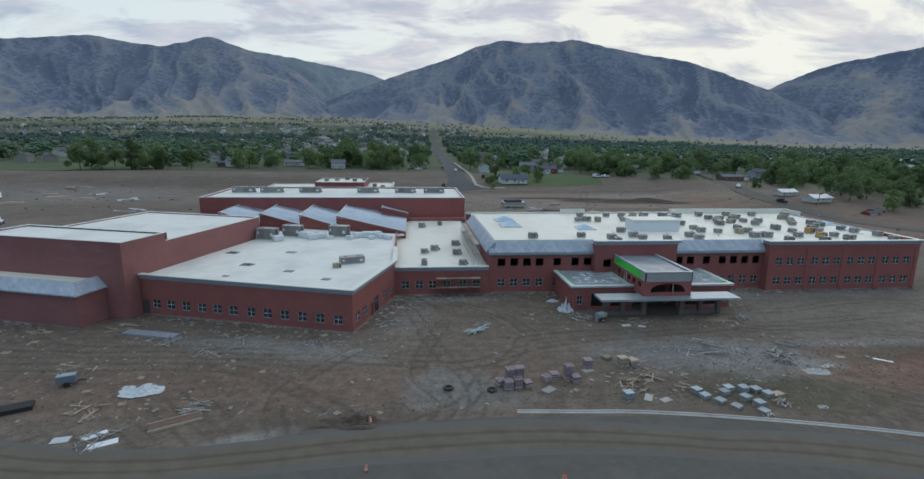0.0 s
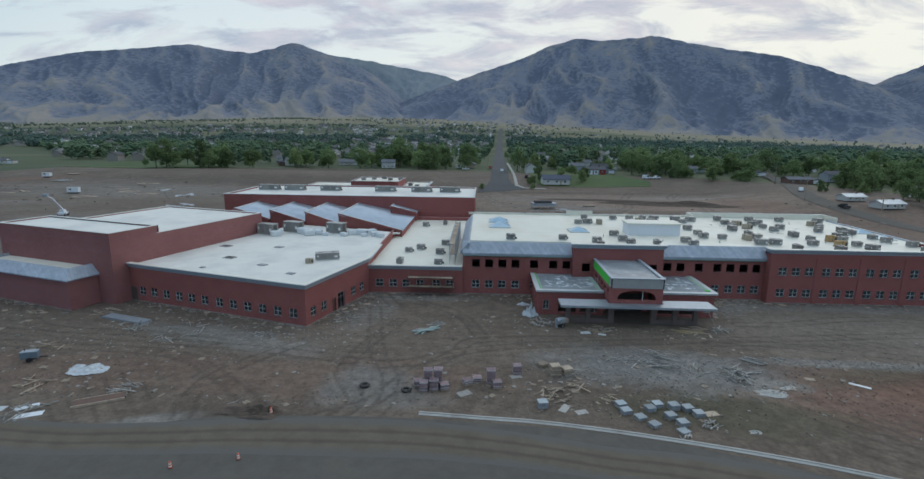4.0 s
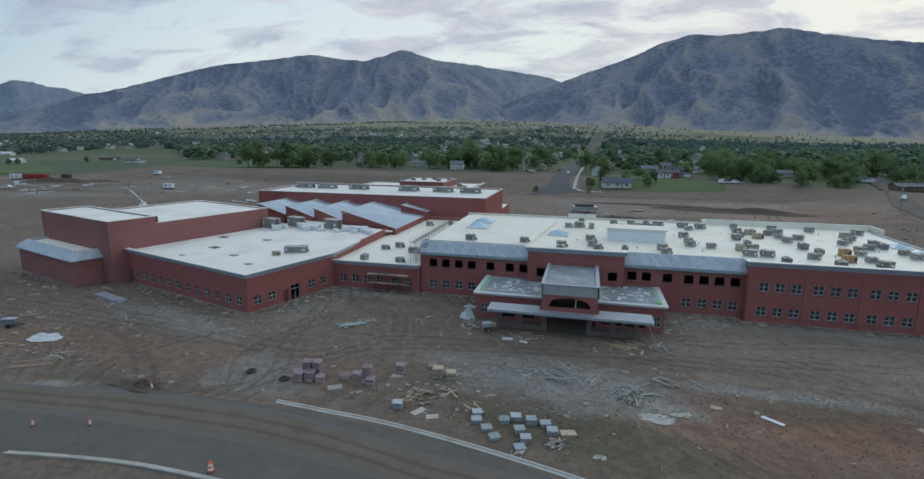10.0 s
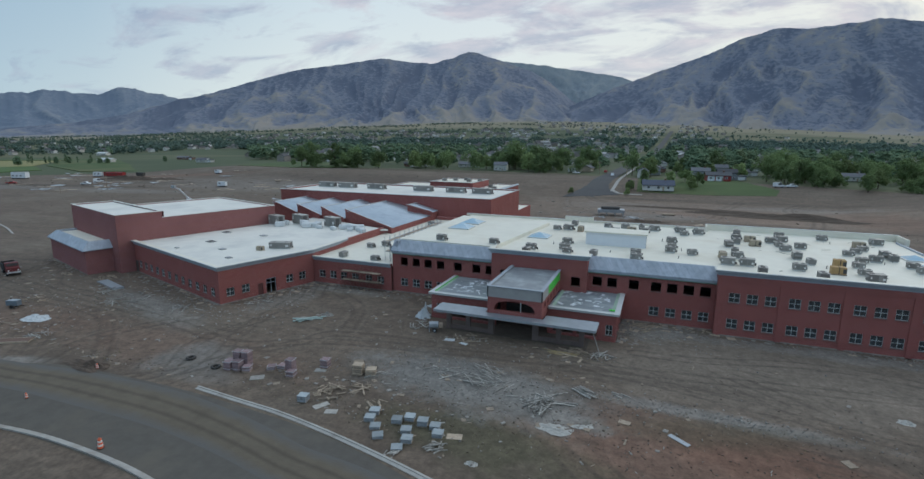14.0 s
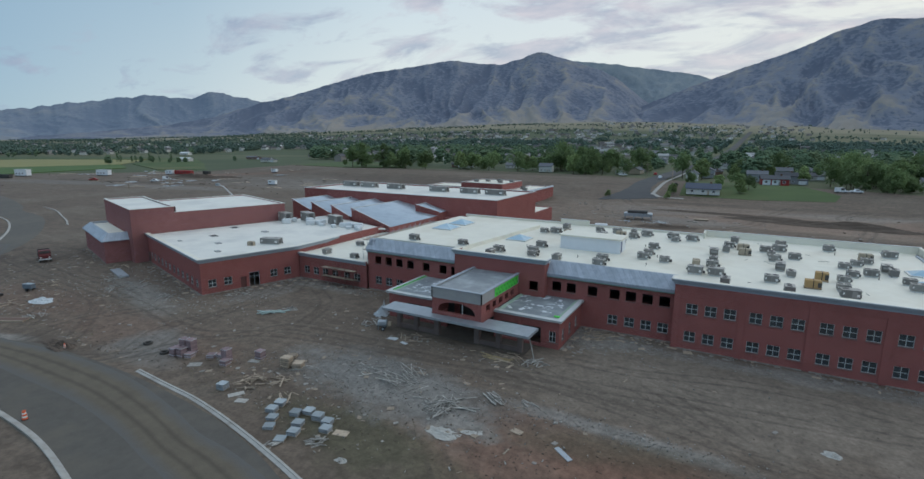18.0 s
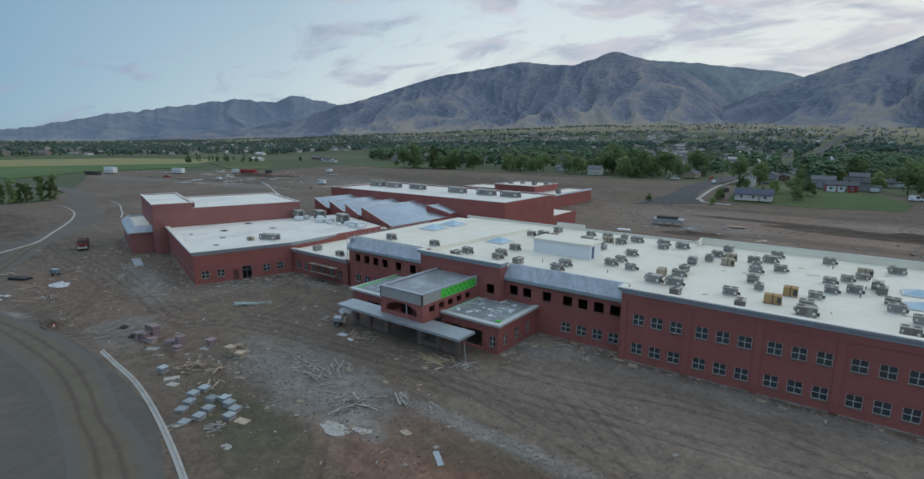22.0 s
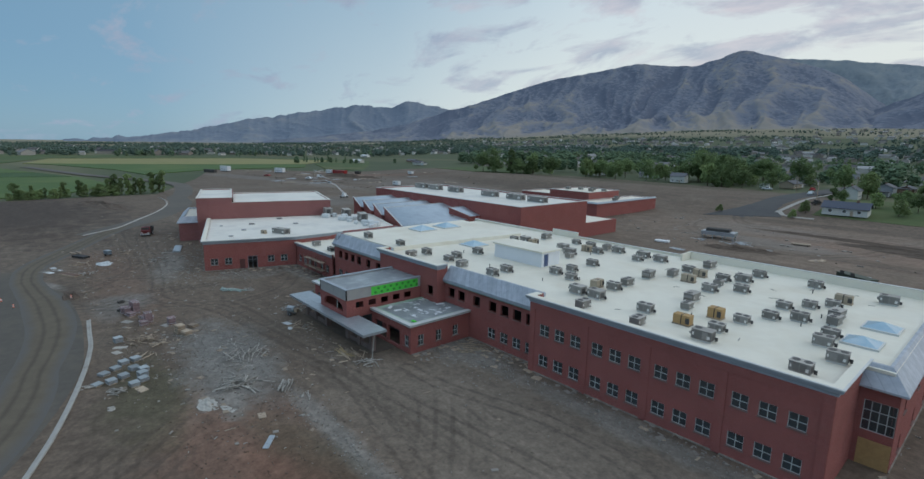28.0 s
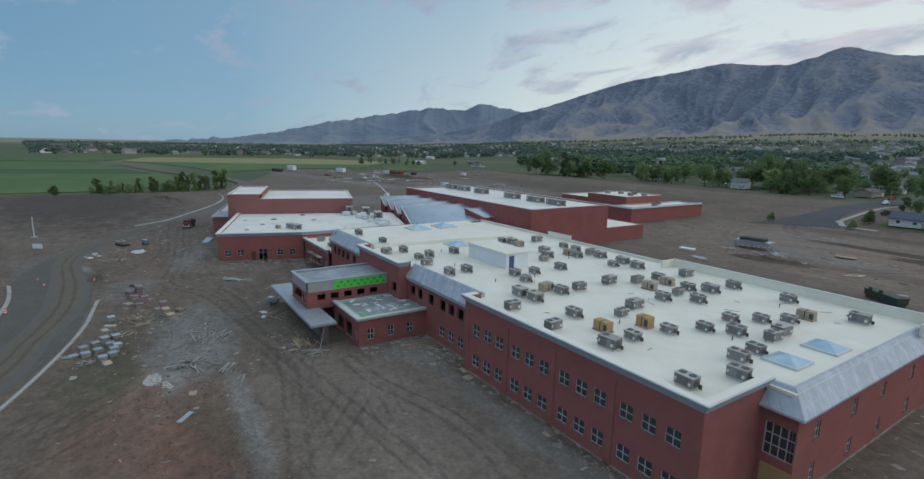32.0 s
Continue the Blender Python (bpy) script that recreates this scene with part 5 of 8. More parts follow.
for k in range(15):
    y, z = TY + 4.9 + 0.56 * k, 6.66 + 0.58 * (k % 2)
    shell("print_mark", prism_bm([(0.25 * math.cos(math.tau * j / 10), 0.2 * math.sin(math.tau * j / 10)) for j in range(10)], 0, 0.006), FADED).matrix_basis = HOME @ pose(TX1 + 0.112, y, z, 90, 0, 90)
shell("corner_post", box_bm(TX1 - 0.1, TX1 + 0.07, TY - 0.075, TY + 0.1, 6.2, TZ), BLACK)
shell("corner_post", box_bm(TX0 - 0.07, TX0 + 0.1, TY - 0.075, TY + 0.1, 6.2, TZ), BLACK)
shell("tower_deck", box_bm(TX0 + 0.3, TX1 - 0.3, TY + 0.3, CY - 0.01, TZ - 0.5, TZ - 0.2), GREYROOF, "grey roof over the entrance")
shell("tower_coping", rail_bm([(TX0, CY - 0.02, TZ), (TX0, TY, TZ), (TX1, TY, TZ), (TX1, CY - 0.02, TZ)], [(-0.34, 0), (0.2, 0), (0.2, 0.1), (-0.34, 0.1)]), COPING)
shell("canopy", prism_bm([(4.6, 78.7), (28.8, 78.5), (28.8, 82.2), (21.2, 82.2), (21.2, 80.3), (12.4, 80.3), (12.4, 82.2), (4.6, 82.2)], 3.35, 3.72), STEEL, "flat galvanised canopy over the entrance")
for k in range(24):
    x = 5.1 + 1.02 * k
    shell("canopy_seam", box_bm(x, x + 0.04, 78.72, 80.28, 3.722, 3.74), STEEL)
# columns and low walls are darker and browner than the brick
DARKPIER = mat("dark_brown_pier", (0.19, 0.145, 0.13), (0.15, 0.115, 0.105), 0.8, 0.9)
for x in (6.2, 9.4, 13.1, 19.9, 23.3, 26.6):
    wide = 0.42 if x in (13.1, 19.9) else 0.34
    shell("column", box_bm(x - wide, x + wide, 80.9, 81.6, 0, 3.34), DARKPIER, "square dark brown column")
for x0, x1 in ((6.54, 9.06), (9.74, 12.68), (20.32, 22.96), (23.64, 26.26)):
    shell("low_wall", box_bm(x0, x1, 81.1, 81.4, 0, 0.75), DARKPIER)
# slab colour is earth brown, darkened for the shade under the canopy
shell("porch_slab", box_bm(5.6, 27.4, 80.6, EY, 0.0, 0.12), mat("earthy_shaded_slab", (0.13, 0.11, 0.09), (0.10, 0.083, 0.07), 0.8, 0.95), "earth-brown porch slab, darkened for canopy shade")
shell("entry_wall", wall_bm((12.7, EY + 2.5), (20.9, EY + 2.5), 0, 4.3, [(4.1, 0.05, 6.2, 3.3)]), BRICK)
# opaque dark sheet: the unlit entrance put into colour
shell("entry_glazing", rail_bm([(13.6, EY + 2.6, 0), (20.0, EY + 2.6, 0)], [(-0.05, 0), (0.05, 0), (0.05, 3.35), (-0.05, 3.35)]), DARK)
shell("brace", rail_bm([(29.4, 79.4, 0.05), (27.9, 80.8, 3.3)], [(-0.06, 0), (0.06, 0), (0.06, 0.12), (-0.06, 0.12)]), PALEWOOD, "leaning timber brace")

# low link between the wings
LZ, LY = 5.5, 95.0
facade("wall", (-29.8, LY), (-11.6, LY), 0, LZ, [(x + 29.8, LOWZ, True) for x in (-27.5, -24.9, -22.4, -19.7, -16.6, -14.0)])
cornice([(-29.9, LY, LZ), (-11.7, LY, LZ)])
shell("roof_deck", prism_bm([(-29.7, LY + 0.36), (-11.7, LY + 0.36), (-11.7, 151), (-29.7, 151)], LZ - 0.6, LZ - 0.25), TPO, "white membrane roof")

# askew wing: classroom block, gym and pavilion
AZ = 6.9
spots = [(37.3 + u, LOWZ - 0.05, True) for u in (-34.6, -31.9, -29.05, -26.1, -23.3, -20.4, -17.25, -14.35, -11.4, -8.4, -5.4, -2.4)]
facade("wall", wv(-37.3, 0), wv(0, 0), 0, AZ, spots)
shell("doorway", box_bm(-0.75, 0.75, -0.03, -0.006, 0.05, 2.6), mat("brown_steel_door", (0.10, 0.08, 0.07), (0.08, 0.065, 0.06), 1.5, 0.6), "brown steel side door").matrix_basis = HOME @ WING @ pose(-36.6, 0, 0)
P0, P1 = wv(0, 0), wv(0, 19.6)
shell("wall", wall_bm(P0, P1, 0, AZ, [(2.0, LOWZ, 1.5, 1.5), (4.9, LOWZ, 1.5, 1.5), (7.8, 0.05, 1.1, 2.3), (10.0, 0.05, 2.1, 2.9), (14.0, LOWZ, 1.5, 1.5), (16.9, LOWZ, 1.5, 1.5)]), BRICK)
for v in (2.0, 4.9, 14.0, 16.9):
    window_at(WIN, *wv(0, v), LOWZ, TURN + 90)
def wing_end(name, v0, v1, z0, z1, out, material, label=""):
    return part(name, box_bm(out - 0.06, out, v0, v1, z0, z1), material, school, label, HOME @ WING)


wing_end("door", 7.3, 8.3, 0.05, 2.3, -0.12, mat("maroon_door", (0.12, 0.05, 0.045), (0.10, 0.04, 0.04), 1.0, 0.5), "maroon steel door")
for v in (9.0, 9.98, 10.96):
    wing_end("door_frame", v - 0.04, v + 0.04, 0.05, 2.92, -0.1, COPING)
for z in (2.1, 2.86):
    wing_end("door_frame", 9.0, 11.0, z - 0.04, z + 0.04, -0.098, COPING)
# added backing wall, dark in place of shade inside the wing
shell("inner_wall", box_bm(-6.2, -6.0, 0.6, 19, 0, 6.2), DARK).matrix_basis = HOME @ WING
shell("wall", wall_bm(wv(0, 19.6), (-29.7, 136), 4.5, AZ), BRICK)
A_LINE = [wv(-37.3, 0, AZ), wv(0, 0, AZ), wv(0, 19.6, AZ), (-29.7, 107.2, AZ - 0.02)]
cornice(A_LINE)
shell("roof_deck", prism_bm([wv(-37.2, 0.36), wv(-0.36, 0.36), wv(-0.36, 19.6), (-30.1, 107), (-29.7, 122), wv(-7, 47), wv(-37.2, 47)], AZ - 0.7, AZ - 0.35), WHITETPO, "white membrane roof")
GX0, GX1, GY0, GY1, GS = -66.6, -37.3, -3.0, 34.3, 6.3
for a, b, h in (((GX0, GY0), (GX1, GY0), 12.65), ((GX1, GY0), (GX1, GS), 12.65), ((GX1, GS), (GX1, GY1), 11.25), ((GX1, GY1), (GX0, GY1), 11.25), ((GX0, GY1), (GX0, GS), 11.25), ((GX0, GS), (GX0, GY0), 12.65)):
    shell("wall", wall_bm(wv(*a), wv(*b), 0, h), GYMBRICK)
shell("wall", wall_bm(wv(GX1, GS), wv(GX0, GS), 10.9, 12.65, thick=-0.35), GYMBRICK)
shell("gym_roof", prism_bm([wv(GX0 + 0.3, GY0 + 0.3), wv(GX1 - 0.3, GY0 + 0.3), wv(GX1 - 0.3, GS - 0.36), wv(GX0 + 0.3, GS - 0.36)], 12.2, 12.45), WHITETPO, "white membrane roof")
shell("gym_roof", prism_bm([wv(GX0 + 0.3, GS), wv(GX1 - 0.3, GS), wv(GX1 - 0.3, GY1 - 0.3), wv(GX0 + 0.3, GY1 - 0.3)], 10.8, 11.05), WHITETPO, "white membrane roof")
for loop, z in (([(GX0, GY0), (GX1, GY0), (GX1, GS), (GX0, GS)], 12.65), ([(GX0, GS), (GX1, GS), (GX1, GY1), (GX0, GY1)], 11.25)):
    shell("coping", rail_bm([wv(u, v, z) for u, v in loop], [(-0.4, 0), (0.08, 0), (0.08, 0.1), (-0.4, 0.1)], closed=True), WHITETPO)
QX0, QX1, QY = -66.0, -41.2, -8.1
for a, b in (((QX0, GY0), (QX0, QY)), ((QX0, QY), (QX1, QY)), ((QX1, QY), (QX1, GY0))):
    shell("wall", wall_bm(wv(*a), wv(*b), 0, 5.2), GYMBRICK)
shell("mansard", rail_bm([wv(QX0, GY0, 5.2), wv(QX0, QY, 5.2), wv(QX1, QY, 5.2), wv(QX1, GY0, 5.2)], [(0.5, 0.0), (0.5, 0.22), (-1.1, 1.75), (-1.4, 1.75), (-1.4, 0.0)]), MANSARD, "sloping galvanised metal mansard")
shell("gym_roof", prism_bm([wv(QX0 + 1.2, QY + 1.2), wv(QX1 - 1.2, QY + 1.2), wv(QX1 - 1.2, GY0 - 0.01), wv(QX0 + 1.2, GY0 - 0.01)], 6.2, 6.5), TPO)

# rear hall and the saw-tooth roofs before it
DX0, DX1, DY0, DY1, DZ = -86.0, -10.3, 152.6, 184.0, 11.85
for a, b in (((DX0, DY0), (DX1, DY0)), ((DX1, DY0), (DX1, DY1)), ((DX1, DY1), (DX0, DY1)), ((DX0, DY1), (DX0, DY0))):
    shell("wall", wall_bm(a, b, 0, DZ), BRICK)
shell("hall_roof", box_bm(DX0 + 0.3, DX1 - 0.3, DY0 + 0.3, DY1 - 0.3, DZ - 0.6, DZ - 0.35), WHITETPO, "white membrane roof")
shell("coping", rail_bm([(DX0, DY0, DZ), (DX1, DY0, DZ), (DX1, DY1, DZ), (DX0, DY1, DZ)], [(-0.4, 0), (0.1, 0), (0.1, 0.12), (-0.4, 0.12)], closed=True), EDGE)
for a, b in (((DX1 - 0.1, DY1), (DX1 - 0.1, 202)), ((DX1 - 0.1, 202), (-34, 202)), ((-34, 202), (-34, DY1))):
    shell("wall", wall_bm(a, b, 0, 4.6), BRICK)
shell("hall_roof", box_bm(-33.7, DX1 - 0.5, DY1 + 0.01, 201.7, 4.1, 4.35), TPO, "low white membrane roof")
shell("wall", box_bm(-29.7, DX1, 150.6, 152.59, 0, 6.0), BRICK)
for k, (x, y, low, width) in enumerate(((-75.2, 136.6, 7.6, 10.6), (-64.5, 134.1, 7.6, 10.2), (-54.2, 131.7, 7.5, 9.4), (-44.8, 129.6, 6.7, 17.2), (-34.3, 146.3, 7.7, 7.2))):
    high = 9.8 if k < 4 else 9.7
    y2 = y - width * 0.31 if k < 4 else y + 2.0
    bm = bmesh.new()
    vs = [bm.verts.new(q) for q in ((x, y, 0), (x + width, y2, 0), (x + width, y2, low - 0.12), (x, y, high - 0.12), (x, DY0 - 0.01, 0), (x + width, DY0 - 0.01, 0), (x + width, DY0 - 0.01, low - 0.12), (x, DY0 - 0.01, high - 0.12))]
    for f in ((0, 1, 2, 3), (1, 5, 6, 2), (4, 0, 3, 7), (2, 6, 7, 3)):
        bm.faces.new([vs[i] for i in f])
    shell("saw_tooth_wall", bm, BRICK)
    bm = bmesh.new()
    steps = 10
    old = None
    for s in range(steps + 1):                     # a shallow sag across the sheet
        t = s / steps
        z = high + (low - high) * t - 0.03 * math.sin(math.pi * t)
        xx, yy = x - 0.2 + (width + 0.3) * t, y + (y2 - y) * t - 0.25
        col = [bm.verts.new(q) for q in ((xx, yy, z), (xx, DY0 - 0.02, z), (xx, yy, z - 0.1))]
        if old:
            bm.faces.new((old[0], col[0], col[1], old[1]))
            bm.faces.new((old[2], col[2], col[0], old[0]))
        old = col
    shell("saw_tooth_roof", bm, SAWMETAL, "galvanised saw-tooth shed roof", True)
    a, b = Vector((x, y - 0.3, high)), Vector((x + width, y2 - 0.3, low))
    n = Vector((0, 0.36, 0))
    for deep, lift, material, name in ((0.0, 0.26, BRICK, "gable_parapet"), (0.26, 0.34, EDGE, "gable_coping")):
        bm = bmesh.new()
        vs = [bm.verts.new(q + Vector((0, 0, h))) for h in (deep - (0.3 if deep == 0 else 0), lift) for q in (a, b, b + n, a + n)]
        for f in ((3, 2, 1, 0), (4, 5, 6, 7), (0, 1, 5, 4), (1, 2, 6, 5), (2, 3, 7, 6), (3, 0, 4, 7)):
            bm.faces.new([vs[i] for i in f])
        shell(name, bm, material)
    shell("ridge_cap", box_bm(x - 0.28, x + 0.12, y, DY0 - 0.02, high - 0.06, high + 0.1), EDGE)


# ---- things on the roofs ----
def bevelled(bm, w=0.03):
    bmesh.ops.bevel(bm, geom=bm.edges[:], offset=w, segments=1, affect="EDGES")
    return bm


def disc_bm(x, y, z, r, h, n=14, bm=None):
    return prism_bm([(x + r * math.cos(math.tau * k / n), y + r * math.sin(math.tau * k / n)) for k in range(n)], z, z + h, bm)


LABELW = mat("white_sticker", (0.75, 0.75, 0.72), (0.7, 0.7, 0.68), 3.0, 0.6)


def rooftop_unit(name, size, casing, label, hood=True, open_side=False):
    """A packaged rooftop unit: curb, casing with panel joints, intake hood, condenser fans and a sticker."""
    lx, ly, lz = size
    ob = thing(name, pose(0, 0, -50), label, "air conditioner", "units on the roof")
    part("curb", box_bm(-lx / 2 + 0.08, lx / 2 - 0.08, -ly / 2 + 0.08, ly / 2 - 0.08, 0, 0.22), EDGE, ob)
    part("casing", bevelled(box_bm(-lx / 2, lx / 2, -ly / 2, ly / 2, 0.2, lz)), casing, ob)
    part("top_sheet", box_bm(-lx / 2 - 0.04, lx / 2 + 0.04, -ly / 2 - 0.04, ly / 2 + 0.04, lz, lz + 0.05), UNITTOP, ob)
    for k in range(2 if not hood else 1):
        part("fan", disc_bm(-lx * 0.27 + 0.54 * k * lx, ly * 0.05, lz + 0.052, min(0.36, ly * 0.3), 0.04), FANGREY, ob)
    for k in (-1, 1):
        x = k * lx * 0.17
        part("panel", box_bm(x - lx * 0.14, x + lx * 0.14, -ly / 2 - 0.018, -ly / 2 + 0.01, 0.32, lz - 0.1), casing, ob)
    part("louvre", box_bm(lx / 2 - 0.005, lx / 2 + 0.02, -ly * 0.36, ly * 0.2, 0.35, lz - 0.2), FANGREY, ob)
    part("pipe_stub", box_bm(lx / 2 + 0.02, lx / 2 + 0.3, ly * 0.26, ly * 0.34, 0.1, 0.5), FANGREY, ob)
    if hood:
        bm = bmesh.new()
        w = ly * 0.4
        vs = [bm.verts.new(q) for q in ((-lx / 2, -w, lz - 0.2), (-lx / 2, w, lz - 0.2), (-lx / 2 - 0.28, w, lz - 0.5), (-lx / 2 - 0.28, -w, lz - 0.5), (-lx / 2, -w, 0.5), (-lx / 2, w, 0.5))]
        for f in ((0, 1, 2, 3), (0, 3, 4), (1, 5, 2), (3, 2, 5, 4)):
            bm.faces.new([vs[i] for i in f])
        part("intake_hood", bm, casing, ob)
    part("sticker", box_bm(lx * 0.28, lx * 0.42, -ly / 2 - 0.03, -ly / 2 - 0.019, lz * 0.35, lz * 0.62), LABELW, ob)
    part("sticker", box_bm(-lx * 0.44, -lx * 0.36, -ly / 2 - 0.03, -ly / 2 - 0.019, lz * 0.5, lz * 0.75), LABELW, ob)
    return ob


UNITS = [rooftop_unit("rooftop_unit", (1.75, 1.15, 1.1), UNIT, "grey rooftop air-conditioning unit on the white roof", hood=False),
         rooftop_unit("rooftop_unit", (2.05, 1.3, 1.2), UNIT, "large grey rooftop air-conditioning unit on the white roof"),
         rooftop_unit("rooftop_unit", (1.55, 1.1, 0.95), UNIT, "small grey rooftop air-conditioning unit on the white roof", hood=False)]
CRATES = []
for size, label, board in (((1.7, 1.3, 1.3), "tan boarded crate standing on the white roof", CARDBOARD), ((2.0, 1.2, 1.2), "tan cardboard-wrapped unit on the white roof", CARDBOARD), ((2.0, 1.2, 1.15), "beige dusty wrapped unit on the white roof", BEIGEWRAP)):
    ob = thing("wrapped_unit", pose(0, 0, -50), label, "crate", "crates on the roof")
    lx, ly, lz = size
    part("pallet", box_bm(-lx / 2, lx / 2, -ly / 2, ly / 2, 0, 0.14), WOOD, ob)
    part("carton", bevelled(box_bm(-lx / 2 + 0.05, lx / 2 - 0.05, -ly / 2 + 0.05, ly / 2 - 0.05, 0.14, lz)), board, ob)
    part("strap", box_bm(-0.05, 0.05, -ly / 2 + 0.04, ly / 2 - 0.04, 0.15, lz + 0.012), BLACK, ob)
    part("flap", box_bm(lx / 2 - 0.5, lx / 2 - 0.04, -ly / 2 + 0.02, -ly / 2 + 0.05, 0.3, lz - 0.25), DARK, ob)
    CRATES.append(ob)

dice = random.Random(7)


def set_out(places, z, protos, lean=6, swing=(0, 0, 0, 90)):
    for k, (x, y) in enumerate(places):
        copy_thing(protos[k % len(protos)] if len(protos) < 4 else dice.choice(protos), pose(x, y, z, 0, 0, dice.choice(swing) + dice.uniform(-lean, lean)))


MIXED = [UNITS[0], UNITS[0], UNITS[0], UNITS[1], UNITS[2]]
EAST = [(74.2, 96.6), (75.7, 102.0), (73.6, 105.8), (73.4, 109.3), (72.2, 117.0), (72.6, 114.4), (70.6, 122.2), (68.8, 119.4), (75.0, 129.8), (66.4, 131.2), (69.6, 112.6), (66.8, 116.4), (67.1, 110.7), (65.5, 106.5),
        (64.8, 101.4), (59.1, 106.5), (57.9, 110.4), (60.4, 120.0), (57.4, 116.8), (57.0, 120.8), (58.4, 126.2), (56.2, 124.2), (58.9, 131.2), (51.2, 131.4), (50.4, 125.4), (50.0, 121.0)]
MIDDLE = [(65.0, 97.6), (58.3, 96.2), (56.4, 101.3), (50.7, 96.6), (49.3, 101.5), (46.5, 101.3), (48.5, 110.4), (48.5, 106.9), (48.2, 116.9), (43.7, 129.0), (40.1, 129.7), (34.9, 129.8), (32.2, 130.2),
          (32.9, 126.0), (28.8, 129.8), (24.9, 130.4), (37.9, 107.4), (38.2, 116.7), (38.2, 111.1), (32.2, 118.6), (30.2, 121.2), (27.0, 123.4)]
WEST = [(-2.5, 98.4), (7.6, 99.2), (14.4, 96.8), (14.4, 100.2), (20.9, 99.9), (20.0, 102.5), (25.6, 98.8), (19.6, 107.9), (17.2, 123.6), (17.6, 129.9), (32.5, 98.9), (32.3, 102.2)]
set_out(EAST, DECK, MIXED)
set_out(MIDDLE, DECK, MIXED)
set_out([q for q in WEST if q[0] > 9.2], DECK, MIXED)
set_out([q for q in WEST if q[0] < 9.2], DECK + 0.7, MIXED)
set_out([(40.8, 126.4), (41.4, 106.6), (26.7, 117.0), (14.8, 122.8)], DECK, [UNITS[2]])
set_out([(62.8, 106.0), (61.3, 100.8)], DECK, CRATES[:2])
set_out([(71.0, 125.6), (53.0, 119.9), (46.2, 106.2), (30.3, 126.4), (19.9, 123.0), (52.7, 124.4)], DECK, CRATES[2:])
set_out([(-23.9, 97.4), (-16.4, 97.2), (-21.3, 110.3), (-16.3, 115.5), (-16.8, 106.2), (-23.6, 107.6), (-23.4, 139.5), (-18.3, 143.0)], LZ - 0.25, MIXED)
BIG = rooftop_unit("air_handler", (4.4, 2.1, 2.5), UNIT, "long grey air handler on a steel base", hood=True)
LONG = rooftop_unit("long_air_handler", (6.6, 2.3, 1.8), UNIT, "long grey air handler on the hall roof", hood=False)
for x in (-78.8, -70.2, -58.2, -40.0, -28.0, -18.7):
    copy_thing(LONG, pose(x, 169.5, DZ - 0.35, 0, 0, dice.uniform(-1, 1)))
copy_thing(LONG, pose(-37.3, 94.6, AZ - 0.35, 0, 0, 20) @ Matrix.Diagonal((0.66, 0.8, 0.72, 1)))
for x, y, turn in ((-58.4, 118.0, -17), (-53.6, 121.6, -17), (-43.0, 121.0, -17)):
    copy_thing(BIG, pose(x, y, AZ - 0.35, 0, 0, turn))
copy_thing(CRATES[2], pose(-39.6, 91.2, AZ - 0.35, 0, 0, 12) @ Matrix.Scale(0.75, 4))
for ob in (*UNITS, *CRATES, BIG, LONG):          # the patterns themselves are not part of the place
    for o in (*ob.children_recursive, ob):
        bpy.data.objects.remove(o)

# wrapped bales and hatches by the saw-tooth roofs
bm0 = bevelled(box_bm(-0.9, 0.9, -0.6, 0.6, 0, 0.95), 0.14)
bale_me = mesh_of("insulation_bale", bm0, mat("bale_wrap", (0.68, 0.71, 0.72), (0.56, 0.59, 0.61), 1.2, 0.5))
for k, (x, y, s) in enumerate(((-48.5, 117.5, 1.3), (-46.8, 118.8, 1.2), (-36.5, 119.5, 1.4), (-34.4, 120.1, 1.3), (-33.0, 118.3, 1.1), (-50.5, 119.4, 1.5), (-40.2, 117.2, 0.9), (-31.6, 117.0, 1.0), (-55.7, 116.0, 1.3), (-56.4, 118.6, 1.2), (-47.6, 121.2, 1.1), (-38.6, 119.2, 1.2), (-35.4, 117.4, 0.8), (-44.6, 117.6, 0.8), (-60.8, 119.0, 1.2))):
    ob = tagged(new("insulation_bale", bale_me), "white plastic-wrapped insulation bale on the roof", "bale", "bales on the roof")
    ob.matrix_basis = pose(x, y, AZ - 0.35, 0, 0, dice.uniform(-40, 40)) @ Matrix.Diagonal((s, s, s, 1))
for x, y, s in ((-55.8, 94.0, 1.1), (-61.5, 104.0, 1.1), (-57.0, 86.4, 0.5), (-47.4, 89.0, 0.8), (-40.3, 83.6, 0.7), (-50.3, 104.0, 0.9)):
    ob = thing("roof_hatch", pose(x, y, AZ - 0.35, 0, 0, TURN), "grey framed opening in the white roof", "roof hatch", "hatches in the wing roof")
    part("frame", box_bm(-s, s, -s * 0.7, s * 0.7, 0, 0.12), CEMENT, ob)
    part("cover", box_bm(-s * 0.8, s * 0.8, -s * 0.5, s * 0.5, 0.12, 0.15), DARK if s > 1 else GREYROOF, ob)
PIPE = mesh_of("vent_pipe", disc_bm(0, 0, 0, 0.06, 0.5, 8), FANGREY)
for k in range(20):
    x, y = dice.uniform(-8, 78), dice.uniform(98, 134)
    if 21.5 < x < 35 and 108 < y < 115 or x < 12:
        continue
    ob = tagged(new("vent_pipe", PIPE), "short dark vent pipe standing in the white roof", "pipe", "vent pipes")
    ob.matrix_basis = pose(x, y, DECK)
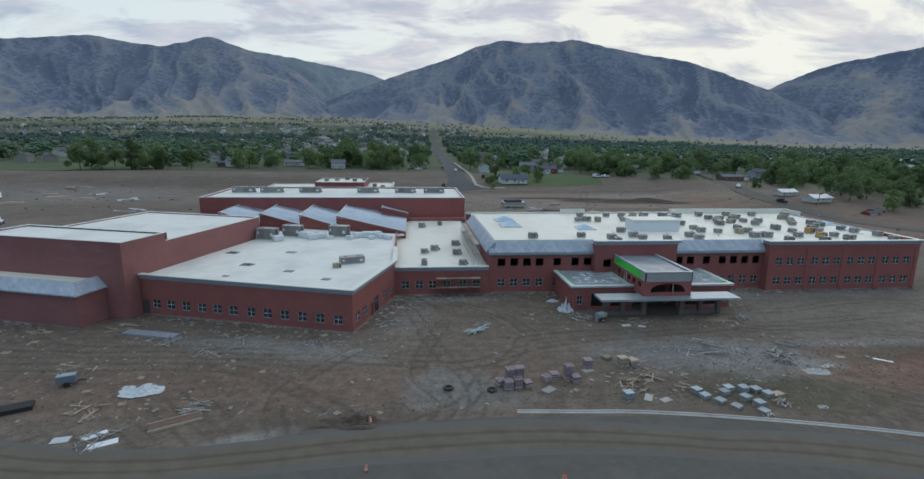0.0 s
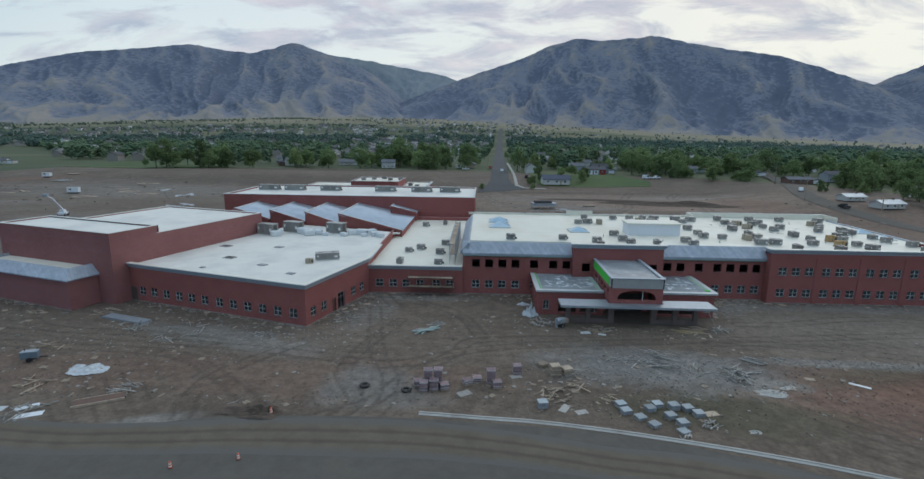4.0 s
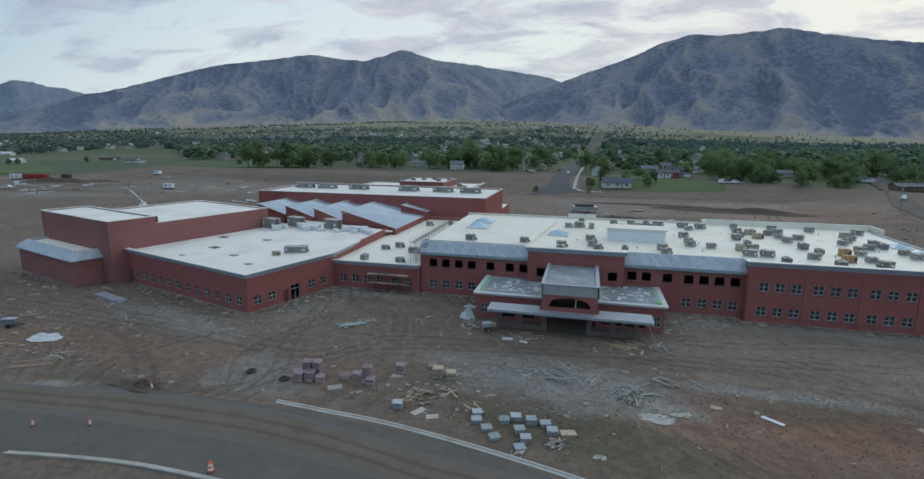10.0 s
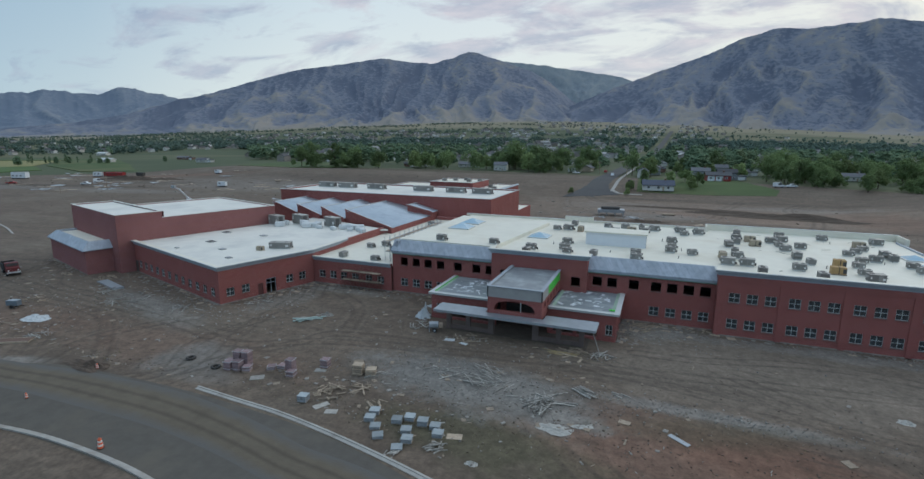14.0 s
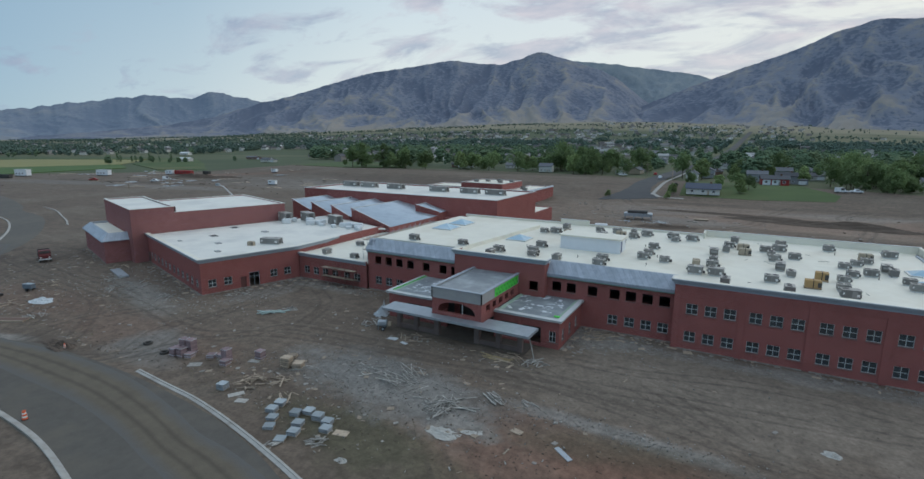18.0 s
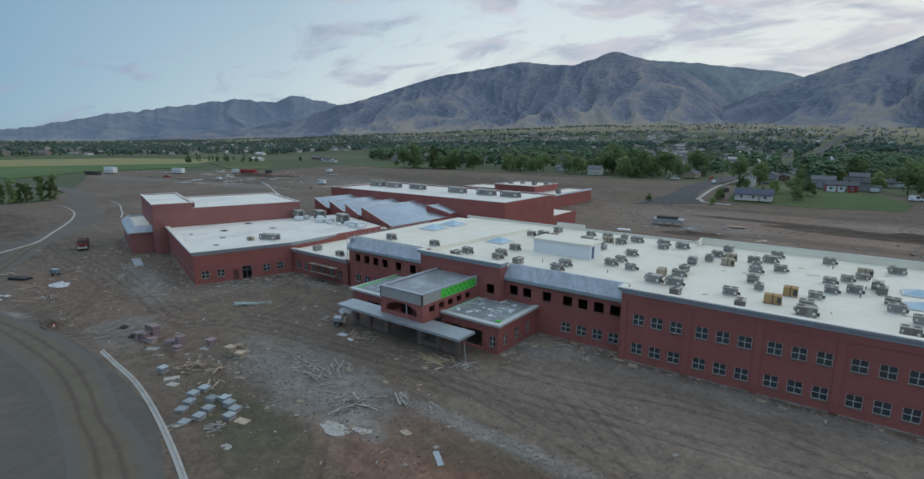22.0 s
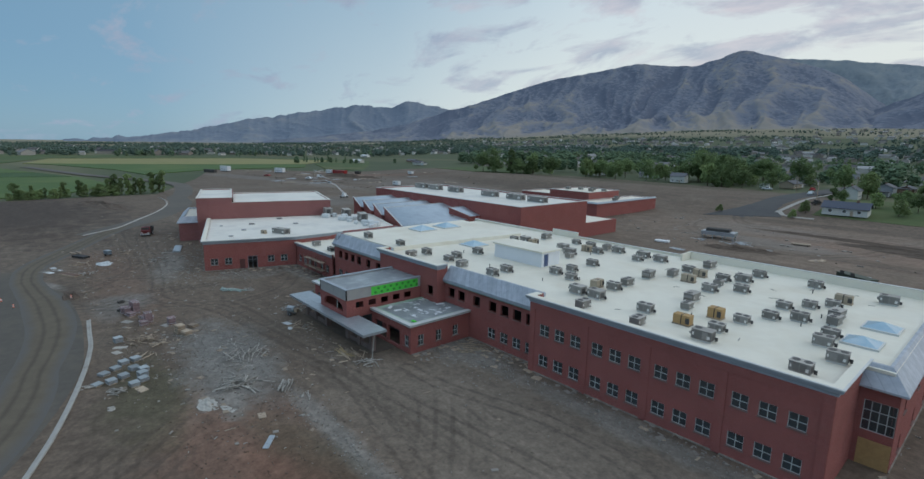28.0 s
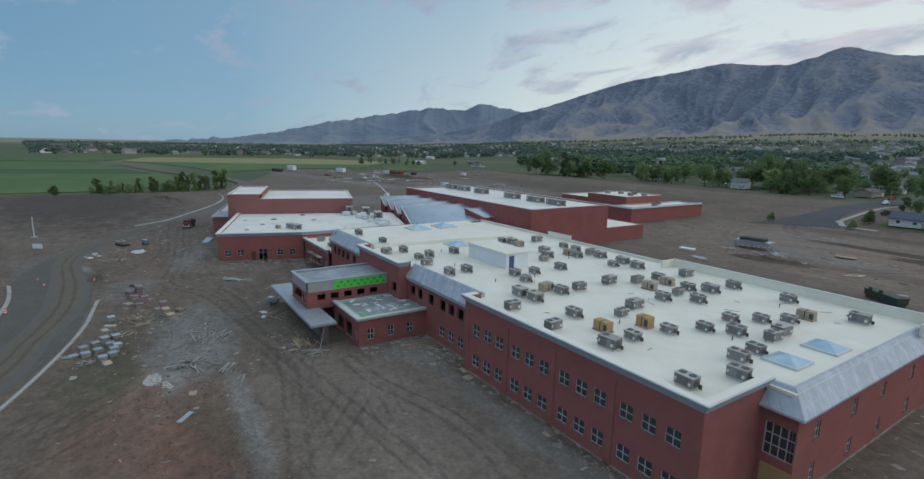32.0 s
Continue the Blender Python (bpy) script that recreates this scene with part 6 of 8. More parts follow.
LINE = mesh_of("refrigerant_line", box_bm(-1.0, 1.0, -0.03, 0.03, 0.0, 0.05), UNIT)
for k in range(14):
    ob = tagged(new("refrigerant_line", LINE), "loose dark hose lying on the white roof", "hose", "hoses on the roof")
    ob.matrix_basis = pose(dice.uniform(36, 76), dice.uniform(97, 133), DECK, 0, 0, dice.uniform(0, 180)) @ Matrix.Diagonal((dice.uniform(0.3, 1.0), 1, 1, 1))

# offcuts on the porch roofs and a ladder
SCRAP = mesh_of("board_offcut", box_bm(-0.5, 0.5, -0.3, 0.3, 0, 0.03), WHITE)
for k in range(100):
    x = dice.choice((dice.uniform(3.5, 11.5), dice.uniform(22, 29.5)))
    ob = tagged(new("board_offcut", SCRAP), "pale board offcut lying on the porch roof", "offcut", "offcuts on the porch")
    ob.matrix_basis = pose(x, dice.uniform(86.8, 94.2), EZ - 0.15 + 0.035 * (k % 2), 0, 0, dice.uniform(0, 180)) @ Matrix.Diagonal((0.2 + 1.4 * dice.random() ** 2, 0.2 + 1.0 * dice.random() ** 2, 1, 1))
ladder = thing("ladder", pose(11.6, 85.2, 0, -9, 0, 0), "aluminium ladder leaning on the porch roof", "ladder")
for x in (-0.22, 0.22):
    part("rail", box_bm(x - 0.03, x + 0.03, -0.03, 0.03, 0, 6.4), EDGE, ladder)
for k in range(20):
    part("rung", box_bm(-0.2, 0.2, -0.015, 0.015, 0.25 + 0.31 * k, 0.28 + 0.31 * k), EDGE, ladder)


def scaffold(x, y, z, bays, lifts, turn, label, bay=2.1, lift=1.9, pipe=STEEL):
    ob = thing("scaffold", pose(x, y, z, 0, 0, turn), label, "scaffold")
    post = mesh_of("post", box_bm(-0.03, 0.03, -0.03, 0.03, 0, lifts * lift + 0.9), pipe)
    ledger = mesh_of("ledger", box_bm(0, bay, -0.025, 0.025, -0.025, 0.025), pipe)
    deck = mesh_of("deck_board", box_bm(0.02, bay - 0.02, 0.05, 1.05, 0, 0.06), WOOD)
    for i in range(bays + 1):
        for yy in (0, 1.1):
            part("post", post, None, ob, "", pose(i * bay, yy, 0))
        for j in range(1, lifts + 1):
            part("transom", ledger, None, ob, "", pose(i * bay, 0, j * lift, 0, 0, 90) @ Matrix.Diagonal((1.1 / bay, 1, 1, 1)))
    for i in range(bays):
        for j in range(1, lifts + 1):
            part("deck_board", deck, None, ob, "", pose(i * bay, 0, j * lift + 0.03))
            for yy, h in ((0, 0), (1.1, 0), (0, 0.5)):
                part("ledger", ledger, None, ob, "", pose(i * bay, yy, j * lift + h))
            if (i + j) % 2:
                part("brace", ledger, None, ob, "", pose(i * bay, 0, (j - 1) * lift, 0, -math.degrees(math.atan2(lift, bay)), 0) @ Matrix.Diagonal((math.hypot(lift, bay) / bay, 1, 1, 1)))
    return ob


scaffold(-21.8, 93.2, 0.03, 4, 2, 0, "rusty scaffold with timber decks against the brick wall", lift=1.75, pipe=mat("rusty_pipe", (0.20, 0.12, 0.09), (0.15, 0.095, 0.075), 2.0, 0.7, 0.3))
scaffold(-13.2, 97.5, LZ - 0.25, 12, 2, 90, "tall galvanised scaffold standing on the white link roof", lift=2.0)


# ---- things on the site ----
def on_ground(x, y):
    return site_z(x, y) + 0.03


OSBWOOD = mat("yellow_lumber", (0.42, 0.33, 0.18), (0.33, 0.26, 0.15), 2.0, 0.85)
PLANK = {m: mesh_of("plank", bevelled(box_bm(-0.5, 0.5, -0.5, 0.5, -0.5, 0.5), 0.02), m) for m in (WOOD, PALEWOOD, STEEL, OSBWOOD)}


def lumber(x, y, n, long, spread, material, label, name="lumber_pile", tidy=25, turn=None, wide=0.095):
    ob = thing(name, pose(x, y, on_ground(x, y)), label, "lumber")
    main = dice.uniform(0, 180) if turn is None else turn
    if wide < 0.14:
        n, long = int(n * 1.7), long * 0.9
    for k in range(n):
        l = long * (0.25 + 0.75 * dice.random() ** 1.2)
        r = spread * math.sqrt(dice.random())
        a = dice.uniform(0, math.tau)
        z = 0.05 + 0.09 * (k // 4) * (1 - 0.6 * r / max(spread, 0.1))
        part("plank", PLANK[material], None, ob, "", pose(r * math.cos(a), r * math.sin(a), z, 0, dice.uniform(-2, 2) if k > 4 else 0, main + dice.gauss(0, tidy)) @ Matrix.Diagonal((l, wide * dice.uniform(0.6, 1.6), 0.08, 1)))
    return ob


lumber(16.5, 67.2, 18, 4.6, 2.6, PALEWOOD, "scattered heap of pale dusty lumber on gravel", turn=-20)
lumber(11.3, 66.8, 7, 4.0, 2.0, PALEWOOD, "few loose pale boards lying on gravel", turn=8)
lumber(24.8, 63.3, 26, 3.2, 1.8, PALEWOOD, "tangled heap of pale scrap lumber", tidy=60)
lumber(29.0, 67.6, 13, 3.4, 0.8, PALEWOOD, "loose bundle of long pale boards", tidy=6, turn=-35)
lumber(33.0, 68.6, 4, 3.0, 0.7, PALEWOOD, "few pale boards lying on dirt", turn=-20, tidy=12)
lumber(26.5, 65.0, 5, 3.0, 1.4, PALEWOOD, "few pale boards lying on gravel", turn=20)
lumber(20.0, 64.8, 5, 2.4, 1.8, PALEWOOD, "few pale boards lying on gravel", turn=60)
lumber(0.6, 57.4, 18, 2.6, 1.8, WOOD, "dark heap of weathered scrap lumber", tidy=50)
lumber(3.8, 59.8, 8, 3.0, 1.2, WOOD, "loose weathered boards beside a block stack", turn=10)
lumber(4.6, 62.6, 6, 2.4, 1.4, PALEWOOD, "few pale boards lying on dirt", turn=30)
lumber(7.2, 57.2, 4, 3.4, 1.0, WOOD, "few weathered boards lying in weeds", turn=-30, tidy=14)
lumber(16.8, 51.9, 14, 1.9, 0.8, PALEWOOD, "splintered pallet boards in a low heap", tidy=20, turn=60)
lumber(13.4, 49.4, 8, 1.5, 0.7, PALEWOOD, "broken pale pallet boards", tidy=30)
lumber(-50.6, 56.0, 9, 5.2, 1.6, PALEWOOD, "long pale boards dropped on the dirt", turn=-14, tidy=20)
lumber(-58.0, 50.6, 10, 3.6, 1.8, PALEWOOD, "scatter of white boards on the dirt", tidy=60)
lumber(-62.8, 56.5, 8, 3.0, 2.2, WOOD, "scatter of weathered boards on the dirt", tidy=70)
lumber(-17.0, 76.0, 10, 3.6, 0.9, PALEWOOD, "bundle of long pale boards on the dirt", tidy=10, turn=15)
lumber(-68.6, 66.0, 7, 3.4, 2.0, WOOD, "few weathered boards on the dirt", tidy=60)
lumber(-82.5, 79.8, 6, 3.0, 1.0, WOOD, "low stack of brown boards on the dirt", tidy=8, turn=-20)
lumber(25.8, 78.3, 12, 4.2, 1.8, WOOD, "scrap boards dropped before the entrance", tidy=30, turn=5)
lumber(33.8, 92.6, 12, 4.4, 2.0, WOOD, "scrap boards lying by the brick wall", tidy=25, turn=60)
lumber(10.5, 78.2, 8, 3.0, 2.0, WOOD, "scrap boards dropped before the entrance", tidy=50)
lumber(-77.8, 56.2, 9, 5.0, 1.2, WOOD, "stack of long dark timbers on the dirt", tidy=6, turn=15, wide=0.3)
lumber(-62.0, 75.2, 12, 4.0, 2.4, PALEWOOD, "scatter of boards by the brick wing", tidy=50)


BLOCKS = mesh_of("block", bevelled(box_bm(-0.2, 0.2, -0.097, 0.097, 0, 0.193), 0.01), BLOCK)
PALLET = mesh_of("pallet", box_bm(-0.62, 0.62, -0.55, 0.55, 0, 0.13), WOOD)


WRAPTOP = mesh_of("wrap", bevelled(box_bm(-0.66, 0.66, -0.62, 0.62, 0.0, 0.05), 0.02), mat("pale_blue_wrap", (0.34, 0.38, 0.4), (0.26, 0.295, 0.315), 1.5, 0.6, jitter=0.3))


def block_stack(x, y, layers, turn, label="pallet of grey concrete blocks on the dirt"):
    ob = thing("block_stack", pose(x, y, on_ground(x, y), 0, 0, turn) @ Matrix.Diagonal((0.85, 0.85, 0.72, 1)), label, "blocks", "block stacks by the street")
    part("pallet", PALLET, None, ob)
    part("wrap", WRAPTOP, None, ob, "pale blue plastic wrap", pose(0, 0, 0.13 + 0.197 * layers))
    for k in range(layers):
        for i in range(3):
            for j in range(6):
                part("block", BLOCKS, None, ob, "", pose(-0.41 + 0.41 * i + dice.uniform(-0.01, 0.01), -0.5 + 0.2 * j, 0.13 + 0.197 * k))


for x, y, n, a in ((8.3, 54.0, 3, 16), (8.1, 55.4, 3, 18), (9.6, 52.9, 2, 22), (11.2, 54.7, 3, 15), (12.3, 55.6, 3, 12), (14.0, 55.2, 4, 14), (13.0, 53.3, 3, 18), (13.8, 51.9, 3, 15), (10.7, 51.5, 2, 30), (13.4, 50.5, 1, 24), (16.3, 53.9, 3, 10), (15.5, 55.0, 3, 12)):
    block_stack(x, y, n, a)
block_stack(-0.9, 54.7, 5, 10, "tall stack of grey concrete blocks on the dirt")
for x, y, n, a in ((1.6, 62.4, 9, 8), (3.1, 62.9, 5, 20), (0.2, 64.6, 3, 30)):
    ob = thing("pallet_stack", pose(x, y, on_ground(x, y), 0, 0, a), "stack of weathered tan timber pallets on the dirt", "pallets", "pallet stacks on the dirt")
    for k in range(n):
        part("pallet", PALLET, None, ob, "", pose(dice.uniform(-0.05, 0.05), dice.uniform(-0.05, 0.05), 0.15 * k, 0, 0, dice.uniform(-4, 4)))
STACKLAYER = mesh_of("brick_course", bevelled(box_bm(-0.5, 0.5, -0.5, 0.5, 0, 0.125), 0.02), BRICKSTACK)
WRAP = mesh_of("wrap_band", rail_bm([(-0.51, -0.51, 0), (0.51, -0.51, 0), (0.51, 0.51, 0), (-0.51, 0.51, 0)], [(0, 0), (0.015, 0), (0.015, 0.06), (0, 0.06)], closed=True), PLASTIC)
for x, y, n, a in ((-14.8, 57.6, 9, 4), (-13.6, 57.9, 10, 2), (-14.4, 58.9, 16, 8), (-13.2, 59.1, 16, 3), (-12.4, 58.2, 5, 20), (-15.6, 58.6, 6, 12), (-9.6, 59.5, 4, 30), (-8.4, 60.2, 4, 5), (-6.7, 59.7, 14, 4), (-6.0, 58.9, 6, 9), (-3.3, 62.3, 9, 6)):
    ob = thing("brick_stack", pose(x, y, on_ground(x, y), 0, 0, a), "strapped stack of mauve-red bricks on the dirt", "bricks", "brick stacks on the dirt")
    part("pallet", PALLET, None, ob, "", Matrix.Diagonal((0.82, 0.9, 0.8, 1)))
    for k in range(n):
        part("brick_course", STACKLAYER, None, ob, "", pose(0, 0, 0.105 + 0.13 * k))
    for z in (0.3, 0.1 + 0.13 * n - 0.08):
        part("wrap_band", WRAP, None, ob, "", pose(0, 0, z))

# boards, sheets and bundles
for x, y, lx, ly, a, material, name, label in (
        (39.1, 61.6, 2.3, 0.6, -38, STEEL, "metal_sheet", "long white metal sheet lying on brown dirt"), (33.8, 62.9, 1.2, 0.8, -12, WOOD, "plywood_sheet", "tan plywood sheet lying on the dirt"),
        (1.6, 54.6, 1.8, 0.9, 60, PALEWOOD, "plywood_sheet", "pale plywood sheet lying on the dirt"), (3.4, 53.9, 1.4, 0.9, 20, PALEWOOD, "plywood_sheet", "pale plywood sheet lying on the dirt"),
        (-9.9, 57.2, 1.7, 1.2, 35, PALEWOOD, "plywood_sheet", "pale plywood sheet lying on the dirt"), (17.9, 54.4, 1.6, 1.0, 15, WOOD, "plywood_sheet", "tan plywood sheet by the blocks"),
        (-3.5, 61.5, 1.5, 1.0, 20, PALEWOOD, "plywood_sheet", "pale plywood sheet lying on the dirt"), (-57.0, 49.8, 2.6, 1.0, 25, WHITE, "metal_sheet", "bright white metal sheet on the dirt"),
        (-58.6, 51.4, 2.2, 0.8, 40, WHITE, "metal_sheet", "bright white metal sheet on the dirt"), (-61.5, 50.8, 1.6, 1.1, 10, PLASTIC, "metal_sheet", "crumpled white sheet on the dirt"),
        (8.2, 76.6, 1.5, 0.9, 10, PLASTIC, "metal_sheet", "white sheet lying before the entrance"), (10.6, 76.0, 1.2, 0.6, -15, PLASTIC, "metal_sheet", "white sheet lying before the entrance"),
        (-70.5, 56.8, 4.4, 1.7, 25, BLACK, "tarpaulin", "black tarpaulin over a low stack")):
    ob = tagged(new(name, mesh_of(name, bevelled(box_bm(-lx / 2, lx / 2, -ly / 2, ly / 2, 0, 0.06 if name != "tarpaulin" else 0.5), 0.015), material)), label, "sheet")
    ob.matrix_basis = pose(x, y, on_ground(x, y), 0, 0, a)


def crumpled(name, x, y, lx, ly, h, material, label, category, seed, turn=0):
    """A torn, crumpled sheet or a low heap with an uneven rim."""
    n = 26
    vs, fs, keep = [], [], {}
    for i in range(n + 1):
        for j in range(n + 1):
            u, v = 2 * i / n - 1, 2 * j / n - 1
            r = math.hypot(u, v) + 0.35 * noise.noise(Vector((u * 1.6, v * 1.6, seed)))
            if r < 0.92:
                keep[i, j] = len(vs)
                vs.append((u * lx / 2, v * ly / 2, 0.015 + h * max(0, 0.92 - r) * (0.55 + 0.9 * noise.fractal(Vector((u * 3, v * 3, seed + 2)), 0.7, 2, 4)) if h > 0 else 0.02))
    for i in range(n):
        for j in range(n):
            q = [(i, j), (i + 1, j), (i + 1, j + 1), (i, j + 1)]
            if all(c in keep for c in q):
                fs.append([keep[c] for c in q])
    me = bpy.data.meshes.new(name)
    me.from_pydata([(a, b, max(0.015, c)) for a, b, c in vs], [], fs)
    me.materials.append(material)
    ob = tagged(new(name, me), label, category)
    ob.matrix_basis = pose(x, y, on_ground(x, y), 0, 0, turn)
    return ob


PALEHEAP = mat("dry_mortar", (0.44, 0.43, 0.40), (0.34, 0.33, 0.30), 1.5, 0.9, bump=0.3)
SOIL = mat("loose_soil", (0.125, 0.095, 0.073), (0.092, 0.071, 0.056), 0.6, 0.95, bump=0.6, bscale=2)
crumpled("plastic_sheet", -58.6, 60.4, 6.0, 4.2, 0.5, PLASTIC, "crumpled pale blue-white plastic sheet on the dirt", "sheet", 1)
crumpled("plastic_wrap", 0.3, 84.2, 3.0, 3.0, 2.6, PLASTIC, "heap of white plastic wrap by the entrance", "heap", 2)
crumpled("plastic_wrap", -0.4, 89.6, 2.6, 1.6, 0.7, PLASTIC, "small heap of white plastic wrap", "heap", 3)
crumpled("mortar_spill", 27.3, 59.4, 4.6, 2.6, 0.25, PALEHEAP, "pale dried mortar spill on the ground", "spill", 4)
crumpled("mortar_spill", 30.0, 60.8, 3.0, 1.2, 0.12, PALEHEAP, "pale dried mortar spill on the ground", "spill", 5, 25)
crumpled("paper_scrap", 21.0, 50.9, 1.3, 1.0, 0.35, PALEHEAP, "torn pale sack lying on the dirt", "sack", 6)
crumpled("paper_scrap", 61.5, 73.5, 2.0, 1.4, 0.3, PALEHEAP, "torn pale sheet lying on the dirt", "sack", 7)
DUSTYTYRE = mat("dusty_tyre_rubber", (0.075, 0.07, 0.065), (0.05, 0.047, 0.045), 2.0, 0.9)
for x, y in ((-22.1, 58.2), (-16.9, 57.4)):
    tyre = bmesh.new()
    for k in range(20):
        for m in range(8):
            a, b = math.tau * k / 20, math.tau * m / 8
            tyre.verts.new(((0.48 + 0.16 * math.cos(b)) * math.cos(a), (0.48 + 0.16 * math.cos(b)) * math.sin(a), 0.16 + 0.16 * math.sin(b)))
    tyre.verts.ensure_lookup_table()
    for k in range(20):
        for m in range(8):
            tyre.faces.new([tyre.verts[q] for q in (k * 8 + m, (k + 1) % 20 * 8 + m, (k + 1) % 20 * 8 + (m + 1) % 8, k * 8 + (m + 1) % 8)])
    ob = tagged(new("old_tyre", mesh_of("old_tyre", tyre, DUSTYTYRE, True)), "old black tyre lying flat on the dirt", "tyre", "tyres on the dirt")
    ob.matrix_basis = pose(x, y, on_ground(x, y) + 0.02)
generator = thing("generator", pose(-67.6, 62.1, on_ground(-67.6, 62.1), 0, 0, 20), "blue-grey towable generator on the dirt", "generator")
part("housing", bevelled(box_bm(-1.0, 1.0, -0.5, 0.5, 0.45, 1.35), 0.06), mat("blue_grey_paint", (0.16, 0.2, 0.24), (0.12, 0.15, 0.18), 1.5, 0.5), generator)
part("lid", box_bm(-0.95, 0.95, -0.48, 0.48, 1.352, 1.4), STEEL, generator)
part("tow_bar", box_bm(1.0, 1.9, -0.05, 0.05, 0.4, 0.5), BLACK, generator)
part("exhaust", disc_bm(-0.6, 0.2, 1.4, 0.05, 0.3, 8), BLACK, generator)
for y in (-0.56, 0.56):
    part("tyre", prism_bm([(0.3 * math.cos(math.tau * k / 14), 0.3 * math.sin(math.tau * k / 14)) for k in range(14)], -0.09, 0.09), BLACK, generator, "", pose(0, y, 0.3, 90, 0, 0))
crumpled("soil_mound", -33.0, 51.8, 9.0, 3.0, 0.9, SOIL, "low mound of dark soil and rubble", "mound", 9)
crumpled("rubble_heap", -14.9, 78.8, 2.6, 1.8, 0.9, RUBBLE, "small heap of broken rubble", "heap", 10)
crumpled("soil_mound", 46, 250, 84, 9, 1.1, SOIL, "long low ridge of dumped soil", "mound", 12, -4)
crumpled("soil_mound", -300, 262, 70, 20, 4.0, SOIL, "broad low heap of dark soil", "mound", 13, 20)
crumpled("soil_mound", -185, 75, 60, 14, 2.0, SOIL, "low bank of dark soil", "mound", 14, 12)
crumpled("soil_mound", 80, 236, 90, 16, 2.4, SOIL, "low bank of brown soil", "mound", 15, -6)
crumpled("soil_mound", 30, 205, 26, 9, 1.6, SOIL, "low bank of brown soil", "mound", 16, 10)

stack = thing("panel_stack", pose(-65.3, 77.4, 0.03, 0, 0, -17), "stack of long galvanised roof panels on the dirt", "panels")
for k in range(5):
    panel = part("roof_panel", box_bm(-4.6 + 0.1 * k, 4.6 - 0.06 * k, -0.9, 0.9, 0.06 * k + 0.048, 0.06 * k + 0.06), STEEL, stack)
    for j in range(7):
        part("rib", box_bm(-4.6 + 0.1 * k, 4.6 - 0.06 * k, -0.9 + 0.26 * j, -0.72 + 0.26 * j, 0.06 * k, 0.06 * k + 0.05), STEEL, panel)
skid = thing("formwork_panel", pose(-51.6, 53.2, on_ground(-51, 53), 0, 0, 28), "rusty gridded formwork panel lying on dirt", "formwork")
for k in range(7):
    part("rib", box_bm(-2.4 + 0.8 * k - 0.05, -2.4 + 0.8 * k + 0.05, -0.75, 0.75, 0, 0.22), WOOD, skid)
for y in (-0.8, 0.8):
    part("edge_rail", box_bm(-2.6, 2.6, y - 0.06, y + 0.06, 0, 0.28), WOOD, skid)
part("sheet", box_bm(-2.5, 2.5, -0.74, 0.74, 0.22, 0.26), mat("rusty_sheet", (0.16, 0.10, 0.075), (0.11, 0.075, 0.06), 2.0, 0.8), skid)

WHITEBAND = mat("reflective_band", (0.8, 0.8, 0.78), (0.72, 0.72, 0.7), 3.0, 0.5)
for x, y, s in ((-13.2, 39.9, 1.0), (-36.4, 41.8, 0.62), (-30.8, 43.4, 0.62), (-31.0, 51.6, 0.7)):
    drum = thing("traffic_drum", pose(x, y, on_ground(x, y) + 0.02) @ Matrix.Diagonal((s * 0.85, s * 0.85, s, 1)), "orange and white traffic drum on a rubber base", "traffic drum", "drums on the street")
    part("base", disc_bm(0, 0, 0, 0.38, 0.07), BLACK, drum)
    for k in range(5):
        r = 0.29 - 0.025 * k
        part("band", disc_bm(0, 0, 0.07 + 0.19 * k, r, 0.188), WHITEBAND if k % 2 else ORANGE, drum)
    part("handle", box_bm(-0.1, 0.1, -0.02, 0.02, 1.02, 1.1), ORANGE, drum)


def wheel(parent, x, y, r, w):
    n = 18
    tyre = part("wheel", prism_bm([(r * math.cos(math.tau * k / n), r * math.sin(math.tau * k / n)) for k in range(n)], -w / 2, w / 2), BLACK, parent, "", pose(x, y, r, 90, 0, 0))
    part("rim", prism_bm([(r * 0.55 * math.cos(math.tau * k / n), r * 0.55 * math.sin(math.tau * k / n)) for k in range(n)], -w / 2 - 0.012, w / 2 + 0.012), STEEL, tyre)


TRUCKRED = mat("dull_dark_red_paint", (0.15, 0.028, 0.03), (0.12, 0.025, 0.027), 1.5, 0.5)
truck = thing("dump_truck", pose(-93.6, 75.6, 0.03, 0, 0, -20), "red dump truck with a black tipping bed, parked on dirt", "truck")
part("chassis", box_bm(-3.4, 3.4, -0.5, 0.5, 0.6, 0.95), BLACK, truck)
bm = bmesh.new()
prof = [(1.2, 0.9), (3.3, 0.9), (3.35, 1.75), (2.5, 1.9), (2.2, 2.7), (1.2, 2.75)]
vs = [[bm.verts.new((x, y, z)) for x, z in prof] for y in (-1.1, 1.1)]
bm.faces.new(vs[0])
bm.faces.new(vs[1][::-1])
for k in range(6):
    j = (k + 1) % 6
    bm.faces.new((vs[0][j], vs[0][k], vs[1][k], vs[1][j]))
part("cab", bevelled(bm, 0.06), TRUCKRED, truck)
part("windscreen", box_bm(2.28, 2.5, -0.95, 0.95, 1.98, 2.55), DARK, truck)
part("bumper", box_bm(3.36, 3.5, -1.15, 1.15, 0.65, 0.95), EDGE, truck)
for y in (-0.8, 0.8):
    part("headlight", box_bm(3.36, 3.4, y - 0.16, y + 0.16, 1.1, 1.35), WHITEBAND, truck)
bm = bmesh.new()
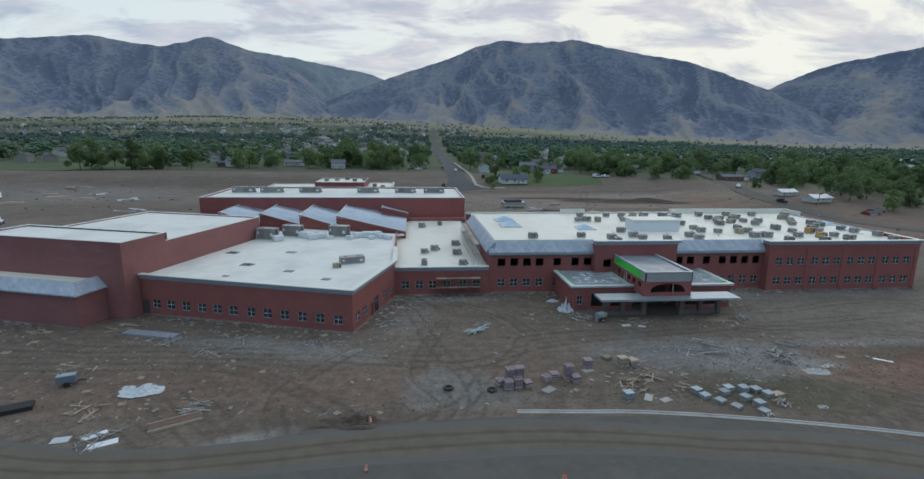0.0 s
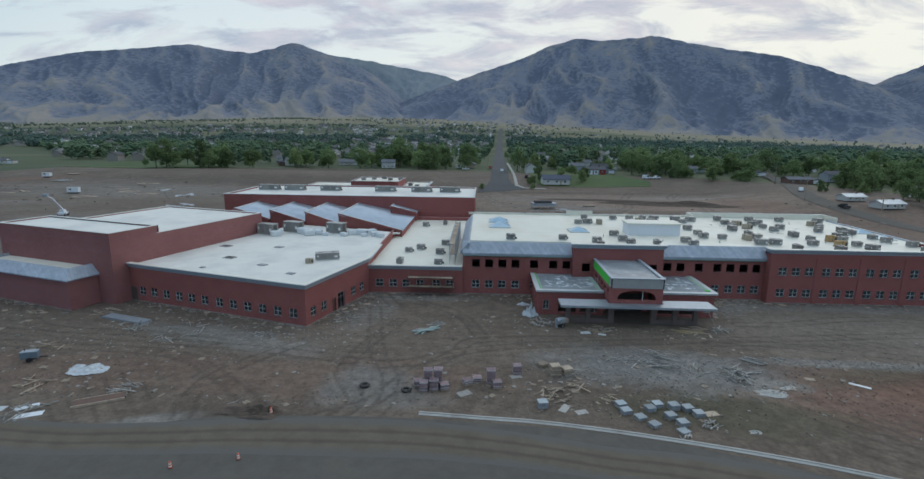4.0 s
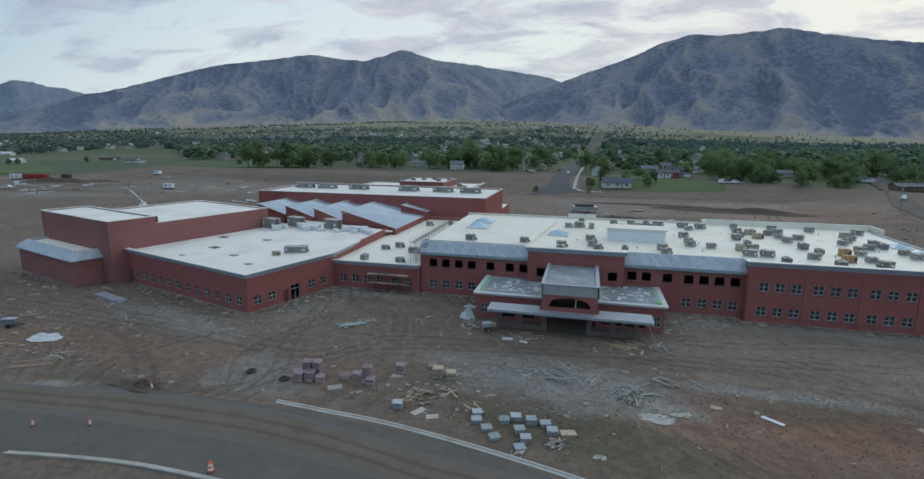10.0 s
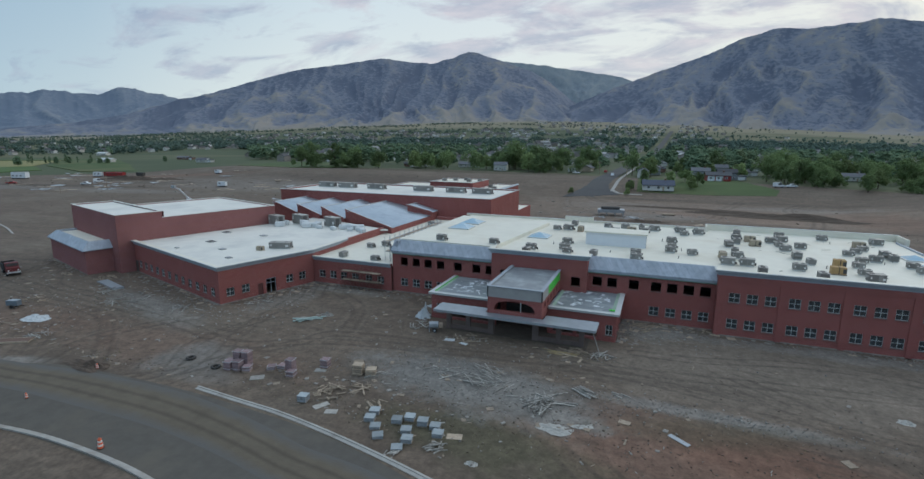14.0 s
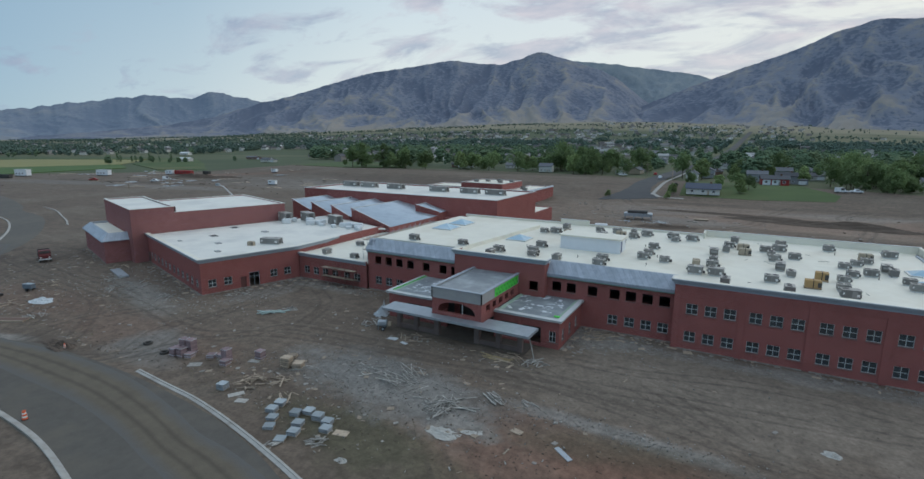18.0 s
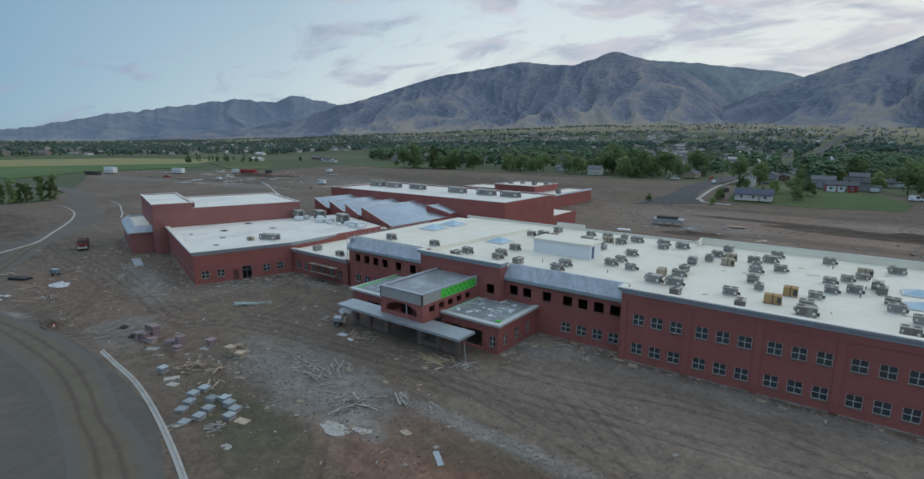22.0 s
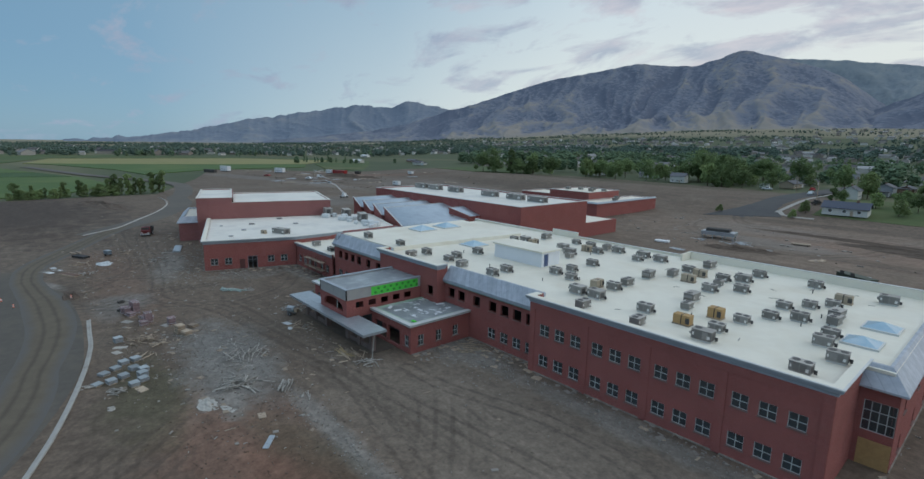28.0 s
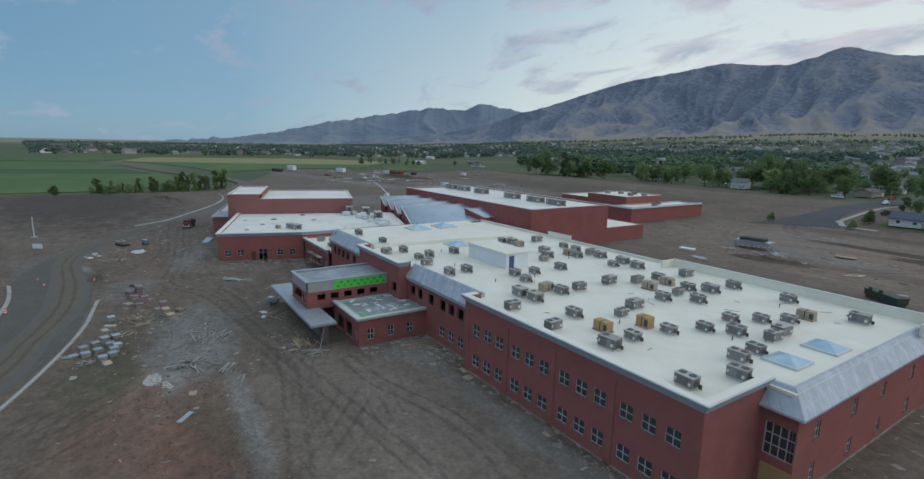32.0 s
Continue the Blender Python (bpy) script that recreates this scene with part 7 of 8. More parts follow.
for b in ((-3.5, 1.0, -1.2, 1.2, 1.0, 1.12), (-3.5, 1.0, -1.2, -1.1, 1.12, 2.2), (-3.5, 1.0, 1.1, 1.2, 1.12, 2.2), (-3.5, -3.4, -1.1, 1.1, 1.12, 2.2), (0.9, 1.0, -1.1, 1.1, 1.12, 2.5)):
    box_bm(*b, bm)
part("tipping_bed", bm, BLACK, truck)
for x in (-2.4, -1.3, 2.5):
    for y in (-1.0, 1.0):
        wheel(truck, x, y, 0.5, 0.34)


def vehicle(x, y, turn, paint, label, van=False):
    ob = thing("pickup_truck" if not van else "van", pose(x, y, on_ground(x, y) + 0.05, 0, 0, turn), label, "car")
    top = 1.85 if not van else 2.4
    prof = [(-2.6, 0.45), (2.6, 0.45), (2.65, 1.05), (1.5, 1.15), (0.9, top), (-0.5 if not van else -2.55, top), (-0.7 if not van else -2.6, 1.15), (-2.6, 1.1)]
    bm = bmesh.new()
    vs = [[bm.verts.new((a, b, c)) for a, c in prof] for b in (-0.95, 0.95)]
    bm.faces.new(vs[0])
    bm.faces.new(vs[1][::-1])
    for k in range(8):
        j = (k + 1) % 8
        bm.faces.new((vs[0][j], vs[0][k], vs[1][k], vs[1][j]))
    part("body", bm, paint, ob)
    for b in (-0.96, 0.96):
        part("side_window", box_bm(-0.45, 1.0, b - 0.006, b + 0.006, 1.2, top - 0.12), DARK, ob)
    for a in (-1.7, 1.7):
        for b in (-0.85, 0.85):
            wheel(ob, a, b, 0.38, 0.24)
    return ob


for x, y, turn, paint, label, van in ((-292, 221, 20, WHITE, "white pickup parked on the dirt", False), (-303, 236, 60, WHITE, "white van parked on the dirt", True), (93, 322, 10, WHITE, "white box van beside the lawn", True), (99, 323, 10, WHITE, "white car beside the lawn", False),
                                      (-2, 392, 88, RED, "red car on the town road", False), (5.5, 360, 92, WHITE, "white car on the town road", False), (-20, 374, 10, WHITE, "white car parked behind the site", False), (-335, 205, 40, RED, "red pickup parked on the dirt", False),
                                      (19, 318, 80, BLACK, "dark car in a driveway", False), (150, 262, 60, WHITE, "white car on the side road", False), (139, 214, 90, BLACK, "dark car on the side road", False)):
    vehicle(x, y, turn, paint, label, van)


def trailer(x, y, turn, size, paint, label, name="site_trailer"):
    lx, ly, lz = size
    ob = thing(name, pose(x, y, on_ground(x, y), 0, 0, turn), label, "trailer")
    part("body", bevelled(box_bm(-lx / 2, lx / 2, -ly / 2, ly / 2, 0.6, lz), 0.08), paint, ob)
    part("roof", box_bm(-lx / 2 - 0.1, lx / 2 + 0.1, -ly / 2 - 0.1, ly / 2 + 0.1, lz, lz + 0.12), EDGE if paint is WHITE else paint, ob)
    part("skirt", box_bm(-lx / 2 + 0.3, lx / 2 - 0.3, -ly / 2 + 0.2, ly / 2 - 0.2, 0.0, 0.6), DARK, ob)
    for k in range(max(1, int(lx / 3))):
        part("window", box_bm(-lx / 2 + 1.0 + 2.6 * k, -lx / 2 + 2.0 + 2.6 * k, -ly / 2 - 0.03, -ly / 2 + 0.01, 1.7, 2.5), DARK, ob)


for x, y, turn, size, paint, label in ((-417, 198, 20, (10, 4, 5.0), WHITE, "white two-deck site office trailer"), (-407, 182, 20, (14, 3, 2.6), DARK, "dark flatbed load on the dirt"), (-377, 233, 20, (10, 3.6, 4.4), WHITE, "white site trailer on the dirt"),
                                       (-350, 268, 20, (6, 3, 3.4), WHITE, "white site trailer on the dirt"), (-341, 274, 20, (14, 4, 3.2), RED, "rust-red shed on the dirt"), (-209, 246, 15, (5, 2.6, 2.9), WHITE, "small white trailer on the dirt"),
                                       (-270, 302, 10, (4, 3, 2.6), WHITE, "small white trailer on the dirt"), (-330, 286, 10, (6, 2.5, 2.4), DARK, "dark container on the dirt"), (-25, 385, 10, (5, 2.6, 2.9), WHITE, "small white shed trailer beside the town road"), (61.5, 184.5, -32, (8, 2.5, 1.8), mat("dark_green_paint", (0.05, 0.07, 0.05), (0.04, 0.055, 0.04), 1.0, 0.6), "dark green waste container on the dirt")):
    trailer(x, y, turn, size, paint, label)

rig = thing("lift_platform", pose(18, 218, 0.15, 0, 0, 8), "blue-grey steel lift platform standing on dirt", "lift")
for x in (-4.5, -1.5, 1.5, 4.5):
    for y in (-2, 2):
        part("leg", box_bm(x - 0.12, x + 0.12, y - 0.12, y + 0.12, 0, 1.3), STEEL, rig)
part("platform", box_bm(-5, 5, -2.4, 2.4, 1.3, 2.4), STEEL, rig)
part("load", box_bm(-3.8, 3.2, -1.6, 1.6, 2.4, 3.3), DARK, rig)
lumber(25, 214, 16, 6, 4, STEEL, "scatter of steel members on the dirt", name="steel_heap", wide=0.4)
lumber(15, 211, 12, 5, 3, STEEL, "scatter of steel members on the dirt", name="steel_heap", wide=0.4)
for k in range(46):
    x, y = dice.gauss(-300, 65), dice.gauss(248, 34)
    lumber(x, y, 6, 9, 5, dice.choice((WOOD, STEEL, WOOD)), "stacked building material far off on the dirt", name="material_stack", wide=1.2, tidy=12)
for k, (x, y, lx, ly, label) in enumerate(((9.4, 197, 4.2, 2.2, "white insulation panels lying on the rear yard"), (39, 227, 5.0, 2.2, "low flat trailer deck standing on the rear yard"))):
    ob = thing("flat_deck" if k else "panel_pack", pose(x, y, on_ground(x, y) + 0.1, 0, 0, 12), label, "trailer" if k else "panels")
    part("deck", bevelled(box_bm(-lx / 2, lx / 2, -ly / 2, ly / 2, 0.25 if k else 0.0, 0.55 if k else 0.5), 0.04), WOOD if k else WHITE, ob)
    for q in (-0.35, 0.35):
        part("bearer", box_bm(lx * q - 0.12, lx * q + 0.12, -ly * 0.48, ly * 0.48, -0.15, 0.25 if k else 0.0), BLACK, ob)
for x, y in ((49, 205), (36, 208), (60, 192), (18.5, 190)):
    lumber(x, y, 8, 5, 1.5, dice.choice((WOOD, STEEL)), "stack of building material behind the school", name="material_stack", wide=0.8, tidy=10)

boom = thing("boom_lift", pose(-158.8, 178.4, 0.03, 0, 0, -75), "white boom lift with its arm raised", "boom lift")
part("base", bevelled(box_bm(-1.6, 1.6, -1.1, 1.1, 0.5, 1.3), 0.08), WHITE, boom)
for x in (-1.1, 1.1):
    for y in (-1.1, 1.1):
        wheel(boom, x, y, 0.5, 0.35)
part("turret", box_bm(-0.9, 0.9, -0.7, 0.7, 1.3, 2.3), WHITE, boom)
part("arm", box_bm(0, 8, -0.25, 0.25, -0.25, 0.25), WHITE, boom, "", pose(0, 0, 2.3, 0, -38, 0))
part("jib", box_bm(0, 3, -0.18, 0.18, -0.18, 0.18), WHITE, boom, "", pose(6.2, 0, 7.1, 0, -20, 0))
part("basket", box_bm(9.0, 10.2, -0.8, 0.8, 7.9, 8.9), STEEL, boom)

mast = thing("pole_sign", pose(-95, 35.3, on_ground(-95, 35), 0, 0, 0), "white pole standing on the dirt beside the field", "pole")
part("pole", disc_bm(0, 0, 0, 0.14, 6.0, 10), EDGE, mast)
part("foot", box_bm(-0.9, 0.9, -0.7, 0.7, 0, 0.3), CONCRETE, mast)
board = thing("notice_board", pose(-73, 38.3, on_ground(-73, 38), 0, 0, 60), "white notice board on two posts", "sign")
part("panel", box_bm(-1.2, 1.2, -0.04, 0.04, 0.5, 1.7), WHITE, board)
for x in (-1.0, 1.0):
    part("post", box_bm(x - 0.06, x + 0.06, 0.045, 0.12, 0, 1.8), WOOD, board)
for x, y, h in ((132, 185, 10), (134, 232, 10), (158, 300, 10), (16, 330, 9), (17, 400, 9), (-4, 370, 9), (185, 100, 10), (-250, 205, 8), (-255, 184, 3)):
    pole = thing("street_pole", pose(x, y, on_ground(x, y)), "slender wooden utility pole", "pole", "poles along the roads")
    part("pole", disc_bm(0, 0, 0, 0.16, h, 8), WOOD, pole)
    part("crossarm", box_bm(-1.2, 1.2, -0.06, 0.06, h - 0.9, h - 0.75), WOOD, pole)


mixer = thing("mortar_mixer", pose(4.6, 78.9, 0.03, 0, 0, 25), "grey mortar mixer on wheels before the entrance", "mixer")
part("drum", bevelled(prism_bm([(0.55 * math.cos(math.tau * k / 12), 0.55 * math.sin(math.tau * k / 12)) for k in range(12)], -0.7, 0.7), 0.04), STEEL, mixer, "", pose(0, 0, 1.05, 0, 90, 0))
part("engine", box_bm(0.8, 1.35, -0.35, 0.35, 0.7, 1.3), WOOD, mixer)
part("hopper", box_bm(-0.5, 0.5, -0.75, -0.5, 1.0, 1.5), STEEL, mixer)
for y in (-0.55, 0.55):
    wheel(mixer, 0.1, y, 0.32, 0.18)
part("stand", box_bm(-0.75, -0.65, -0.3, 0.3, 0, 0.9), STEEL, mixer)
PIPE = mat("pale_mint_pipe", (0.42, 0.52, 0.49), (0.36, 0.45, 0.43), 1.0, 0.5)
for k in range(6):
    pipe = tagged(new("plastic_pipe", mesh_of("plastic_pipe", prism_bm([(0.1 * math.cos(math.tau * j / 10), 0.1 * math.sin(math.tau * j / 10)) for j in range(10)], -1.7, 1.7), PIPE)), "pale mint plastic pipe lying in a loose bundle", "pipe", "pipes on the dirt")
    pipe.matrix_basis = pose(-16.8 + 0.42 * (k % 4), 75.2 + 0.5 * (k % 4) - 0.3 * (k > 3), on_ground(-16.8, 75.2) + 0.14 + 0.27 * (k > 3), 90, 0, -48 + (0, 26, -20, 12, -30, 8)[k])
lumber(1.8, 80.6, 14, 2.6, 2.2, PALEWOOD, "tangle of pale boards beside the entrance", tidy=70)
lumber(24.5, 78.0, 6, 5.0, 0.8, OSBWOOD, "few long yellow boards before the entrance", tidy=8, turn=-4)
lumber(29.6, 78.8, 12, 2.4, 1.4, PALEWOOD, "splintered boards by the canopy end", tidy=60)
lumber(-53.5, 72.6, 16, 3.4, 3.4, PALEWOOD, "scatter of boards by the brick wing", tidy=60)
lumber(-40.5, 71.8, 10, 2.6, 1.8, PALEWOOD, "splintered boards by the wing corner", tidy=60)
lumber(-30.0, 80.0, 12, 2.4, 2.2, PALEWOOD, "splintered boards by the wing end", tidy=70)
lumber(-71.0, 80.6, 12, 4.4, 1.6, WOOD, "stack of dark boards by the brick wing", tidy=12, turn=-10)


# ---- loose scraps, too many to count ----
def scatter(name, material, places, size, label, flat=0.05):
    vs, fs = [], []
    for x, y, z in places:
        a = dice.uniform(0, math.pi)
        s = size[0] + (size[1] - size[0]) * dice.random() ** 2.2
        w = s * dice.choice((0.18, 0.3, 0.6, 0.9))
        c, d, h = math.cos(a), math.sin(a), flat * dice.uniform(0.4, 1.6)
        b = len(vs)
        for zz in (-0.01, h):
            for u, v in ((-s, -w), (s, -w * 0.8), (s * 0.9, w), (-s, w * 0.9)):
                vs.append((x + u * c - v * d, y + u * d + v * c, z + zz))
        fs += [(b + 4, b + 5, b + 6, b + 7), (b, b + 1, b + 5, b + 4), (b + 1, b + 2, b + 6, b + 5), (b + 2, b + 3, b + 7, b + 6), (b + 3, b, b + 4, b + 7)]
    me = bpy.data.meshes.new(name)
    me.from_pydata(vs, [], fs)
    me.materials.append(material)
    return tagged(new(name, me), label, "debris", kind="stuff")


def along(p, q, n, wide, skew=2.0):
    """Points near a wall foot, thicker towards the wall, to the right of the way from p to q."""
    d = Vector((q[0] - p[0], q[1] - p[1]))
    u = d.normalized()
    for _ in range(n):
        t, o = dice.random(), wide * dice.random() ** skew + 0.15
        x, y = p[0] + d.x * t + u.y * o, p[1] + d.y * t - u.x * o
        yield x, y, on_ground(x, y)


PLINTH = mat("muddy_plinth", (0.3, 0.28, 0.25), (0.17, 0.145, 0.125), 0.9, 0.9, c=(0.14, 0.115, 0.095), cscale=0.3)
FEET = [((C0, CY), (C1, CY), 190, 3.5), ((C1, CY), (80.6, 102), 30, 3), ((80.6, 102.8), (80.6, 133), 50, 4), ((31.2, EY), (31.2, BY), 140, 4), ((31.5, BY), (C0, BY), 300, 6), ((4, 78.8), (30, 78.8), 110, 4), ((-11.6, BY), (2.2, BY), 140, 5), ((-29.8, LY), (-11.6, LY), 260, 4), (wv(0, 0), wv(0, 19.6), 260, 4.5), (wv(-37, 0), wv(0, 0), 420, 6), (wv(-66, -8.1), wv(-41, -8.1), 160, 4)]
for p0, p1, n, w in FEET:
    if n != 110:
        shell("plinth", rail_bm([(p0[0], p0[1], 0.0), (p1[0], p1[1], 0.0)], [(0.0, 0.0), (0.1, 0.0), (0.1, 0.15), (0.0, 0.18)]), PLINTH, "mud-splashed concrete plinth")
foot_points = [q for p0, p1, n, w in FEET for q in along(p0, p1, n, w)]
open_points = []
for cx, cy, rx, ry, n in ((18, 64, 16, 8, 260), (2, 58, 12, 6, 170), (-58, 58, 14, 9, 260), (-33, 52, 7, 3, 180), (20, 80, 22, 4, 100), (50, 66, 30, 16, 80), (-20, 70, 40, 16, 110), (-75, 64, 24, 12, 160), (12, 52, 8, 4, 100), (-90, 60, 30, 20, 80), (80, 60, 20, 20, 40)):
    for _ in range(n):
        x, y = dice.gauss(cx, rx * 0.6), dice.gauss(cy, ry * 0.6)
        inside = (EX0 < x < EX1 and y > 78.6) or y > 93 or (y > 72 and x < -30 and (Vector((x + 35.35, y - 76.1)).dot(Vector((0.301, 0.954))) > -1))
        on_street = -60 < x < 90 and y < 53.5 - max(0, x - 8) * 0.34 and y > 36
        if not inside and not on_street:
            open_points.append((x, y, on_ground(x, y)))
dice.shuffle(foot_points)
foot_points = foot_points[:int(len(foot_points) * 0.62)]
dice.shuffle(open_points)
open_points = open_points[:int(len(open_points) * 0.55)]
h = len(foot_points) // 2
scatter("pale_scraps", DULLSCRAP, foot_points[:h], (0.04, 0.5), "pale scraps and splinters strewn along the wall foot")
scatter("brown_scraps", WOOD, foot_points[h:h + h // 2], (0.05, 0.7), "brown scraps strewn along the wall foot")
scatter("mortar_lumps", RUBBLE, foot_points[h + h // 2:], (0.06, 0.24), "lumps of mortar and broken brick along the wall foot", 0.16)
g = len(open_points) // 3
scatter("pale_litter", DULLSCRAP, open_points[:g], (0.04, 0.36), "pale litter strewn over the dirt")
scatter("stones", RUBBLE, open_points[g:2 * g], (0.04, 0.16), "small stones and clods strewn over the dirt", 0.14)
scatter("brown_litter", WOOD, open_points[2 * g:], (0.05, 0.6), "brown litter strewn over the dirt")

GRIT = mat("grey_gravel_stones", (0.3, 0.29, 0.27), (0.2, 0.19, 0.175), 2.0, 0.95)
CLOD = mat("brown_clods", (0.15, 0.12, 0.095), (0.085, 0.068, 0.054), 0.7, 0.95)
spread = {"gravel_stones": [], "clods": [], "small_scraps": []}
for name, cx, cy, rx, ry, n in (("gravel_stones", 15, 65, 9, 3.2, 1500), ("gravel_stones", 42, 67.3, 9, 0.9, 500), ("gravel_stones", -44, 71.5, 12, 2.4, 450), ("gravel_stones", 36, 91, 6, 2.2, 400), ("gravel_stones", 60, 91.6, 13, 1.2, 450), ("gravel_stones", -27, 82, 2.5, 6, 250), ("gravel_stones", -31, 52, 4, 1.2, 260),
                                ("clods", 42, 60, 18, 4, 1500), ("clods", -58, 59, 14, 7, 1200), ("clods", 0, 57, 14, 3, 700), ("clods", -30, 53, 8, 2, 500), ("clods", 20, 72, 40, 6, 900), ("clods", -70, 70, 22, 8, 600), ("clods", 85, 55, 12, 10, 400),
                                ("small_scraps", 12, 62, 16, 5, 330), ("small_scraps", -60, 62, 15, 7, 420), ("small_scraps", -45, 72, 16, 3, 260), ("small_scraps", 5, 79, 14, 3, 160), ("small_scraps", -75, 76, 14, 6, 220), ("small_scraps", 36, 90, 6, 3, 140), ("small_scraps", 60, 62, 20, 8, 110), ("small_scraps", -28, 78, 4, 7, 160)):
    for _ in range(n):
        x, y = dice.gauss(cx, rx), dice.gauss(cy, ry)
        inside = (EX0 - 0.5 < x < EX1 + 0.5 and y > 78.4) or y > 93.4 or (x < -30 and Vector((x + 35.35, y - 76.1)).dot(Vector((0.301, 0.954))) > -0.6 and x > -74) or (x < -70 and y > 84)
        if not inside and not (-64 < x < 100 and y < 53.6 - max(0, x - 4) * 0.34):
            spread[name].append((x, y, on_ground(x, y) + 0.02))
scatter("gravel_stones", GRIT, spread["gravel_stones"], (0.02, 0.11), "grey gravel and broken stone strewn over the dirt", 0.07)
scatter("clods", CLOD, spread["clods"][::2], (0.03, 0.12), "brown clods of dried mud strewn over the dirt", 0.05)
scatter("small_scraps", PALEWOOD, spread["small_scraps"][::2], (0.03, 0.3), "small pale splinters and scraps strewn over the dirt", 0.05)
back_points = []
for cx, cy, rx, ry, n in ((40, 215, 40, 22, 500), (-20, 236, 26, 16, 260), (-160, 240, 70, 40, 600), (-300, 240, 60, 30, 500), (110, 190, 18, 40, 240)):
    for _ in range(n):
        x, y = dice.gauss(cx, rx), dice.gauss(cy, ry)
        if y > 204 or x > 84 or x < -95:
            back_points.append((x, y, on_ground(x, y)))
g = len(back_points) // 2
scatter("rear_scraps", DULLSCRAP, back_points[:g:3], (0.1, 0.9), "pale scraps strewn over the rear yard", 0.2)
scatter("rear_clods", CLOD, back_points[g::3], (0.15, 0.8), "clods of soil strewn over the rear yard", 0.25)

WEED = mat("dry_weeds", (0.20, 0.175, 0.11), (0.17, 0.15, 0.095), 0.8, 0.95)
vs, fs = [], []
for cx, cy, rx, ry, n in ((16, 56.5, 11, 4, 420), (55, 58, 22, 7, 260), (-4, 56, 8, 3, 160), (-35, 55, 14, 4, 240), (75, 50, 14, 9, 200), (-62, 57, 16, 8, 240)):
    for _ in range(n):
        x, y = dice.gauss(cx, rx * 0.55), dice.gauss(cy, ry * 0.55)
        if y < 53.8 - max(0, x - 8) * 0.34 and x > -40:
            continue
        z, r = on_ground(x, y), dice.uniform(0.04, 0.11)
        for k in range(3):
            a = dice.uniform(0, math.tau)
            b = len(vs)
            vs += [(x + r * math.cos(a), y + r * math.sin(a), z), (x + r * math.cos(a + 2), y + r * math.sin(a + 2), z), (x + dice.uniform(-r, r), y + dice.uniform(-r, r), z + r * dice.uniform(0.5, 1.2))]
            fs.append((b, b + 1, b + 2))
me = bpy.data.meshes.new("weeds")
me.from_pydata(vs, [], fs)
me.materials.append(WEED)
tagged(new("weeds", me), "sparse dry weeds growing through the dirt", "weeds", kind="stuff")

# ---- farther school block ----
rear = thing("rear_building", pose(-50, 250, 0), "low red-brick building with white and metal roofs", "building")
RH = pose(50, -250, 0)
for poly, hgt in (([(-69, 238), (-47, 238), (-47, 262), (-69, 262)], 8.8), ([(-47, 226), (-34.5, 226), (-34.5, 274), (-47, 274)], 5.6), ([(-92, 244), (-69, 244), (-69, 262), (-92, 262)], 6.0)):
    for k in range(4):
        part("wall", wall_bm(poly[k], poly[(k + 1) % 4], 0, hgt), BRICK, rear, "", RH)
    x0, y0, x1, y1 = *poly[0], *poly[2]
    part("roof", box_bm(x0 + 0.4, x1 - 0.4, y0 + 0.4, y1 - 0.4, hgt - 0.5, hgt - 0.2), TPO, rear, "white membrane roof", RH)
    part("coping", rail_bm([(x, y, hgt) for x, y in poly], [(-0.4, 0), (0.1, 0), (0.1, 0.12), (-0.4, 0.12)], closed=True), EDGE, rear, "", RH)
part("mansard", rail_bm([(-47, 226, 5.6), (-34.5, 226, 5.6), (-34.5, 274, 5.6)], [(0.35, 0.0), (0.35, 0.15), (-0.3, 0.7), (-0.6, 0.7), (-0.6, 0.0)]), COPING, rear, "", RH)
for k in range(7):
    part("roof_unit", box_bm(-66 + 4.3 * k, -64 + 4.3 * k, 246 + (k % 3) * 4, 247.6 + (k % 3) * 4, 5.4 if k > 4 else 8.6, 6.8 if k > 4 else 9.9), UNIT, rear, "", RH)

# ---- houses of the town ----
SIDINGS = [mat("white_siding", (0.60, 0.60, 0.57), (0.52, 0.52, 0.5), 0.8, 0.75, jitter=0.15), mat("tan_siding", (0.34, 0.29, 0.22), (0.29, 0.25, 0.19), 0.8, 0.8, jitter=0.2), mat("brown_brick_siding", (0.20, 0.12, 0.09), (0.16, 0.10, 0.08), 1.2, 0.85, jitter=0.2), mat("grey_siding", (0.30, 0.32, 0.34), (0.25, 0.27, 0.29), 0.8, 0.8, jitter=0.2)]


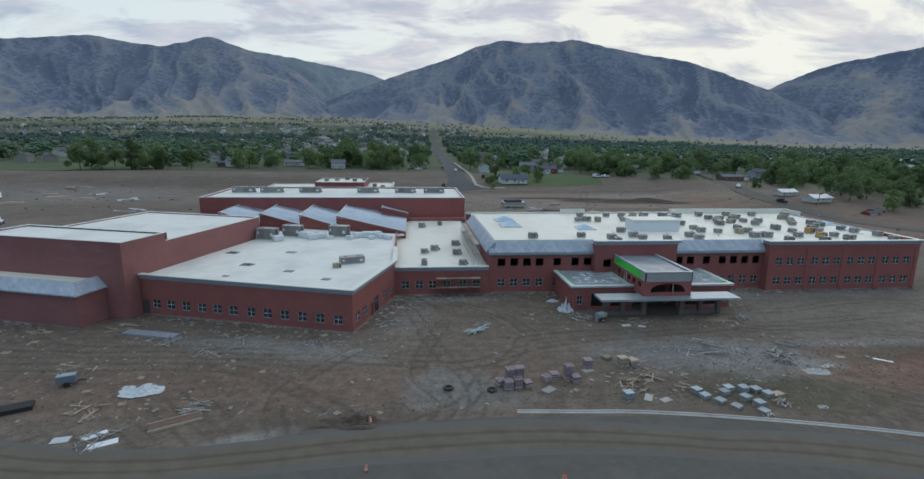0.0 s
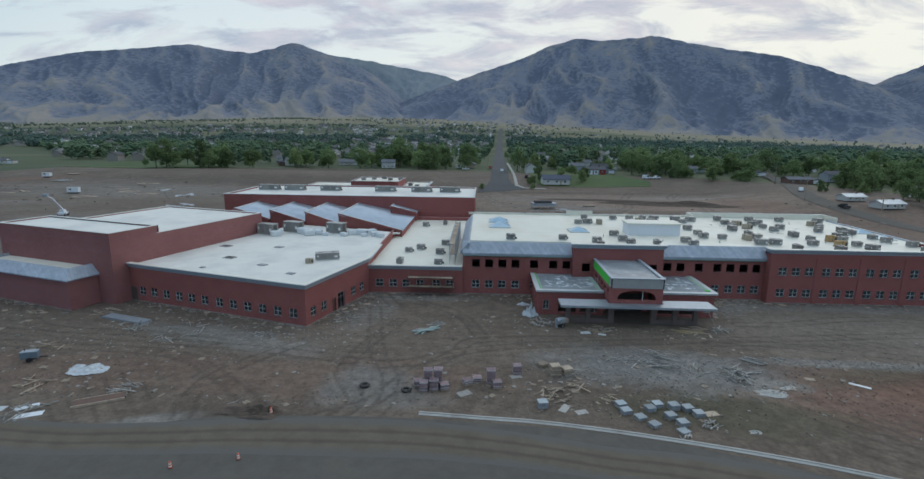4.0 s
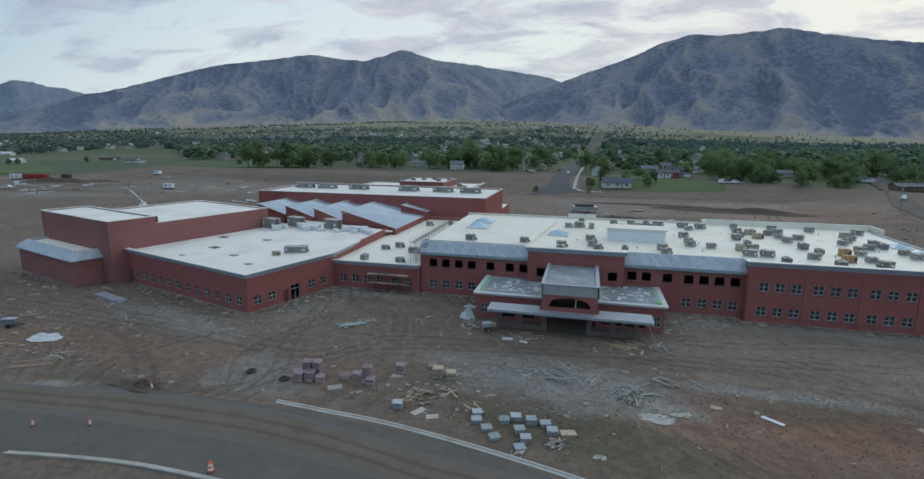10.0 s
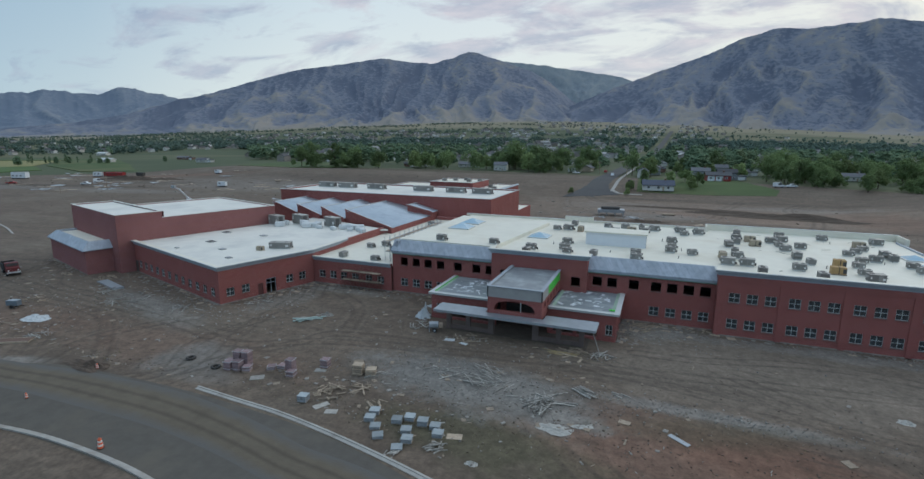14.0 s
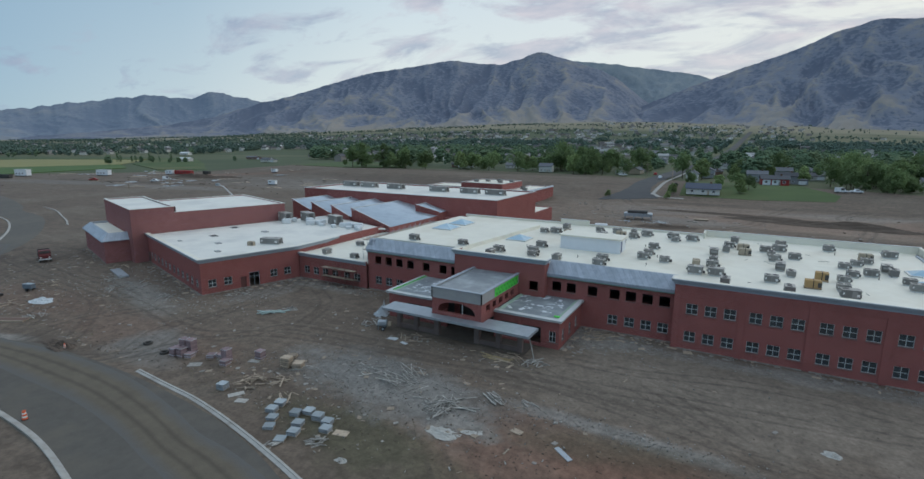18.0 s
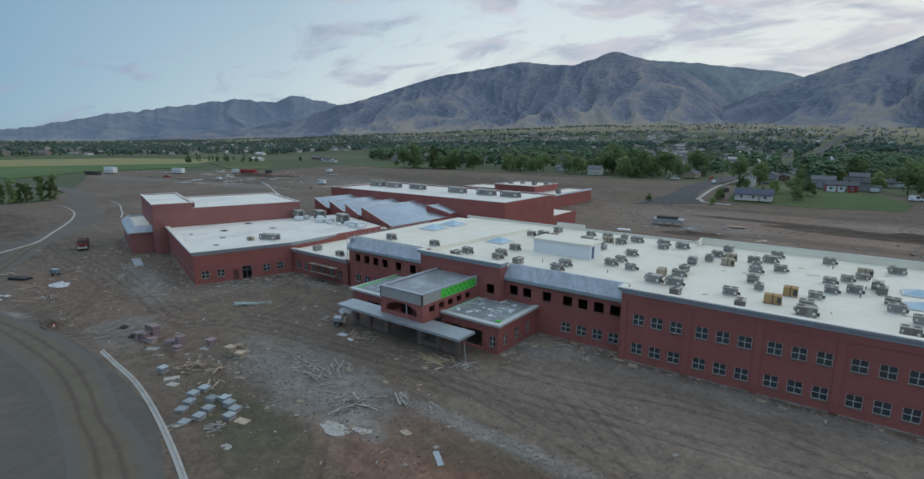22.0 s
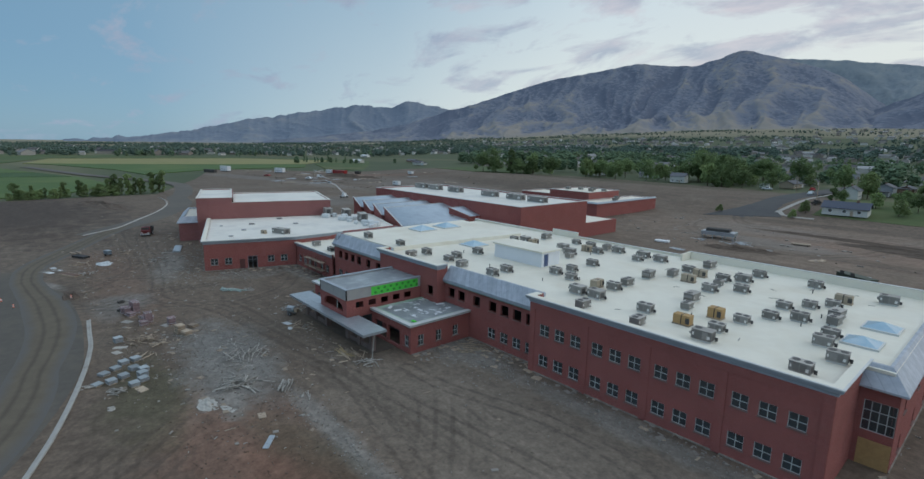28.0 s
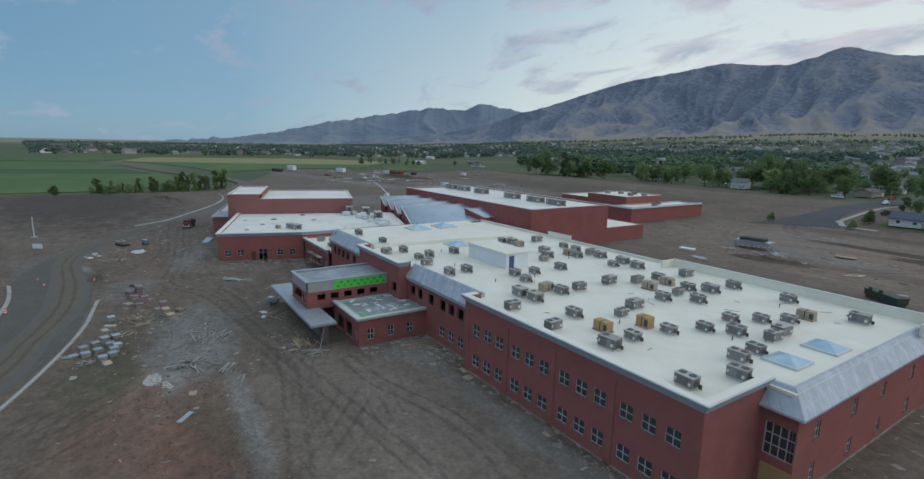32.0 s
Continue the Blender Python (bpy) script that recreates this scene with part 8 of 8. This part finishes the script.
def house(lx, ly, h, pitch, siding, label, garage=True, roof=None):
    ob = thing("house", pose(0, 0, -50), label, "house", "houses of the town")
    bm = bmesh.new()
    r = ly / 2 * pitch
    vs = [bm.verts.new(q) for x in (-lx / 2, lx / 2) for q in ((x, -ly / 2, 0), (x, ly / 2, 0), (x, ly / 2, h), (x, 0, h + r), (x, -ly / 2, h))]
    for f in ((4, 3, 2, 1, 0), (5, 6, 7, 8, 9), (0, 5, 9, 4), (6, 1, 2, 7)):
        bm.faces.new([vs[i] for i in f])
    part("wall", bm, siding, ob)
    for s in (-1, 1):
        bm = bmesh.new()
        o = 0.6
        pts = [(x, s * (ly / 2 + o), h - o * pitch) for x in (-lx / 2 - o, lx / 2 + o)] + [(x, 0, h + r) for x in (lx / 2 + o, -lx / 2 - o)]
        low = [bm.verts.new(q) for q in pts]
        top = [bm.verts.new((a, b, c + 0.25)) for a, b, c in pts]
        bm.faces.new(top)
        bm.faces.new(low[::-1])
        for k in range(4):
            bm.faces.new((low[k], low[(k + 1) % 4], top[(k + 1) % 4], top[k]))
        part("roof", bm, roof or SHINGLE, ob)
    part("chimney", box_bm(lx * 0.2, lx * 0.2 + 0.9, -0.45, 0.45, h, h + r + 1.0), SIDINGS[2], ob)
    for s in (-1, 1):
        for k in range(3):
            x = -lx * 0.32 + lx * 0.32 * k
            w = part("window", box_bm(x - 0.7, x + 0.7, s * ly / 2 - 0.05, s * ly / 2 + 0.05, 1.1, 2.4), WHITE, ob)
            part("pane", box_bm(x - 0.58, x + 0.58, s * ly / 2 - 0.07, s * ly / 2 + 0.07, 1.22, 2.28), DARK, w)
    part("door", box_bm(lx * 0.16 - 0.5, lx * 0.16 + 0.5, -ly / 2 - 0.06, -ly / 2 + 0.05, 0, 2.1), WOOD, ob)
    if garage:
        bmw = box_bm(lx / 2, lx / 2 + 6.5, -ly / 2 + 1, ly / 2 - 1, 0, 2.9)
        part("garage", bmw, siding, ob)
        part("garage_roof", box_bm(lx / 2 - 0.2, lx / 2 + 7, -ly / 2 + 0.6, ly / 2 - 0.6, 2.9, 3.3), roof or SHINGLE, ob)
        part("garage_door", box_bm(lx / 2 + 1, lx / 2 + 5.6, -ly / 2 + 0.92, -ly / 2 + 1.01, 0, 2.4), WHITE, ob)
    return ob


HOUSES = [house(15, 9, 3.2, 0.5, SIDINGS[0], "white-sided house with a dark shingle roof"), house(17, 10, 3.4, 0.45, SIDINGS[1], "tan-sided house with a dark shingle roof"),
          house(13, 9, 5.6, 0.5, SIDINGS[3], "two-storey grey house with a dark roof"), house(18, 9, 3.0, 0.35, SIDINGS[2], "low brown-brick house with a grey roof"), house(12, 8, 5.4, 0.6, SIDINGS[0], "two-storey white house with a steep roof", False)]
BLUE = house(15, 10, 3.0, 0.42, SIDINGS[0], "low white house with a dark blue-grey roof", False, mat("blue_grey_shingles", (0.085, 0.10, 0.14), (0.07, 0.082, 0.115), 1.5, 0.85))
BARN = house(15, 9, 2.8, 0.4, SIDINGS[0], "long white barn with a pale metal roof", False, EDGE)
REDBARN = house(13, 8, 3.4, 0.4, RED, "small red barn with white doors", False)
part("barn_door", box_bm(-5.9, -2.1, -4.06, -3.99, 0.1, 2.9), WHITE, REDBARN)
part("barn_door", box_bm(-1.5, 2.3, -4.06, -3.99, 0.1, 2.9), WHITE, REDBARN)
spots = [(34, 301, 4, 7), (66, 347, 5, 6), (72, 360, 2, 2), (24.4, 353.6, -88, 4), (30.8, 393.6, -90, 2), (176, 310, 5, 3), (203, 322, 10, 2), (142.0, 384.8, 4, 0), (74.0, 424.0, 5, 4), (35.6, 525.6, -88, 0), (-157, 402, 40, 4), (-486.8, 460.8, 10, 3), (-395.6, 404.0, 5, 0), (58.0, 369.6, 0, 2), (83.6, 401.6, 20, 0), (-17.2, 405.6, 88, 1), (-18.8, 449.6, 90, 0), (-78.0, 385.6, 5, 4), (-118.0, 417.6, 12, 0), (-58.0, 433.6, -10, 2), (-162.0, 405.6, 30, 3), (-191.6, 473.6, 20, 0), (34.0, 433.6, -88, 3), (170.0, 353.6, 15, 0), (202.0, 305.6, 40, 1), (190.0, 241.6, 60, 0), (50.0, 481.6, 10, 1), (98.0, 473.6, -15, 0), (138.0, 449.6, 30, 2), (186.0, 449.6, -10, 3), (234.0, 401.6, 25, 0), (-46.0, 513.6, 5, 0), (-102.0, 529.6, -20, 1), (-150.0, 553.6, 10, 2), (30.8, 529.6, -90, 0), (242.0, 337.6, 10, 1), (274.0, 385.6, -30, 0), (-238.0, 521.6, 15, 3), (-290.0, 449.6, 25, 1), (82.0, 545.6, 10, 4), (154.0, 561.6, -20, 0), (226.0, 529.6, 15, 1), (-22.0, 577.6, 85, 2), (34.0, 609.6, -85, 0), (306.0, 481.6, 5, 2), (-334.0, 553.6, 10, 0)]
for x, y, turn, kind in spots:
    src = REDBARN if kind == 6 else BLUE if kind == 7 else HOUSES[kind]
    copy_thing(src, pose(x, y, ground_z(x, y) + 0.5, 0, 0, turn) @ Matrix.Scale(1.0 if kind > 5 else 0.8, 4))
for x, y, turn, k in ((151, 228, 8, 0.62), (155, 213, 12, 0.7), (-560, 420, 20, 1), (-740, 540, 15, 1)):
    copy_thing(BARN, pose(x, y, ground_z(x, y) + 0.5, 0, 0, turn) @ Matrix.Scale(k, 4))
for x, y in ((160, 190), (166, 194)):
    copy_thing(REDBARN, pose(x, y, ground_z(x, y) + 0.5, 0, 0, 10) @ Matrix.Scale(0.45, 4))
for ob in (*HOUSES, BARN, REDBARN, BLUE):
    for o in (*ob.children_recursive, ob):
        bpy.data.objects.remove(o)
# roofs farther off
vs, fs, vs2, fs2 = [], [], [], []
clear = set()          # plots kept free of trees before and around the houses
for k in range(900):
    pick = dice.random()
    if pick < 0.24:
        az, r = dice.uniform(13, 44), dice.uniform(1250, 1750)
    elif pick < 0.50:
        az, r = dice.uniform(-6, 14), dice.uniform(640, 2250)
    elif pick < 0.70:
        az, r = dice.uniform(-52, -6), 440 + 1300 * dice.random() ** 1.5
    elif pick < 0.84:
        az, r = dice.uniform(8, 44), 500 + 700 * dice.random() ** 1.2
    else:
        az, r = dice.uniform(44, 96), 960 + 900 * dice.random() ** 1.6
    x, y = -math.sin(radians(az)) * r, 60 + math.cos(radians(az)) * r
    if abs(x - (y - 300) * 0.036) < 18:
        continue
    z, t, l, w, h = ground_z(x, y), dice.uniform(0, math.pi), dice.uniform(4.0, 6.8), dice.uniform(3.0, 4.2), dice.uniform(2.6, 4.8)
    if az > 74 and k % 3 == 0:
        l, w, h = dice.uniform(8, 20), dice.uniform(5, 9), dice.uniform(3.5, 5)
    if r < 1100 and az < 44:
        l, w, h = l * 1.25, w * 1.2, h * 1.15
    for near in range(0, 140 if r < 1100 else 75, 14):
        clear.add((round((x + near * math.sin(radians(az))) / 14), round((y - near * math.cos(radians(az))) / 14)))
    c, d = math.cos(t), math.sin(t)
    P = lambda u, v, q: (x + u * c - v * d, y + u * d + v * c, z + q)
    b = len(vs)
    vs += [P(-l, -w, -1), P(l, -w, -1), P(l, w, -1), P(-l, w, -1), P(-l, -w, h), P(l, -w, h), P(l, w, h), P(-l, w, h), P(-l, 0, h + w * 0.5), P(l, 0, h + w * 0.5)]
    fs += [(b, b + 1, b + 5, b + 4), (b + 1, b + 2, b + 6, b + 9, b + 5), (b + 2, b + 3, b + 7, b + 6), (b + 3, b, b + 4, b + 8, b + 7)]
    b = len(vs2)
    vs2 += [P(-l - 0.5, -w - 0.5, h - 0.1), P(l + 0.5, -w - 0.5, h - 0.1), P(l + 0.5, 0, h + 0.2 + w * 0.5), P(-l - 0.5, 0, h + 0.2 + w * 0.5), P(l + 0.5, w + 0.5, h - 0.1), P(-l - 0.5, w + 0.5, h - 0.1)]
    fs2 += [(b, b + 1, b + 2, b + 3), (b + 3, b + 2, b + 4, b + 5)]


def island_mat(name, stops, rough=0.8):
    """A colour of its own for each joined piece."""
    m = bpy.data.materials.new(name)
    m.use_nodes = True
    ns, ls = m.node_tree.nodes, m.node_tree.links
    geo, ramp = ns.new("ShaderNodeNewGeometry"), ns.new("ShaderNodeValToRGB")
    ramp.color_ramp.interpolation = "LINEAR"
    while len(ramp.color_ramp.elements) < len(stops):
        ramp.color_ramp.elements.new(0.5)
    for e, (p, c) in zip(ramp.color_ramp.elements, stops):
        e.position, e.color = p, (*c, 1)
    ls.new(geo.outputs["Random Per Island"], ramp.inputs[0])
    ls.new(ramp.outputs[0], ns["Principled BSDF"].inputs["Base Color"])
    ns["Principled BSDF"].inputs["Roughness"].default_value = rough
    ns["Principled BSDF"].inputs["Specular IOR Level"].default_value = 0.2
    return m


for name, v, f, material, label in (("far_house_walls", vs, fs, island_mat("far_house_wall", [(0.0, (0.68, 0.68, 0.66)), (0.3, (0.42, 0.4, 0.37)), (0.55, (0.24, 0.21, 0.18)), (0.8, (0.34, 0.33, 0.32)), (1.0, (0.74, 0.74, 0.72))]), "walls of many far houses in the valley"),
                                    ("far_house_roofs", vs2, fs2, island_mat("far_house_roof", [(0.0, (0.07, 0.07, 0.08)), (0.65, (0.125, 0.12, 0.12)), (0.9, (0.22, 0.22, 0.225)), (1.0, (0.5, 0.5, 0.5))]), "roofs of many far houses in the valley")):
    me = bpy.data.meshes.new(name)
    me.from_pydata(v, [], f)
    me.materials.append(material)
    tagged(new(name, me), label, "houses", kind="stuff")

# ---- trees ----
def crown_mesh(name, r, h, leaves, slim, material, seed, low=0.26):
    """Leaf clumps held in lobes round the limbs, with gaps between them."""
    rng = random.Random(seed)
    lobes = [(rng.gauss(0, r * 0.42 * slim), rng.gauss(0, r * 0.42 * slim), h * (low + (0.9 - low) * rng.random()), r * rng.uniform(0.34, 0.6)) for _ in range(14)]
    lobes.append((0, 0, h * 0.86, r * 0.42))
    vs, fs = [], []
    for _ in range(leaves):
        x, y, z, q = rng.choice(lobes)
        d = Vector((rng.gauss(0, 1), rng.gauss(0, 1), rng.gauss(0, 0.9))).normalized() * q * (0.55 + 0.5 * rng.random())
        c = Vector((x, y, z)) + d
        s = rng.uniform(0.25, 0.55)
        n = (d.normalized() + Vector((rng.gauss(0, 0.5), rng.gauss(0, 0.5), rng.gauss(0.3, 0.5)))).normalized()
        u = n.orthogonal().normalized()
        v = n.cross(u)
        a = rng.uniform(0, math.tau)
        b = len(vs)
        for k in range(4):
            t = a + math.tau * k / 4
            vs.append(tuple(c + u * math.cos(t) * s + v * math.sin(t) * s * 0.8 + n * (0.12 * s if k % 2 else -0.12 * s)))
        fs += [(b, b + 1, b + 2), (b, b + 2, b + 3)]
    me = bpy.data.meshes.new(name)
    me.from_pydata(vs, [], fs)
    me.materials.append(material)
    return me


def tree(r, h, slim, material, label, seed, leaves=1700, low=0.22):
    ob = thing("tree", pose(0, 0, -80), label, "tree", "trees of the valley")
    rng = random.Random(seed)
    bm = bmesh.new()

    def limb(p, q, r0, r1):
        d = (Vector(q) - Vector(p)).normalized()
        u = d.orthogonal().normalized()
        v = d.cross(u)
        rings = [[bm.verts.new(Vector(c) + (u * math.cos(math.tau * k / 7) + v * math.sin(math.tau * k / 7)) * rad) for k in range(7)] for c, rad in ((p, r0), (q, r1))]
        for k in range(7):
            bm.faces.new((rings[0][k], rings[0][(k + 1) % 7], rings[1][(k + 1) % 7], rings[1][k]))

    limb((0, 0, -0.2), (0.1, 0, h * 0.35), 0.035 * h * 0.6, 0.02 * h * 0.6)
    limb((0.1, 0, h * 0.35), (0, 0.1, h * 0.8), 0.02 * h * 0.6, 0.05)
    for k in range(6):
        a = rng.uniform(0, math.tau)
        limb((0.05, 0.05, h * rng.uniform(0.25, 0.55)), (math.cos(a) * r * 0.6 * slim, math.sin(a) * r * 0.6 * slim, h * rng.uniform(0.55, 0.8)), 0.1, 0.03)
    part("trunk", bm, BARK, ob)
    part("crown", crown_mesh("crown", r, h, leaves, slim, material, seed + 1, low), None, ob)
    return ob


TREES = [tree(4.6, 12, 1.0, LEAF, "broad leafy green tree in the valley", 1), tree(5.6, 14, 1.0, LEAF, "tall broad leafy green tree in the valley", 4), tree(3.6, 9, 1.0, LEAF2, "small yellow-green tree in a garden", 7, 1100), tree(2.6, 14, 0.75, LEAF, "slender upright green poplar by the fields", 10, 1300, 0.1), tree(4.2, 8, 1.15, LEAF, "low spreading green tree by the fields", 13, 1200, 0.08),
         tree(2.2, 13, 0.7, LEAF2, "slender light-green poplar by the fields", 17, 800, 0.08), tree(3.8, 7, 1.2, LEAF2, "loose olive-green shrub by the fields", 19, 700, 0.03)]
dice = random.Random(21)
places = []
for k in range(44):                                            # shrubs and poplars at the field's edge
    t = k / 43
    places.append((-223 - dice.uniform(0, 7) - 9 * t, 44 + 62 * t + dice.uniform(-3, 3), dice.choice((5, 3, 5, 6, 3, 6)), dice.uniform(0.42, 0.8) * (0.8 + 0.3 * t)))
places += [(-236, 104, 5, 1.0), (-234, 109, 5, 0.95), (-229, 92, 5, 0.9), (-224, 30, 4, 0.55)]
for k in range(12):                                            # row beyond the site
    places.append((-556 + 2 * k + dice.uniform(-5, 5), 338 + 5.5 * k + dice.uniform(-3, 3), dice.choice((3, 3, 2, 4)), dice.uniform(0.65, 1.1)))
places += [(-397, 391, 4, 1.2), (-467, 419, 2, 0.9), (-548, 325, 4, 1.3)]
for k in range(130):                                            # belt behind the site, beside the town road
    x = dice.uniform(-235, -6)
    if noise.noise(Vector((x * 0.055, 4.4, 0))) < -0.2:
        continue
    places.append((x, 374 + dice.random() ** 1.3 * 80 - max(0, -x - 150) * 0.35, dice.choice((0, 1, 1, 3, 0, 2, 4)), dice.uniform(0.8, 1.5)))
for k in range(105):                                            # gardens on its other side
    x, y = dice.uniform(20, 290), 315 + 170 * dice.random() ** 0.8
    if (22 < x < 96 and y < 362) or (x > 96 and y < 330 - max(0, x - 96) * 0.2) or abs(x - 160) < 14 and y < 330:
        continue
    places.append((x, y, dice.choice((0, 1, 0, 2, 4, 1, 2)), dice.uniform(0.7, 1.3)))
for k in range(230):
    x, y = dice.uniform(84, 330), 262 + 170 * dice.random()
    edge = float(np.interp(y, (120, 205, 236, 268, 300, 362, 480), (176, 138, 140, 152, 166, 186, 240)))
    if (x < 96 and y < 362) or y < 338 - max(0, x - 96) * 0.5 and x < edge + 9 or abs(x - edge) < 9:
        continue
    places.append((x, y, dice.choice((0, 1, 2, 0, 4, 3, 1)), dice.uniform(0.55, 1.1)))
for x, y, k, s in ((176, 232, 0, 0.8), (184, 218, 1, 0.7), (192, 204, 4, 0.9), (200, 226, 2, 0.9), (210, 212, 0, 0.8), (188, 246, 1, 0.8), (206, 252, 0, 0.9), (222, 236, 4, 1.1), (216, 198, 2, 0.8), (238, 222, 1, 0.8), (232, 250, 0, 0.9), (171, 250, 2, 0.7), (250, 206, 0, 0.8), (160, 262, 4, 0.6), (26, 312, 3, 0.6), (27, 326, 0, 0.6), (14.5, 352, 1, 1.25), (17, 372, 0, 1.2), (40, 320, 2, 0.7), (19, 301, 2, 0.45)):
    places.append((x, y, k, s))
for x, y, k, s in ((21, 296, 2, 0.55), (20, 284, 2, 0.4), (50, 306, 2, 0.7), (54, 318, 0, 0.6), (48, 330, 0, 0.7), (92, 352, 1, 1.0), (100, 346, 0, 0.95), (-8, 282, 2, 0.4), (110, 356, 1, 0.95), (112, 330, 4, 0.9), (172, 214, 0, 0.8), (178, 226, 1, 0.8), (180, 244, 0, 0.9), (184, 262, 1, 0.9), (196, 276, 4, 1.0), (130, 316, 0, 0.8), (176, 196, 2, 0.9), (196, 214, 0, 0.9), (206, 240, 1, 0.9), (190, 292, 4, 1.0)):
    places.append((x, y, k, s))
places.sort(key=lambda q: math.hypot(q[0] - 20, q[1] - 60) - (200 if q[0] < -215 else 0))
grown, beyond = 0, []
for x, y, k, s in places:
    if any(abs(x - a) < 11 and -14 < y - b < 9 for a, b, *_ in spots) or abs(x - 3) < 9 and y > 250:
        continue
    grown += 1
    if grown > 296:
        beyond.append((x, y, k, s))
        continue
    copy_thing(TREES[k], pose(x, y, ground_z(x, y) + 0.45, 0, 0, dice.uniform(0, 360)) @ Matrix.Diagonal((s, s, s * dice.uniform(0.85, 1.15), 1)))
for ob in TREES:
    for o in (*ob.children_recursive, ob):
        bpy.data.objects.remove(o)

# woods and gardens farther off
rng = np.random.default_rng(5)


def cover(az, r):
    """How thickly the valley is wooded at a bearing and distance."""
    r += 110 * noise.noise(Vector((az * 0.11, 1.7, 0)))
    if az > 44:
        return 0.0 if r < 880 else 1.0
    if az > 12:
        return 0.95 if r < 1250 else 0.06 if r < 1380 else 0.75 if r < 1750 else 0.05 if r < 1950 else 0.9 if r < 2200 else 0.02
    if az > -5:
        return 0.9 if r < 1300 else 0.4 if r < 1500 else 0.7 if r < 1900 else 0.25 if r < 2200 else 0.02
    return 0.95 if r < 1350 else 0.45 if r < 1550 else 0.04


woods = {"garden_woods": ([], []), "far_woods": ([], [])}
oct_v = np.array([(1, 0, 0), (0, 1, 0), (-1, 0, 0), (0, -1, 0), (0, 0, 1), (0, 0, -1)], float)
oct_f = np.array([(0, 1, 4), (1, 2, 4), (2, 3, 4), (3, 0, 4), (1, 0, 5), (2, 1, 5), (3, 2, 5), (0, 3, 5)])
count = {"garden_woods": 0, "far_woods": 0}


def grow(name, x, y, wide, tall, n):
    """One tree of the joined woods: n ragged clumps of foliage."""
    V, F = woods[name]
    z = ground_z(x, y)
    for j in range(n):
        up = rng.uniform(0.22, 0.88)
        girth = wide * (1.0 - abs(up - 0.45) ** 1.5 * 1.6)
        a = rng.uniform(0, 6.283)
        out = girth * 0.62 * math.sqrt(rng.random())
        c = np.array([x + out * math.cos(a), y + out * math.sin(a), z + up * tall])
        s = (0.26 if n > 30 else 0.3 if n > 20 else 0.46 if n > 6 else 0.56) * wide * rng.uniform(0.7, 1.25)
        F.append(oct_f + count[name])
        count[name] += 6
        V.append((oct_v * rng.uniform(0.6, 1.4, (6, 1)) + rng.uniform(-0.25, 0.25, (6, 3))) * np.array([s, s, s * 0.85]) + c)


for k in range(90000):
    if k % 3 == 0:
        az, r = rng.uniform(-60, 46), math.sqrt(rng.uniform(330 ** 2, 1300 ** 2))
    else:
        az, r = rng.uniform(-52, 97), 800 + 1750 * rng.random() ** 0.85
    x, y = -math.sin(radians(az)) * r, 60 + math.cos(radians(az)) * r
    if x < -235 and y < 380 + (-x - 235) * 0.5 and r < 880 or y < 455 and -300 < x < 20 or (x > 10 and y < 390 and r < 600) or (x > 60 and y < 330) or abs(x - (y - 300) * 0.036) < 14:
        continue
    clump = noise.fractal(Vector((x * 0.011, y * 0.011, 3.0)) if r < 1350 else Vector((az * 0.16, r * 0.011, 6.0)), 0.8, 2, 3)
    thick = min(1.0, max(0.0, 0.72 + 2.6 * clump)) if r < 1350 else 1.0 if clump > 0.04 else 0.02
    if rng.random() > cover(az, r) * thick or (round(x / 14), round(y / 14)) in clear or any(abs(x - a) < 12 and -26 < y - b < 8 for a, b, *_ in spots):
        continue
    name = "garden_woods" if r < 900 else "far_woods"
    big = max(0.5, min(1.6, rng.lognormal(0.0, 0.36) * (1 + 0.8 * clump))) * float(np.interp(r, (450, 800, 1300, 1700), (1.0, 0.8, 0.62, 0.5)))
    wide, tall = 4.2 * big * rng.uniform(0.8, 1.2), 9.0 * big * rng.uniform(0.8, 1.25)
    if rng.random() < 0.15:
        wide, tall = wide * 0.45, tall * 1.25
    grow(name, x, y, wide, tall, 38 if r < 560 else 24 if r < 800 else 9 if r < 1200 else 5)
for x, y, k, s in beyond:
    grow("garden_woods", x, y, (4.6, 5.4, 3.6, 2.4, 4.2, 2.2, 3.8)[k] * s, (12, 14, 9, 14, 8, 13, 7)[k] * s, 60)
# blue haze is put into these foliage colours, more of it in far_woods
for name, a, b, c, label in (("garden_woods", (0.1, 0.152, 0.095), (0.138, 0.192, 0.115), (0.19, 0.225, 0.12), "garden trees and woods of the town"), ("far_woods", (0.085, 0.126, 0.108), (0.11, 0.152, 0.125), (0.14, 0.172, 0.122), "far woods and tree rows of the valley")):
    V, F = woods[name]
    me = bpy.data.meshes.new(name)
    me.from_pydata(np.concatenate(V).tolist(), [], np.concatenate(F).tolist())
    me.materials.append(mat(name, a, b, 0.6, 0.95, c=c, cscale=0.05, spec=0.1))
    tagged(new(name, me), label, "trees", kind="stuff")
